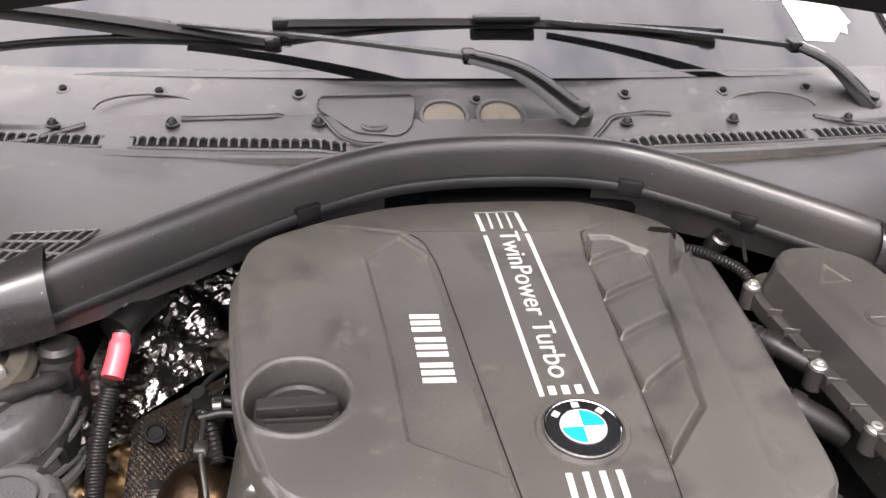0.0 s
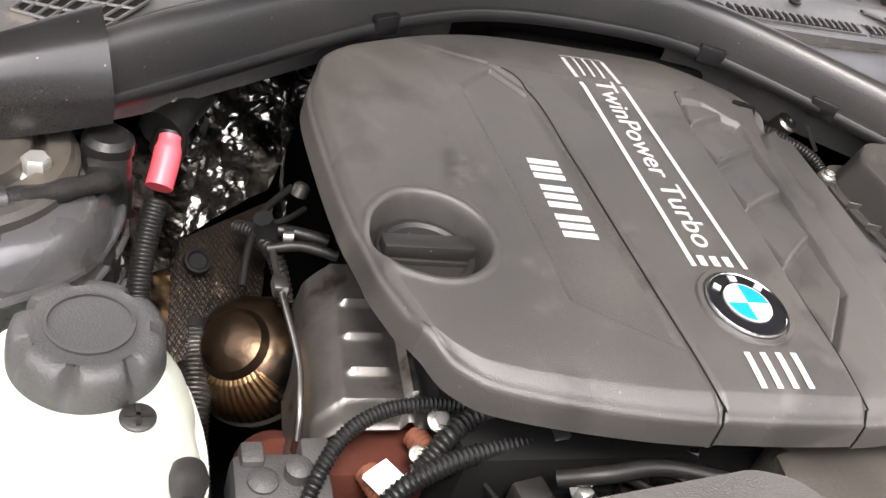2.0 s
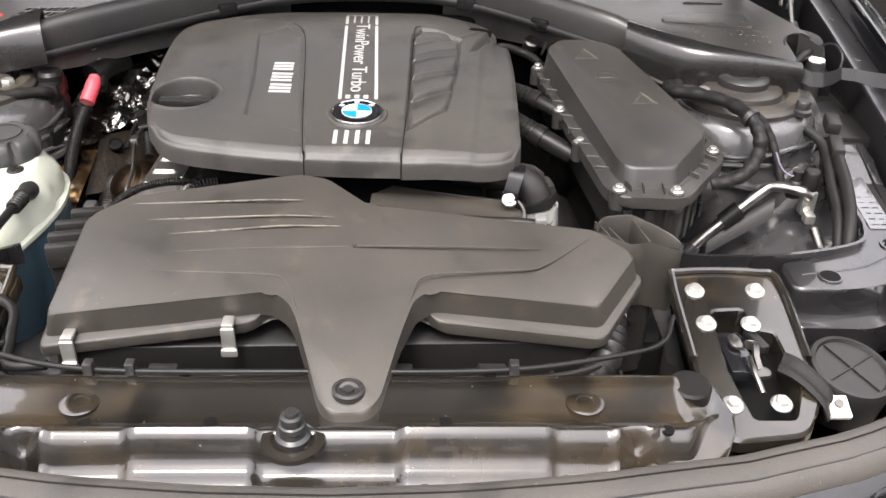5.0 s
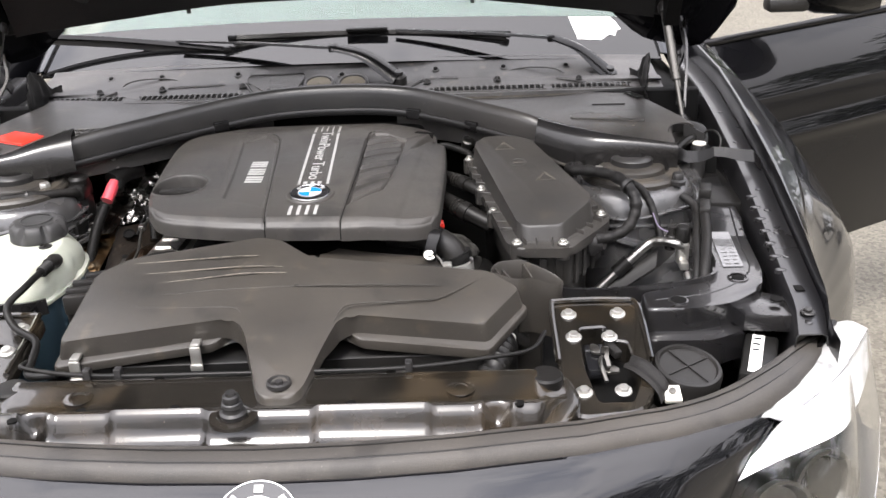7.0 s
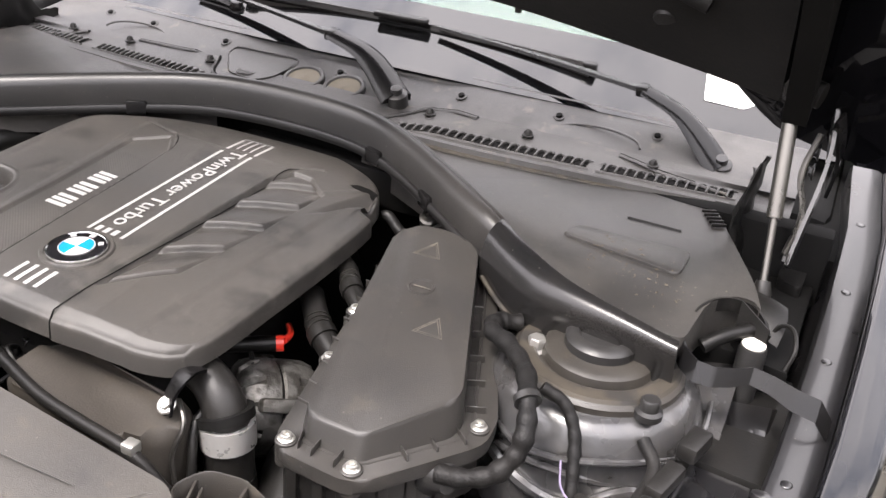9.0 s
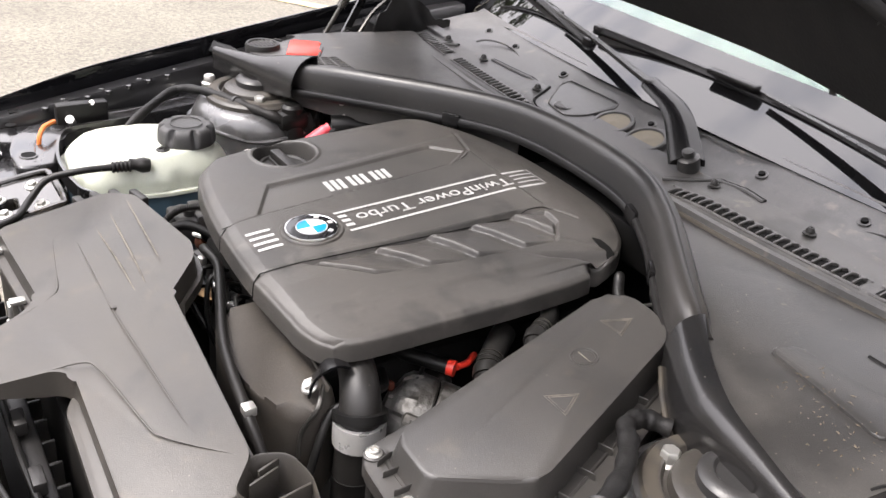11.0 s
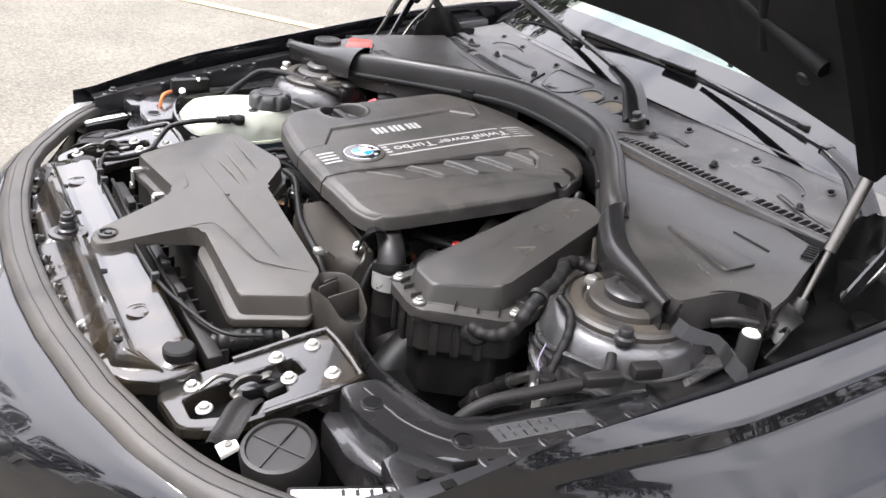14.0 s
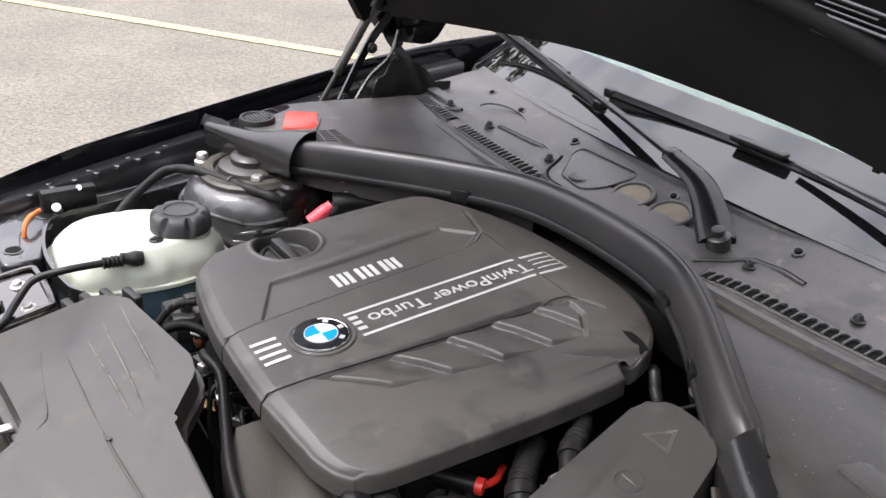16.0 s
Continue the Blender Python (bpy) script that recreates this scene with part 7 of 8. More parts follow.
part("lower_case", slab(round_poly([(0.254, 0.19), (0.330, 0.20), (0.400, 0.01), (0.350, -0.066), (0.298, -0.064)], 0.01), lambda x, y: flz(x, y) - 0.058, 0.70, 0.002), HOSE, CB)
for x, y, a in ((0.300, -0.083, 0.0), (0.325, -0.0835, 0.0), (0.346, -0.0825, 0.2), (0.372, -0.066, 0.98), (0.386, -0.043, 0.98), (0.402, -0.020, 0.98)):
    part("case_step", box(x, y, 0.792, 0.010, 0.006, 0.046, 0.0015, Matrix.Rotation(a, 3, "Z").to_4x4()), PLASTIC, CB)
MID = [(0.234, 0.198), (0.242, 0.219), (0.258, 0.228), (0.296, 0.229), (0.328, 0.216), (0.343, 0.201), (0.414, 0.014), (0.411, -0.004), (0.355, -0.073), (0.298, -0.072), (0.284, -0.056)]
mid = round_poly(MID, 0.008, 3)
part("flange_bead", tube([(x, y, flz(x, y) + 0.0006) for x, y in mid + mid[:1]], 0.0016, 1, 6, smooth=False), CASEPLASTIC, CB)
RIB = finish(box(0, 0, -0.003, 0.0012, 0.017, 0.009, 0.0006, None, 1), CASEPLASTIC)
for (x, y, a) in ((0.316, -0.074, 0), (0.338, -0.076, 0), (0.300, -0.072, 0.3), (0.378, -0.044, 0.9), (0.394, -0.022, 0.9), (0.410, -0.002, 0.9), (0.408, 0.032, 2.0), (0.394, 0.062, 2.0), (0.380, 0.092, 2.0), (0.278, -0.032, 1.37), (0.272, -0.006, 1.37), (0.266, 0.022, 1.37), (0.259, 0.054, 1.37), (0.253, 0.084, 1.37), (0.247, 0.118, 1.37), (0.242, 0.146, 1.37), (0.238, 0.172, 1.37), (0.366, 0.124, 2.0), (0.350, 0.158, 2.0)):
    piece("rib", RIB, CB, Matrix.Translation((x, y, flz(x, y) + 0.006)) @ Matrix.Rotation(a, 4, "Z"))
for x, y in ((0.289, -0.076), (0.352, -0.080), (0.418, 0.016), (0.262, 0.032), (0.247, 0.104), (0.231, 0.212), (0.346, 0.208)):
    zb = flz(x, y)
    part("boss", lathe([(0.0092, -0.02), (0.0092, 0.002), (0.0078, 0.003), (0, 0.003)], 20, Matrix.Translation((x, y, zb))), CASEPLASTIC, CB)
    bolt(CB, (x, y, zb + 0.0025), 0.0072, mesh=TORX)


def outline_mark(pts, w, zfun, parent, name, material):
    bm = tube([(x, y, zfun(x, y) + 0.0002) for x, y in pts], w, 1, 6, smooth=False)
    return part(name, bm, material, parent)


def tri(cx, cy, r, a0):
    q = [(cx + r * math.cos(a0 + i * 2 * math.pi / 3), cy + r * math.sin(a0 + i * 2 * math.pi / 3)) for i in range(3)]
    return q + q[:1]


for cx, cy in ((0.287, 0.180), (0.342, 0.073)):
    for r in (0.017, 0.013):
        outline_mark(tri(cx, cy, r, math.pi / 2), 0.0005, cbz, CB, "moulded_triangle", DUSTLINE)
outline_mark([(0.306 + 0.0125 * math.cos(a), 0.125 + 0.0125 * math.sin(a)) for a in np.linspace(0, 2 * math.pi, 25)], 0.0006, cbz, CB, "moulded_circle", CASEPLASTIC)
outline_mark([(0.306 + 0.010 * math.cos(a), 0.125 + 0.010 * math.sin(a)) for a in np.linspace(0, 2 * math.pi, 25)], 0.0004, cbz, CB, "moulded_circle", CASEPLASTIC)
outline_mark([(0.297, 0.125), (0.315, 0.125)], 0.0006, cbz, CB, "moulded_bar", DUSTLINE)
# cable boot out of the front corner
part("cable_boot", lathe([(0.018, -0.014), (0.0205, 0.0), (0.0205, 0.008), (0.014, 0.015), (0.010, 0.024), (0, 0.024)], 24, frame_of((0.8, -0.45, 0.1), (0.396, -0.022, 0.812))), RUBBER, CB, "rubber cable boot")

WL = thing("taped_wiring_loom", (0.45, 0.03, 0.80), "black cloth-taped wiring loom bending round the strut tower", "wiring loom")
part("main_run", tube([(0.404, -0.034, 0.820), (0.426, -0.032, 0.823), (0.448, -0.024, 0.831), (0.461, -0.013, 0.848), (0.463, -0.002, 0.866), (0.455, 0.018, 0.880), (0.440, 0.050, 0.884), (0.413, 0.082, 0.881), (0.388, 0.104, 0.876), (0.386, 0.127, 0.872), (0.402, 0.142, 0.868)], lambda t: 0.0082 + 0.0007 * math.sin(90 * t) + 0.0004 * math.sin(37 * t), 16, 16), CLOTHTAPE, WL)
part("branch", tube([(0.458, 0.046, 0.876), (0.478, 0.048, 0.866), (0.492, 0.040, 0.848), (0.500, 0.024, 0.825), (0.506, 0.008, 0.80)], lambda t: 0.0054 + 0.0003 * math.sin(50 * t), 12, 12), CLOTHTAPE, WL)
part("cable_tie", lathe([(0.0115, -0.003), (0.0115, 0.003)], 20, frame_of((-0.5, 0.7, 0.3), (0.455, 0.018, 0.880))), RUBBER, WL)
part("side_run", tube([(0.533, -0.135, 0.776), (0.535, -0.124, 0.800), (0.543, -0.095, 0.820), (0.556, -0.045, 0.829), (0.566, 0.005, 0.834)], 0.0074, 8, 14), CLOTHTAPE, WL)
part("connector", merge(box(0.572, 0.030, 0.838, 0.016, 0.044, 0.014, 0.003, Matrix.Rotation(-0.25, 3, "Z").to_4x4()), box(0.584, 0.078, 0.846, 0.018, 0.034, 0.016, 0.003, Matrix.Rotation(-0.25, 3, "Z").to_4x4())), PLASTIC, WL)
part("second_run", tube([(0.524, -0.128, 0.774), (0.527, -0.116, 0.798), (0.534, -0.085, 0.815), (0.545, -0.035, 0.822), (0.558, 0.015, 0.828), (0.560, 0.045, 0.836), (0.545, 0.062, 0.846)], 0.0058, 8, 12), CLOTHTAPE, WL)
VIOLET = mat("violet_wire", (0.16, 0.13, 0.20), 0.5)
part("thin_wire", tube([(0.492, 0.01, 0.840), (0.498, -0.002, 0.825), (0.510, -0.008, 0.818), (0.516, -0.006, 0.822)], 0.0009, 8, 6), VIOLET, WL)

AC = thing("refrigerant_pipe", (0.48, -0.08, 0.70), "bent bright aluminium refrigerant pipe with service valve", "metal pipe")
part("pipe", tube([(0.385, -0.020, 0.690), (0.409, -0.0112, 0.7228), (0.438, -0.0064, 0.752), (0.4586, -0.0037, 0.7713), (0.480, 0.0, 0.790), (0.492, 0.0015, 0.798), (0.505, -0.007, 0.802), (0.5188, -0.018, 0.8035), (0.532, -0.020, 0.797)], 0.0066, 8, 14), STEEL, AC)
part("sleeve", tube([(0.4390, -0.0062, 0.753), (0.4580, -0.0038, 0.7708)], 0.0102, 1, 14, smooth=False), HOSE, AC, "black rubber sleeve")
part("sleeve", tube([(0.400, -0.014, 0.712), (0.409, -0.0112, 0.7228)], 0.0092, 1, 14, smooth=False), RUBBER, AC)
part("saddle", sheet(lambda u, v: (0.425 + 0.075 * u - 0.004 * v, -0.006 + 0.006 * u - 0.015 * v, 0.735 + 0.050 * u - 0.010 * v - 0.010 * v * v), 16, 6, 0.003), HOSE, AC, "black plastic pipe saddle")
part("valve_block", merge(box(0.532, -0.016, 0.788, 0.017, 0.016, 0.032, 0.003), box(0.532, -0.030, 0.774, 0.012, 0.014, 0.012, 0.002)), BOLTM, AC, "pale metal valve block")
part("valve_cap", lathe([(0.010, 0), (0.010, 0.020), (0.008, 0.023), (0, 0.023)], 20, Matrix.Translation((0.532, -0.012, 0.804))), HOSE, AC, "black valve cap")
part("sensor", merge(lathe([(0.0085, 0), (0.0085, 0.02), (0.006, 0.022), (0.006, 0.034), (0, 0.034)], 16, Matrix.Translation((0.517, -0.006, 0.79)))), PLASTIC, AC, "black pressure sensor")
part("lower_pipe", tube([(0.532, -0.05, 0.770), (0.534, -0.075, 0.758), (0.536, -0.10, 0.752), (0.536, -0.13, 0.742)], 0.0055, 6, 12), STEEL, AC)
part("nut", lathe([(0.010, -0.006), (0.010, 0.006)], 6, frame_of((0, -1, -0.3), (0.535, -0.085, 0.756))), STEEL, AC)
structure("radiator_duct", merge(box(0.455, -0.115, 0.66, 0.16, 0.13, 0.02, 0.004, Matrix.Rotation(0.25, 3, "X").to_4x4()), box(0.30, -0.02, 0.60, 0.10, 0.30, 0.2, 0.03)), DARK, "dark plastic duct below the pipes", "air duct")


# ---- coolant tank ----
CT = thing("coolant_tank", (-0.40, -0.06, 0.66), "translucent white coolant tank with black screw cap", "coolant tank")


GROOVES = [radians(a) for a in (14, 62, 112, 168, -142, -72, -30)]


def tank_part(z0, z1, shrink=1.0):
    raw = round_poly([(-0.525, -0.12), (-0.50, -0.155), (-0.40, -0.165), (-0.356, -0.150), (-0.339, -0.095), (-0.333, -0.035), (-0.346, 0.024), (-0.382, 0.052), (-0.43, 0.048), (-0.47, 0.0), (-0.52, -0.04)], 0.028, 5)
    ol = []
    for (ax, ay), (bx, by) in zip(raw, raw[1:] + raw[:1]):
        n = max(1, round(math.hypot(bx - ax, by - ay) / 0.004))
        ol += [(ax + (bx - ax) * k / n, ay + (by - ay) * k / n) for k in range(n)]
    c = Vector((-0.415, -0.055))
    bm, rows = bmesh.new(), []
    for t in np.linspace(0, 1, 15):
        z = z0 + (z1 - z0) * t
        h = (z - 0.70) / 0.125
        sc = 1.0 - 0.05 * abs(h - 0.45) - (1.6 * max(0.0, h - 0.84) ** 1.5 if h > 0.84 else 0)
        row = []
        for x, y in ol:
            ang = math.atan2(y - c.y, x - c.x)
            p = c + (Vector((x, y)) - c) * (sc - 0.045 * float(sstep(1.02, 0.80, h)) * sum(math.exp(-(((ang - g + math.pi) % (2 * math.pi) - math.pi) / 0.13) ** 2) for g in GROOVES))
            tilt = 0.02 * (y + 0.05)
            row.append(bm.verts.new((p.x, p.y, z + tilt - 0.008 * float(sstep(-0.46, -0.53, x)))))
        rows.append(row)
    for a, b in zip(rows, rows[1:]):
        for i in range(len(ol)):
            j = (i + 1) % len(ol)
            bm.faces.new((a[i], a[j], b[j], b[i]))
    bm.faces.new(rows[-1])
    bm.faces.new(rows[0][::-1])
    return bm


part("upper_shell", tank_part(0.790, 0.838), TANK, CT, angle=60)
part("lower_shell", tank_part(0.68, 0.789), COOLANT, CT, "lower half darkened by blue coolant", angle=60)
part("seam", slab(round_poly([(-0.530, -0.12), (-0.503, -0.161), (-0.40, -0.170), (-0.352, -0.155), (-0.335, -0.096), (-0.329, -0.034), (-0.342, 0.026), (-0.381, 0.057), (-0.43, 0.053), (-0.475, 0.003), (-0.526, -0.04)], 0.028, 5), 0.7925, 0.787, 0.001, both=True), TANK, CT)
part("neck", lathe([(0.040, 0.80), (0.038, 0.842), (0.034, 0.846), (0, 0.846)], 32, Matrix.Translation((-0.396, -0.007, 0))), TANK, CT)
capw = lambda a, r, z: r - (0.0085 * max(0, math.cos(7 * a)) ** 3 * min(1, max(0, (z - 0.842) / 0.012)) if r > 0.029 else 0)
part("cap", lathe([(0.0375, 0.836), (0.0395, 0.839), (0.0395, 0.845), (0.0390, 0.852), (0.0375, 0.858), (0.034, 0.8615), (0.029, 0.8625), (0.027, 0.8618), (0.0, 0.8618)], 112, Matrix.Translation((-0.396, -0.007, 0)), capw), CAPM, CT, "dark grey ribbed screw cap")
part("cap_print", lathe([(0.022, 0.863), (0.022, 0.8642), (0.0205, 0.8642), (0.0205, 0.863)], 40, Matrix.Translation((-0.396, -0.007, 0)), None, False), CAPM, CT)
part("level_plug", merge(lathe([(0.0092, 0), (0.0092, 0.005), (0.0076, 0.006), (0, 0.006)], 18, Matrix.Translation((-0.371, -0.048, 0.834))), box(-0.371, -0.048, 0.8405, 0.013, 0.0022, 0.002, 0), box(-0.371, -0.048, 0.8405, 0.0022, 0.013, 0.002, 0)), PLASTIC, CT)
hs = part("hose_fitting", lathe([(0.009, -0.004), (0.0105, 0.004), (0.009, 0.010), (0.0075, 0.014), (0.0075, 0.022), (0, 0.022)], 20, frame_of((-0.05, -0.95, 0.2), (-0.347, -0.078, 0.830))), PLASTIC, CT)
part("fitting_rings", tube([(-0.347, -0.098, 0.832), (-0.348, -0.122, 0.833)], 0.0066, 4, 14, ring=0.0014, pitch=0.005), HOSE, CT)
part("vent_hose", tube([(-0.347, -0.100, 0.832), (-0.349, -0.128, 0.833), (-0.352, -0.165, 0.832), (-0.362, -0.200, 0.822), (-0.345, -0.225, 0.806), (-0.31, -0.25, 0.80), (-0.298, -0.29, 0.797), (-0.285, -0.33, 0.800), (-0.25, -0.335, 0.803)], 0.0046, 8, 12), HOSE, CT, "thin black vent hose")
part("foot", box(-0.497, -0.172, 0.770, 0.030, 0.028, 0.046, 0.004), TANK, CT)
part("bracket", box(-0.45, -0.176, 0.735, 0.10, 0.02, 0.03, 0.003), PLASTIC, CT)
tagged(part("bleed_pipe", tube([(-0.560, -0.150, 0.822), (-0.538, -0.168, 0.824), (-0.524, -0.178, 0.815), (-0.519, -0.182, 0.790), (-0.516, -0.184, 0.760)], 0.0034, 6, 8), ORANGE), "thin orange pipe beside the coolant tank", "pipe")
WT = thing("wing_studs", (-0.58, -0.11, 0.81), "pale steel studs on the black inner wing", "stud")
part("stud", tube([(-0.578, -0.122, 0.808), (-0.562, -0.128, 0.822)], 0.0062, 1, 14, smooth=False), BOLTM, WT)
part("small_stud", tube([(-0.588, -0.088, 0.832), (-0.582, -0.091, 0.837)], 0.0042, 1, 12, smooth=False), BOLTM, WT)
part("backing", box(-0.590, -0.105, 0.812, 0.020, 0.075, 0.050, 0.004), HOSE, WT)


# ---- engine below the cover ----
EN = thing("engine", (0, 0.1, 0.5), "engine block beneath the cover, coloured near-black for shade", "engine")
# Block, front case and rear bracket take the shade under the cover as colour.
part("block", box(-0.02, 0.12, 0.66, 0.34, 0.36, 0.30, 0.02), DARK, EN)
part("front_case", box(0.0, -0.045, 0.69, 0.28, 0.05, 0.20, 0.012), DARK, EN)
ins = [(0.015, -0.118), (0.14, -0.128), (0.185, -0.10), (0.185, -0.052), (0.02, -0.052)]
part("insulation", slab(round_poly(ins, 0.02, 4), lambda x, y: 0.826 - 2.2 * (y + 0.065) ** 2 - 0.6 * max(0, x - 0.15), 0.70, 0.012, 4), BROWNFELT, EN, "brown felt insulation pad")
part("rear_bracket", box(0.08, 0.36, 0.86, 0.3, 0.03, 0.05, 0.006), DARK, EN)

BANDSTEEL = mat("bright_band", (0.52, 0.51, 0.49), 0.3, metal=0.6, var=0.2, scale=60)
TP = thing("intake_pipe", (0.20, -0.06, 0.65), "black intake pipe with bright clamp and bolted strap", "intake pipe")
part("upper_pipe", tube([(0.110, -0.012, 0.822), (0.150, -0.024, 0.828), (0.182, -0.034, 0.824), (0.200, -0.041, 0.808), (0.206, -0.044, 0.785), (0.208, -0.046, 0.75), (0.210, -0.048, 0.70)], lambda t: 0.016 + 0.008 * t, 8, 24), PLASTIC, TP)
part("metal_clamp", tube([(0.2045, -0.0432, 0.797), (0.2065, -0.0445, 0.774)], 0.0252, 1, 28, smooth=False), BANDSTEEL, TP, "bright steel hose clamp")
part("clamp_cap", tube([(0.2015, -0.0418, 0.806), (0.2045, -0.0432, 0.798)], 0.0262, 1, 28, smooth=False), HOSE, TP)
part("ring_clamp", tube([(0.222, -0.034, 0.6475), (0.2225, -0.0345, 0.6435)], 0.0395, 1, 28, smooth=False), STEEL, TP, "bright ring clamp")
part("lower_hose", tube([(0.209, -0.047, 0.74), (0.212, -0.045, 0.70), (0.218, -0.038, 0.66), (0.224, -0.034, 0.62), (0.228, -0.034, 0.56)], lambda t: 0.0235 + 0.014 * float(sstep(0.25, 0.45, t)), 8, 24), HOSE, TP)
part("bellows", tube([(0.150, -0.052, 0.690), (0.200, -0.044, 0.688), (0.250, -0.036, 0.690), (0.285, -0.020, 0.70)], lambda t: 0.026 + 0.006 * math.sin(math.pi * t), 10, 28), HOSE, TP)
strap = [(0.180, -0.046, 0.846), (0.1785, -0.058, 0.850), (0.1755, -0.068, 0.844), (0.171, -0.0755, 0.830), (0.1693, -0.0785, 0.815)]
part("strap", sweep([(0.0085, -0.0014), (0.0085, 0.0014), (-0.0085, 0.0014), (-0.0085, -0.0014)], strap, 6), GLOSSPLASTIC, TP, "worn metal strap")
bolt(TP, (0.1693, -0.0780, 0.8225), 0.0088, (0, -0.6, 0.8), BOLT)
part("cable", tube([(0.150, 0.010, 0.800), (0.180, -0.005, 0.806), (0.190, -0.030, 0.812), (0.186, -0.062, 0.800), (0.196, -0.082, 0.770), (0.205, -0.10, 0.72)], 0.0042, 8, 10), HOSE, TP)
part("thin_pipe", tube([(0.172, -0.066, 0.822), (0.186, -0.078, 0.808), (0.184, -0.092, 0.785), (0.190, -0.098, 0.76)], 0.0022, 8, 8), DULLSTEEL, TP)

AL = thing("alternator", (0.20, 0.03, 0.72), "cast aluminium alternator with slotted housing", "alternator")
axle = frame_of((-0.62, -0.74, 0.28), (0.188, 0.040, 0.752))
slots = lambda a, r, z: r * (1 - (0.16 * max(0.0, math.cos(11 * a)) ** 4 if r > 0.025 and (z > 0.018 or z < -0.016) else 0.0) + 0.015 * math.sin(5 * a + 40 * z))
part("rear_half", lathe([(0.030, -0.045), (0.042, -0.038), (0.046, -0.028), (0.047, -0.016), (0.047, -0.003), (0.0445, -0.001)], 132, axle, slots), ALU, AL, angle=30)
part("joint", lathe([(0.0435, -0.004), (0.0435, 0.004)], 60, axle, None, False), DARK, AL, "dark joint between the halves")
part("front_half", lathe([(0.0445, 0.001), (0.047, 0.003), (0.047, 0.018), (0.045, 0.028), (0.038, 0.036), (0.026, 0.040), (0.022, 0.044), (0.012, 0.046), (0, 0.046)], 132, axle, slots), ALU, AL, angle=30)
part("winding", lathe([(0.034, 0.012), (0.039, 0.018), (0.034, 0.028)], 60, axle, None, False), COPPERWIRE, AL, "reddish copper winding")
for k in range(3):
    a = 0.6 + 2.1 * k
    part("ear", box(0, 0, 0, 0.016, 0.014, 0.040, 0.004, axle @ Matrix.Rotation(a, 4, "Z") @ Matrix.Translation((0.049, 0, 0.006))), ALU, AL, angle=30)
part("wire_rib", tube([(0.158, 0.055, 0.800), (0.176, 0.035, 0.797), (0.196, 0.012, 0.785)], 0.0026, 6, 8), HOSE, AL)
part("copper_winding", box(0.163, 0.012, 0.790, 0.010, 0.008, 0.010, 0.003), RUST, AL, "reddish connector")
PC = thing("power_cable", (0.18, 0.05, 0.80), "thick black power cable with red end cap", "cable")
part("run", tube([(0.095, 0.005, 0.806), (0.137, 0.036, 0.807), (0.160, 0.055, 0.806), (0.180, 0.071, 0.805)], 0.0078, 8, 12), HOSE, PC)
part("end_cap", tube([(0.178, 0.0695, 0.805), (0.184, 0.0740, 0.805)], 0.0084, 1, 16, smooth=False), RED, PC, "red rubber end cap")
part("red_wire", tube([(0.183, 0.076, 0.806), (0.181, 0.090, 0.805), (0.174, 0.100, 0.803), (0.166, 0.110, 0.800)], 0.0036, 6, 10), RED, PC, "red wire")

for (a, b, c, d, r) in (((0.178, 0.135, 0.828), (0.198, 0.110, 0.826), (0.222, 0.086, 0.820), (0.262, 0.062, 0.806), 0.0128), ((0.182, 0.190, 0.842), (0.200, 0.172, 0.845), (0.222, 0.140, 0.846), (0.258, 0.110, 0.836), 0.0098)):
    t = thing("ribbed_hose", a, "short black hose with pale rings between engine and box", "hose", "ribbed hoses")
    part("run", tube([a, b, c, d], r, 8, 20), HOSE, t)
    way = smooth_path([a, b, c, d], 24)
    for k in (34, 38, 42):
        part("ring", tube([way[k], way[k].lerp(way[k + 1], 0.5)], r + 0.0012, 1, 22, smooth=False), DULLSTEEL, t, "pale ring")
    part("cuff", tube(way[44:52], r + 0.0022, 1, 22, smooth=False), HOSE, t)

# big black duct going down between engine and box
tagged(part("charge_air_duct", tube([(0.232, 0.06, 0.725), (0.250, -0.01, 0.705), (0.275, -0.07, 0.675), (0.31, -0.12, 0.64)], 0.034, 8, 22), HOSE), "thick black charge air duct descending beside the box", "air duct")

tagged(part("small_bellows", tube([(0.262, 0.006, 0.70), (0.261, 0.004, 0.66), (0.260, 0.003, 0.61)], 0.0115, 8, 18, ring=0.0026, pitch=0.012), HOSE), "small ribbed black bellows hose below the box", "hose")

# hot side by the tank
HS = thing("heat_shield", (-0.32, 0.2, 0.70), "crinkled silver foil heat shield with brown stains", "heat shield")


def quad(a, b, c, d):
    a, b, c, d = (Vector(q) for q in (a, b, c, d))
    return lambda u, v: a.lerp(b, u).lerp(d.lerp(c, u), v)


def crumpled(q, amp):
    def f(u, v):
        p = q(u, v)
        n1 = noise.noise((p.x * 30, p.y * 30, p.z * 30))
        n2 = noise.noise((p.x * 90, p.y * 90, p.z * 90 + 3))
        n3 = noise.noise((p.x * 220, p.y * 220, 7))
        return p + Vector((0.3, -0.4, 0.9)) * (amp * (n1 + 0.55 * abs(n2) - 0.10 * abs(n3)))
    return f


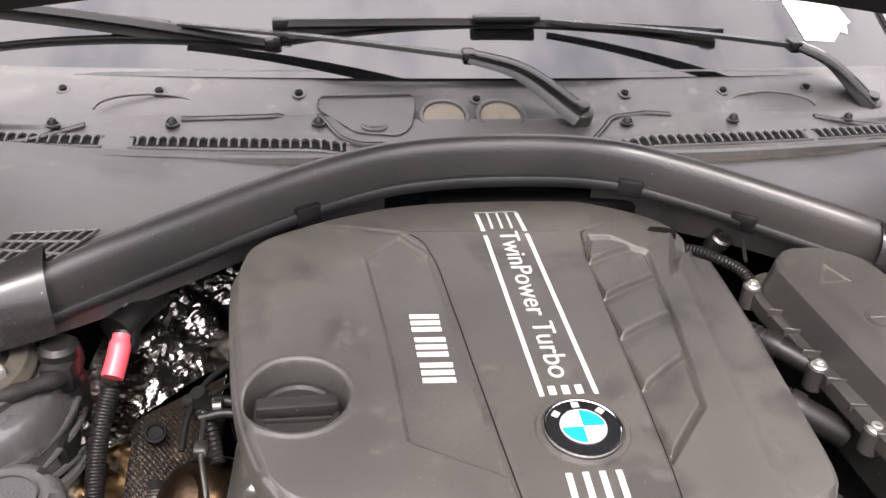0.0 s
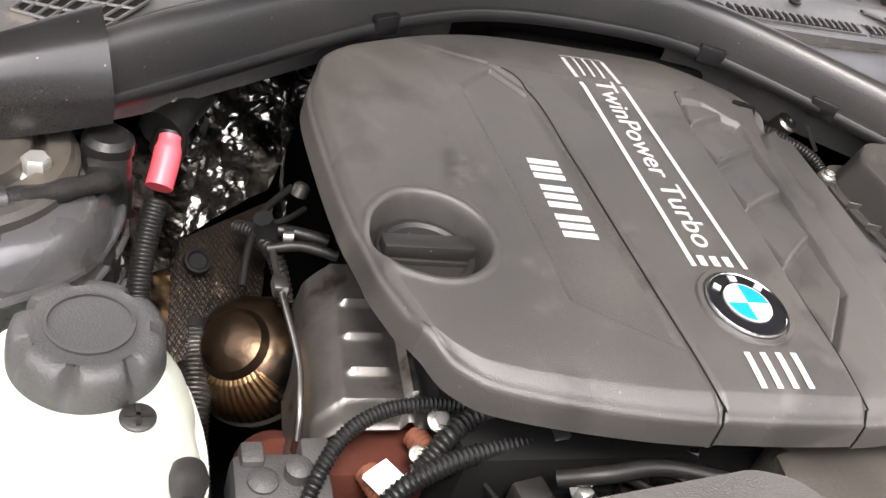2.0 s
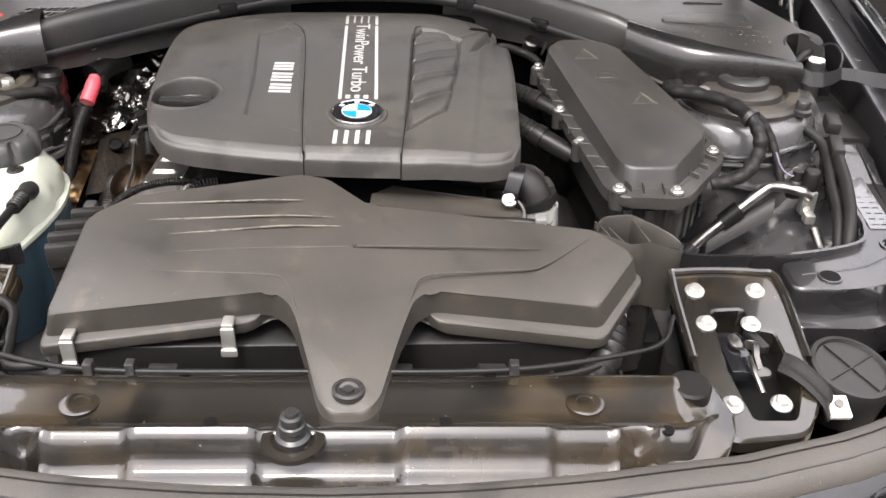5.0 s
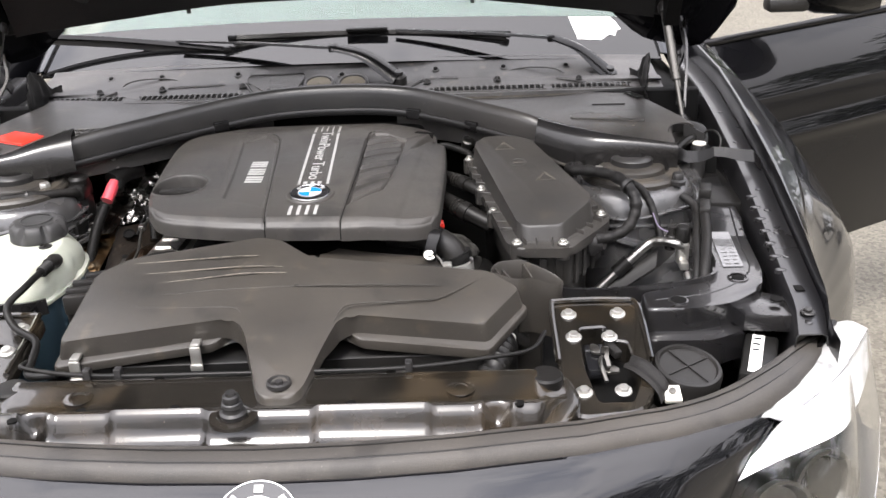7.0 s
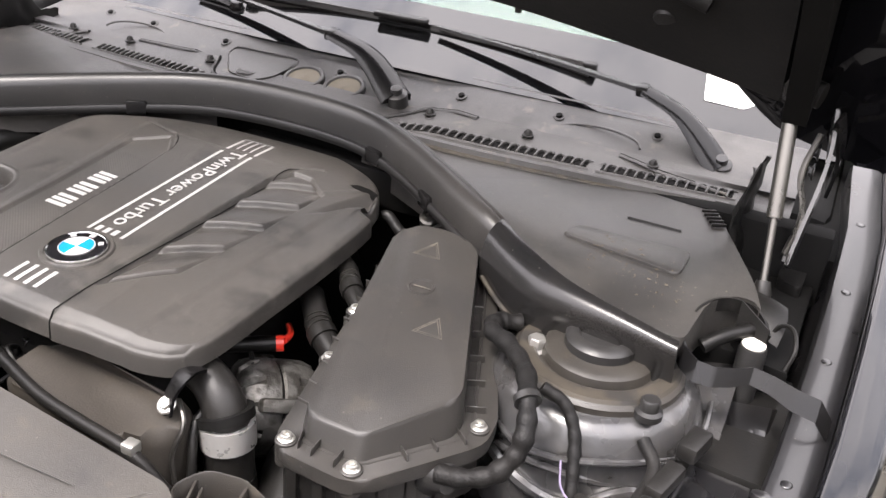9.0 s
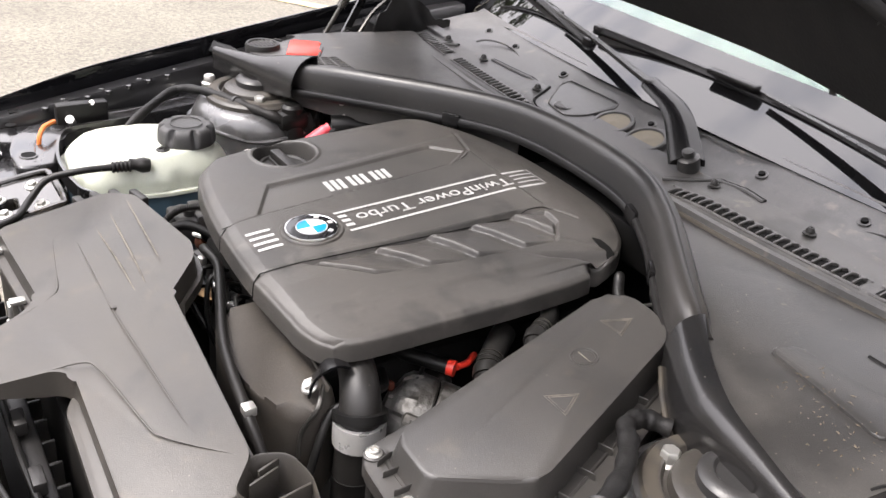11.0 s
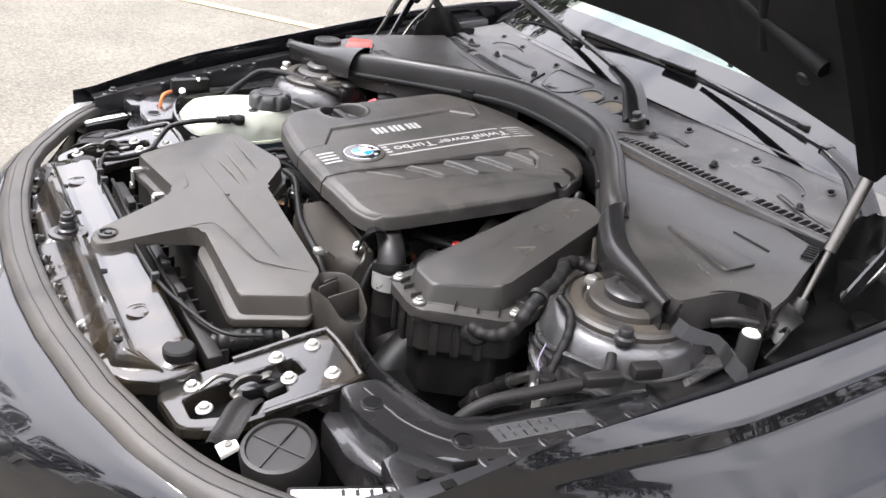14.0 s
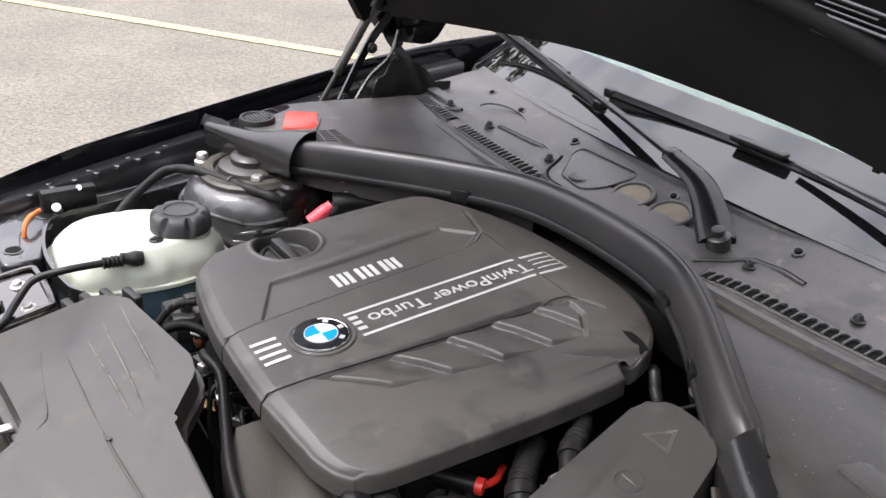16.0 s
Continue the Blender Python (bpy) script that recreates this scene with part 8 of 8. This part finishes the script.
part("shield", sheet(crumpled(quad((-0.405, 0.095, 0.790), (-0.345, 0.130, 0.784), (-0.300, 0.355, 0.850), (-0.338, 0.372, 0.872)), 0.0035), 60, 110, 0.001), BROWNFOIL, HS, "dull brown-stained foil", angle=30)
part("bright_shield", sheet(crumpled(quad((-0.350, 0.145, 0.790), (-0.266, 0.242, 0.776), (-0.225, 0.350, 0.822), (-0.310, 0.372, 0.862)), 0.010), 50, 120, 0.001), FOIL, HS, "bright silver foil", angle=30)
part("side_shield", sheet(crumpled(quad((-0.270, 0.16, 0.80), (-0.252, 0.16, 0.70), (-0.245, 0.34, 0.72), (-0.255, 0.345, 0.83)), 0.006), 30, 50, 0.001), FOIL, HS, angle=25)
PANEL = quad((-0.352, 0.152, 0.782), (-0.262, 0.240, 0.766), (-0.282, 0.115, 0.733), (-0.356, 0.078, 0.735))
part("perforated_panel", sheet(lambda u, v: PANEL(u, v) + Vector((0, 0, 0.0006 * math.sin(170 * u) * math.sin(130 * v) - 0.012 * sstep(0.06, 0.0, u))), 90, 70, 0.001), SCORCHED, HS, "scorched brown perforated panel", angle=30)
part("stained_panel", sheet(crumpled(quad((-0.398, 0.03, 0.760), (-0.350, 0.01, 0.735), (-0.345, 0.165, 0.778), (-0.392, 0.175, 0.800)), 0.004), 40, 60, 0.001), GOLDFOIL, HS, "brown stained panel", angle=25)
part("panel_hole", lathe([(0.0100, -0.001), (0.0095, 0.0025), (0.0075, 0.003), (0.0062, 0.0010), (0, 0.0008)], 24, frame_of((0.1, -0.45, 0.9), (-0.327, 0.150, 0.7720))), DARK, HS)
TB = thing("turbo_housing", (-0.30, 0.08, 0.66), "heat-tinted bronze turbo shield with ribs", "turbocharger")
dm = frame_of((-0.50, -0.34, 0.74), (-0.284, 0.104, 0.722))
inv = dm.to_3x3().inverted() @ Vector((-0.30, -0.95, -0.35))
PATCH = math.atan2(inv.y, inv.x)
near = lambda a: abs((a - PATCH + math.pi) % (2 * math.pi) - math.pi)
dome = part("dome", lathe([(0.044, -0.05), (0.046, -0.012), (0.045, 0.002), (0.044, 0.010), (0.041, 0.019), (0.036, 0.027), (0.029, 0.033), (0.026, 0.034), (0.022, 0.040), (0.013, 0.044), (0, 0.045)], 400, dm, lambda a, r, z: r * (1 + (0.055 * abs(math.cos(26 * a)) if 0.0 < z < 0.0335 and near(a) < 0.85 else 0.0))), TURBOSHELL, TB, angle=25)
dome.data.materials.append(GOLDFOIL)
back = dm.inverted()
for f in dome.data.polygons:
    q = back @ (f.center + HOME[TB])
    f.material_index = int(near(math.atan2(q.y, q.x)) < 0.85 + 0.12 * math.sin(300 * q.z) and 0.0 < q.z < 0.036)
part("band", lathe([(0.0475, -0.010), (0.0495, -0.006), (0.0475, -0.002)], 60, dm, None, False), SHIELDSTEEL, TB)
part("rust_collar", lathe([(0.024, -0.02), (0.028, 0.0), (0.024, 0.015), (0.0, 0.015)], 28, frame_of((0, -0.6, 0.6), (-0.276, 0.018, 0.702))), RUST, TB, "rusty collar")
part("oil_pipe", tube([(-0.300, 0.17, 0.79), (-0.288, 0.15, 0.80), (-0.276, 0.125, 0.795), (-0.270, 0.10, 0.78)], 0.0055, 8, 10, ring=0.001, pitch=0.004), HOSE, TB)
part("fitting", merge(lathe([(0.010, -0.012), (0.010, 0.006), (0.007, 0.010), (0.007, 0.016), (0, 0.016)], 16, frame_of((-0.3, -0.2, 1), (-0.283, 0.150, 0.803))), tube([(-0.283, 0.150, 0.806), (-0.262, 0.145, 0.808), (-0.24, 0.14, 0.806)], 0.005, 4, 10)), HOSE, TB)
COPPER = mat("copper_brown", (0.16, 0.06, 0.035), 0.5, metal=0.3, var=0.4, scale=60)
HX = thing("vacuum_line", (-0.28, 0.14, 0.79), "thin black hoses and pale clip over the turbo", "hose")
part("run", tube([(-0.300, 0.112, 0.785), (-0.296, 0.135, 0.800), (-0.284, 0.165, 0.810), (-0.262, 0.190, 0.815)], 0.0028, 8, 10), DARK, HX)
part("run", tube([(-0.285, 0.128, 0.806), (-0.262, 0.128, 0.810), (-0.236, 0.122, 0.808)], 0.0040, 6, 10), HOSE, HX)
part("branch", tube([(-0.292, 0.150, 0.806), (-0.272, 0.150, 0.815), (-0.255, 0.165, 0.815)], 0.0022, 6, 8), DARK, HX)
part("pale_clip", tube([(-0.273, 0.137, 0.810), (-0.266, 0.136, 0.811)], 0.0062, 1, 14, smooth=False), DULLSTEEL, HX, "steel clip")
part("bright_cap", lathe([(0.006, 0), (0.006, 0.008), (0.004, 0.010), (0, 0.010)], 14, frame_of((0.3, 0.3, 1), (-0.258, 0.182, 0.814))), DULLSTEEL, HX)
FS = thing("flex_sleeve", (-0.325, 0.007, 0.68), "woven grey flexible sleeve going down beside the turbo", "flexible pipe")
part("braid", tube([(-0.327, 0.117, 0.735), (-0.326, 0.081, 0.72), (-0.328, 0.046, 0.7), (-0.325, 0.007, 0.68)], 0.0115, 10, 20, ring=0.0012, pitch=0.0032), BRAID, FS)
part("end_ring", tube([(-0.327, 0.12300000000000001, 0.738), (-0.327, 0.117, 0.735)], 0.0128, 1, 20, smooth=False), DARK, FS)
VS = thing("manifold_shield", (-0.235, 0.05, 0.70), "pressed bright steel manifold shield with three ribs", "heat shield")


def ribbed(u, v):
    rib = sum(math.exp(-((v - c) / 0.020) ** 2) for c in (0.24, 0.47, 0.70)) * float(sstep(0.26, 0.32, u) * sstep(0.62, 0.54, u))
    x = -0.274 + 0.098 * u + 0.010 * v
    return (x, -0.012 + 0.135 * v, 0.797 - 0.022 * float(sstep(0.25, 0.0, u)) - 0.05 * float(sstep(0.09, 0.0, u)) - 0.018 * float(sstep(0.08, 0.0, v)) + 0.0045 * rib + 0.003 * float(sstep(0.22, 0.25, u)) + 0.007 * float(sstep(0.64, 0.68, u)) - 0.006 * float(sstep(0.72, 0.76, u)) - 0.02 * max(0, u - 0.8))


part("shell", sheet(ribbed, 50, 80, 0.0015), SHIELDSTEEL, VS, angle=40)
part("manifold", merge(box(-0.225, -0.005, 0.735, 0.09, 0.05, 0.05, 0.010), lathe([(0.016, -0.02), (0.018, 0.0), (0.014, 0.012), (0, 0.012)], 16, frame_of((0.1, -0.4, 1), (-0.188, 0.015, 0.775))), box(-0.25, 0.012, 0.728, 0.03, 0.04, 0.04, 0.012)), RUST, VS, "rust-red cast manifold")
part("steel_line", tube([(-0.281, 0.125, 0.806), (-0.280, 0.085, 0.808), (-0.272, 0.035, 0.795), (-0.273, 0.005, 0.785), (-0.274, -0.01, 0.77)], 0.0024, 8, 10), DULLSTEEL, VS)
part("line_clip", box(-0.2805, 0.088, 0.808, 0.010, 0.014, 0.010, 0.002), STEEL, VS)
bolt(VS, (-0.192, -0.020, 0.80), 0.008, (0, -0.4, 1), BOLT)
bolt(VS, (-0.205, -0.034, 0.785), 0.006, (0, -0.4, 1), TORX)
part("copper_spring", tube([(-0.200, -0.010, 0.775), (-0.192, -0.034, 0.778)], 0.0065, 4, 12, ring=0.002, pitch=0.004), COPPER, VS, "reddish coil spring")
part("copper_spring", tube([(-0.232, -0.030, 0.765), (-0.226, -0.052, 0.768)], 0.0065, 4, 12, ring=0.002, pitch=0.004), COPPER, VS)

RC = thing("jump_cable", (-0.36, 0.1, 0.70), "ribbed black battery cable with faded red sleeve", "battery cable")
part("corrugated_run", tube([(-0.359, 0.155, 0.820), (-0.365, 0.130, 0.800), (-0.368, 0.10, 0.775), (-0.366, 0.06, 0.745), (-0.36, 0.0, 0.70)], 0.0078, 8, 16, ring=0.0006, pitch=0.0028), HOSE, RC)
part("red_sleeve", tube([(-0.352, 0.192, 0.848), (-0.354, 0.178, 0.838), (-0.358, 0.162, 0.826)], lambda t: 0.0076 + 0.0018 * float(sstep(0.1, 0.3, t)), 8, 16), PINKRED, RC, "faded red rubber sleeve")
part("terminal_boot", merge(tube([(-0.358, 0.200, 0.846), (-0.346, 0.222, 0.850), (-0.330, 0.256, 0.846)], lambda t: 0.0165 - 0.004 * t, 6, 24), lathe([(0.012, -0.004), (0.013, 0.010), (0.010, 0.014), (0, 0.014)], 20, frame_of((-0.1, -0.5, -0.6), (-0.351, 0.200, 0.842)))), HOSE, RC, "black rubber terminal boot")
part("bowden_wire", tube([(-0.352, 0.212, 0.862), (-0.345, 0.228, 0.874), (-0.333, 0.246, 0.882), (-0.316, 0.268, 0.884)], 0.0022, 6, 8), STEEL, RC)
part("lever", box(-0.362, 0.215, 0.880, 0.024, 0.006, 0.003, 0.001, Matrix.Rotation(-0.5, 3, "Z").to_4x4()), STEEL, RC)
DM = thing("dark_module", (-0.40, 0.12, 0.75), "dull black plastic module beside the strut tower", "plastic module")
part("housing", merge(box(-0.392, 0.150, 0.850, 0.030, 0.046, 0.030, 0.010), lathe([(0.016, 0), (0.016, 0.008), (0.012, 0.012), (0, 0.012)], 20, Matrix.Translation((-0.392, 0.150, 0.862)))), HOSE, DM)
part("base", merge(box(-0.398, 0.115, 0.78, 0.036, 0.05, 0.08, 0.014), box(-0.39, 0.15, 0.80, 0.03, 0.03, 0.09, 0.01)), HOSE, DM)

LH = thing("taped_hose", (-0.45, 0.02, 0.80), "thick black taped hose bending over the wing", "wiring loom")
part("run", tube([(-0.470, -0.10, 0.80), (-0.505, -0.045, 0.835), (-0.545, 0.022, 0.856), (-0.515, 0.052, 0.864), (-0.485, 0.066, 0.866), (-0.446, 0.084, 0.866), (-0.418, 0.102, 0.862), (-0.392, 0.124, 0.856), (-0.384, 0.145, 0.84)], lambda t: 0.0068 + 0.0006 * math.sin(60 * t), 10, 14), CLOTHTAPE, LH)
part("cable_tie", lathe([(0.0085, -0.002), (0.0085, 0.002)], 20, frame_of((1, 0.3, 0), (-0.446, 0.084, 0.866))), RUBBER, LH)

# hoses between filter box and engine
HB = thing("vacuum_hose", (0.02, -0.1, 0.80), "long thin black hose along the filter box", "hose")
part("run", tube([(-0.135, -0.074, 0.812), (-0.109, -0.081, 0.824), (-0.065, -0.081, 0.827), (0.013, -0.107, 0.828), (0.0765, -0.127, 0.828), (0.1385, -0.140, 0.832), (0.194, -0.148, 0.832), (0.225, -0.146, 0.805)], 0.0055, 8, 10), HOSE, HB)
part("clip", box(0.194, -0.147, 0.837, 0.012, 0.012, 0.010, 0.002), BOLTM, HB, "bright clip")
HC = thing("corrugated_hose", (-0.14, -0.05, 0.79), "thick ribbed black conduit below the engine cover", "hose", "ribbed conduits")
part("run", tube([(-0.245, -0.080, 0.785), (-0.223, -0.066, 0.798), (-0.191, -0.053, 0.803), (-0.149, -0.042, 0.803), (-0.118, -0.038, 0.802)], 0.0056, 8, 14, ring=0.0012, pitch=0.0036), HOSE, HC)
part("smooth_end", tube([(-0.122, -0.038, 0.802), (-0.095, -0.036, 0.801), (-0.060, -0.042, 0.800), (-0.02, -0.05, 0.80)], 0.0062, 6, 12), GLOSSPLASTIC, HC)
part("collar", tube([(-0.124, -0.038, 0.802), (-0.112, -0.037, 0.802)], 0.0088, 1, 14, smooth=False), RUBBER, HC)
HD = thing("corrugated_hose", (-0.22, -0.03, 0.78), "thin ribbed black conduit curling over the rusty manifold", "hose", "ribbed conduits")
part("run", tube([(-0.285, -0.085, 0.765), (-0.276, -0.062, 0.792), (-0.256, -0.034, 0.803), (-0.228, -0.017, 0.806), (-0.197, -0.012, 0.806), (-0.165, -0.014, 0.805)], 0.0042, 8, 12, ring=0.001, pitch=0.003), HOSE, HD)
HE = thing("corrugated_hose", (-0.18, -0.02, 0.78), "short ribbed black conduit beneath the engine cover", "hose", "ribbed conduits")
part("run", tube([(-0.208, -0.048, 0.785), (-0.192, -0.036, 0.802), (-0.176, -0.026, 0.808), (-0.160, -0.020, 0.808)], 0.0062, 8, 12, ring=0.0012, pitch=0.0036), HOSE, HE)
VP = thing("vacuum_pump", (-0.29, -0.06, 0.74), "grey plastic vacuum valve with bolts and white tab", "valve")
part("body", merge(box(-0.288, -0.046, 0.764, 0.058, 0.040, 0.036, 0.006), box(-0.268, -0.030, 0.772, 0.018, 0.020, 0.030, 0.003), box(-0.305, -0.030, 0.776, 0.014, 0.016, 0.022, 0.003), lathe([(0.009, 0), (0.009, 0.012), (0.006, 0.014), (0, 0.014)], 16, Matrix.Translation((-0.300, -0.048, 0.772))), lathe([(0.008, 0), (0.008, 0.012), (0.005, 0.014), (0, 0.014)], 16, Matrix.Translation((-0.280, -0.044, 0.778)))), CAPM, VP)
part("white_tab", box(-0.228, -0.045, 0.779, 0.020, 0.016, 0.005, 0.001, Matrix.Rotation(0.6, 3, "Z").to_4x4()), PAPER, VP, "white plastic tab")
WB = thing("wiring_bundle", (-0.05, -0.08, 0.78), "thin black wires and plugs in front of the engine", "wiring loom")
rng = random.Random(3)
for i in range(9):
    x = -0.17 + 0.028 * i
    part("wire", tube([(x, -0.055 + rng.uniform(-0.01, 0.01), 0.79), (x + rng.uniform(-0.02, 0.03), -0.085, 0.80 + rng.uniform(-0.02, 0.012)), (x + rng.uniform(-0.03, 0.05), -0.10, 0.77), (x + rng.uniform(-0.03, 0.05), -0.09, 0.73)], rng.uniform(0.0014, 0.0034), 6, 7), HOSE, WB)
for x, y, z, a in ((-0.145, -0.072, 0.792, 0.2), (-0.075, -0.078, 0.790, -0.3), (-0.035, -0.075, 0.795, 0.5), (0.01, -0.09, 0.79, 0.1)):
    part("plug", box(x, y, z, 0.022, 0.016, 0.016, 0.002, Matrix.Rotation(a, 3, "Z").to_4x4()), PLASTIC, WB)
part("pale_plug", box(-0.108, -0.066, 0.792, 0.010, 0.010, 0.014, 0.002), PAPER, WB)
for x, y, z, a in ((-0.118, -0.082, 0.806, 0.4), (-0.052, -0.088, 0.808, -0.2), (-0.020, -0.082, 0.800, 0.6)):
    part("pale_clip", box(x, y, z, 0.010, 0.008, 0.010, 0.002, Matrix.Rotation(a, 3, "Z").to_4x4()), BOLTM, WB, "pale metal clip")
for x in (-0.095, -0.060, -0.030):
    part("thin_pipe", tube([(x, -0.060, 0.800), (x + 0.012, -0.078, 0.812), (x + 0.030, -0.084, 0.800), (x + 0.034, -0.090, 0.770)], 0.0026, 8, 8), DULLSTEEL if x == -0.060 else HOSE, WB)
part("metal_bracket", box(-0.09, -0.075, 0.770, 0.05, 0.03, 0.012, 0.002, Matrix.Rotation(0.6, 3, "Z").to_4x4()), GOLDFOIL, WB)


# ---- wipers ----
def wiper(name_label, pivot, knee, joint, tip_a, tip_b, clamp):
    t = thing("windscreen_wiper", pivot, name_label, "wiper", "wipers")
    part("arm", sweep([(0.0145, -0.003), (0.0125, 0.004), (0.004, 0.0075), (-0.006, 0.0065), (-0.0125, 0.002), (-0.0145, -0.003)], [pivot, Vector(pivot).lerp(Vector(knee), 0.5) + Vector((0.0, 0.012, 0.010)), knee], 10, scale=lambda u: 1.55 - 0.55 * u), GLOSSPLASTIC, t, "curved satin black arm", angle=50)
    part("pivot_nut", lathe([(0.0135, -0.012), (0.0135, 0.004), (0.010, 0.006), (0.0075, 0.006), (0.007, 0.013), (0.0, 0.0135)], 24, frame_of((0, -0.35, 1), Vector(pivot) + Vector((0, 0, 0.004)))), RUBBER, t)
    part("hinge_block", box(*knee, 0.014, 0.022, 0.014, 0.003), GLOSSPLASTIC, t)
    part("extension", sweep([(0.0075, -0.002), (0.006, 0.003), (-0.006, 0.003), (-0.0075, -0.002)], [knee, Vector(knee).lerp(Vector(joint), 0.5) + Vector((0, 0, 0.002)), joint], 8, scale=lambda u: 1.0 - 0.45 * u), GLOSSPLASTIC, t)
    bl = part("blade", sweep([(0.0045, 0.0), (0.006, 0.004), (0.002, 0.011), (-0.002, 0.011), (-0.006, 0.004), (-0.0045, 0.0)], [tip_a, Vector(tip_a).lerp(Vector(tip_b), 0.5) + Vector((0, 0, 0.006)), tip_b], 12), GLOSSPLASTIC, t, "slim black wiper blade", angle=50)
    part("rubber_lip", sweep([(0.0012, -0.009), (0.0012, 0.001), (-0.0012, 0.001), (-0.0012, -0.009)], [tip_a, Vector(tip_a).lerp(Vector(tip_b), 0.5) + Vector((0, 0, 0.004)), tip_b], 12), RUBBER, bl)
    part("clamp", box(clamp[0], clamp[1], clamp[2] - 0.003, 0.080, 0.015, 0.008, 0.003, Matrix.Rotation(math.atan2(tip_b[1] - tip_a[1], tip_b[0] - tip_a[0]), 3, "Z").to_4x4()), GLOSSPLASTIC, t)
    for e in (tip_a, tip_b):
        part("end_cap", box(e[0], e[1], e[2] + 0.005, 0.018, 0.013, 0.014, 0.003), GLOSSPLASTIC, t)
    return t


wiper("black driver-side wiper lying along the windscreen base", (0.508, 0.515, 0.922), (0.396, 0.532, 0.993), (0.10, 0.560, 1.012), (-0.216, 0.562, 1.000), (0.314, 0.577, 0.989), (0.045, 0.560, 1.018))
wiper("black passenger-side wiper lying across the windscreen", (0.110, 0.434, 0.945), (-0.013, 0.476, 0.998), (-0.33, 0.575, 1.00), (-0.72, 0.69, 0.995), (-0.225, 0.552, 0.980), (-0.38, 0.600, 0.998))


# ---- small things behind the engine cover ----
RS = thing("rear_harness", (0.22, 0.28, 0.84), "ribbed wire conduit with pale screw behind the cover", "wiring loom")
part("conduit", tube([(0.165, 0.30, 0.850), (0.188, 0.276, 0.866), (0.208, 0.256, 0.868), (0.232, 0.235, 0.862), (0.245, 0.20, 0.845)], 0.0052, 8, 12, ring=0.001, pitch=0.0034), HOSE, RS)
part("screw", lathe([(0.0115, -0.02), (0.0115, 0.002), (0.009, 0.004), (0.004, 0.004), (0.003, 0.002), (0, 0.002)], 24, frame_of((0.1, -0.5, 1), (0.232, 0.294, 0.868))), DULLSTEEL, RS, "round pale screw")
part("wire", tube([(0.247, 0.330, 0.880), (0.256, 0.312, 0.876), (0.252, 0.290, 0.870), (0.240, 0.25, 0.866)], 0.0018, 8, 8), STEEL, RS, "bare bent wire")
part("cover_clip", box(0.165, 0.352, 0.872, 0.026, 0.010, 0.014, 0.002, Matrix.Rotation(-0.5, 3, "Z").to_4x4()), STEEL, RS, "bright clip")

cover_strip("corner_opening", [(0.140, 0.272), (0.156, 0.268), (0.171, 0.271), (0.173, 0.277), (0.160, 0.280), (0.146, 0.279)], 0.0008, DARK, EC)

# dark joint lines of the cover
for seam, y_low, y_high in ((SEAM_L, -0.081, 0.262), (SEAM_R, -0.081, 0.268)):
    way = [p for p in smooth_path([(*q, 0) for q in seam], 10) if y_low < p.y < y_high]
    part("joint_line", tube([on_cover(p.x, p.y, 0.0001) for p in way], 0.0006, 1, 6, smooth=False), DARK, EC)
for x, y in ((-0.0525, -0.0795), (0.0505, -0.0830)):
    top = on_cover(x, y)
    part("joint_line", tube([top + Vector((0, 0.004, 0.0)), top + Vector((0, 0.0005, -0.0052)), top + Vector((0, -0.0022, -0.009)), top + Vector((0, -0.0032, -0.018)), top + Vector((0, -0.0036, -0.0262))], 0.0008, 1, 6, smooth=False), DARK, EC)
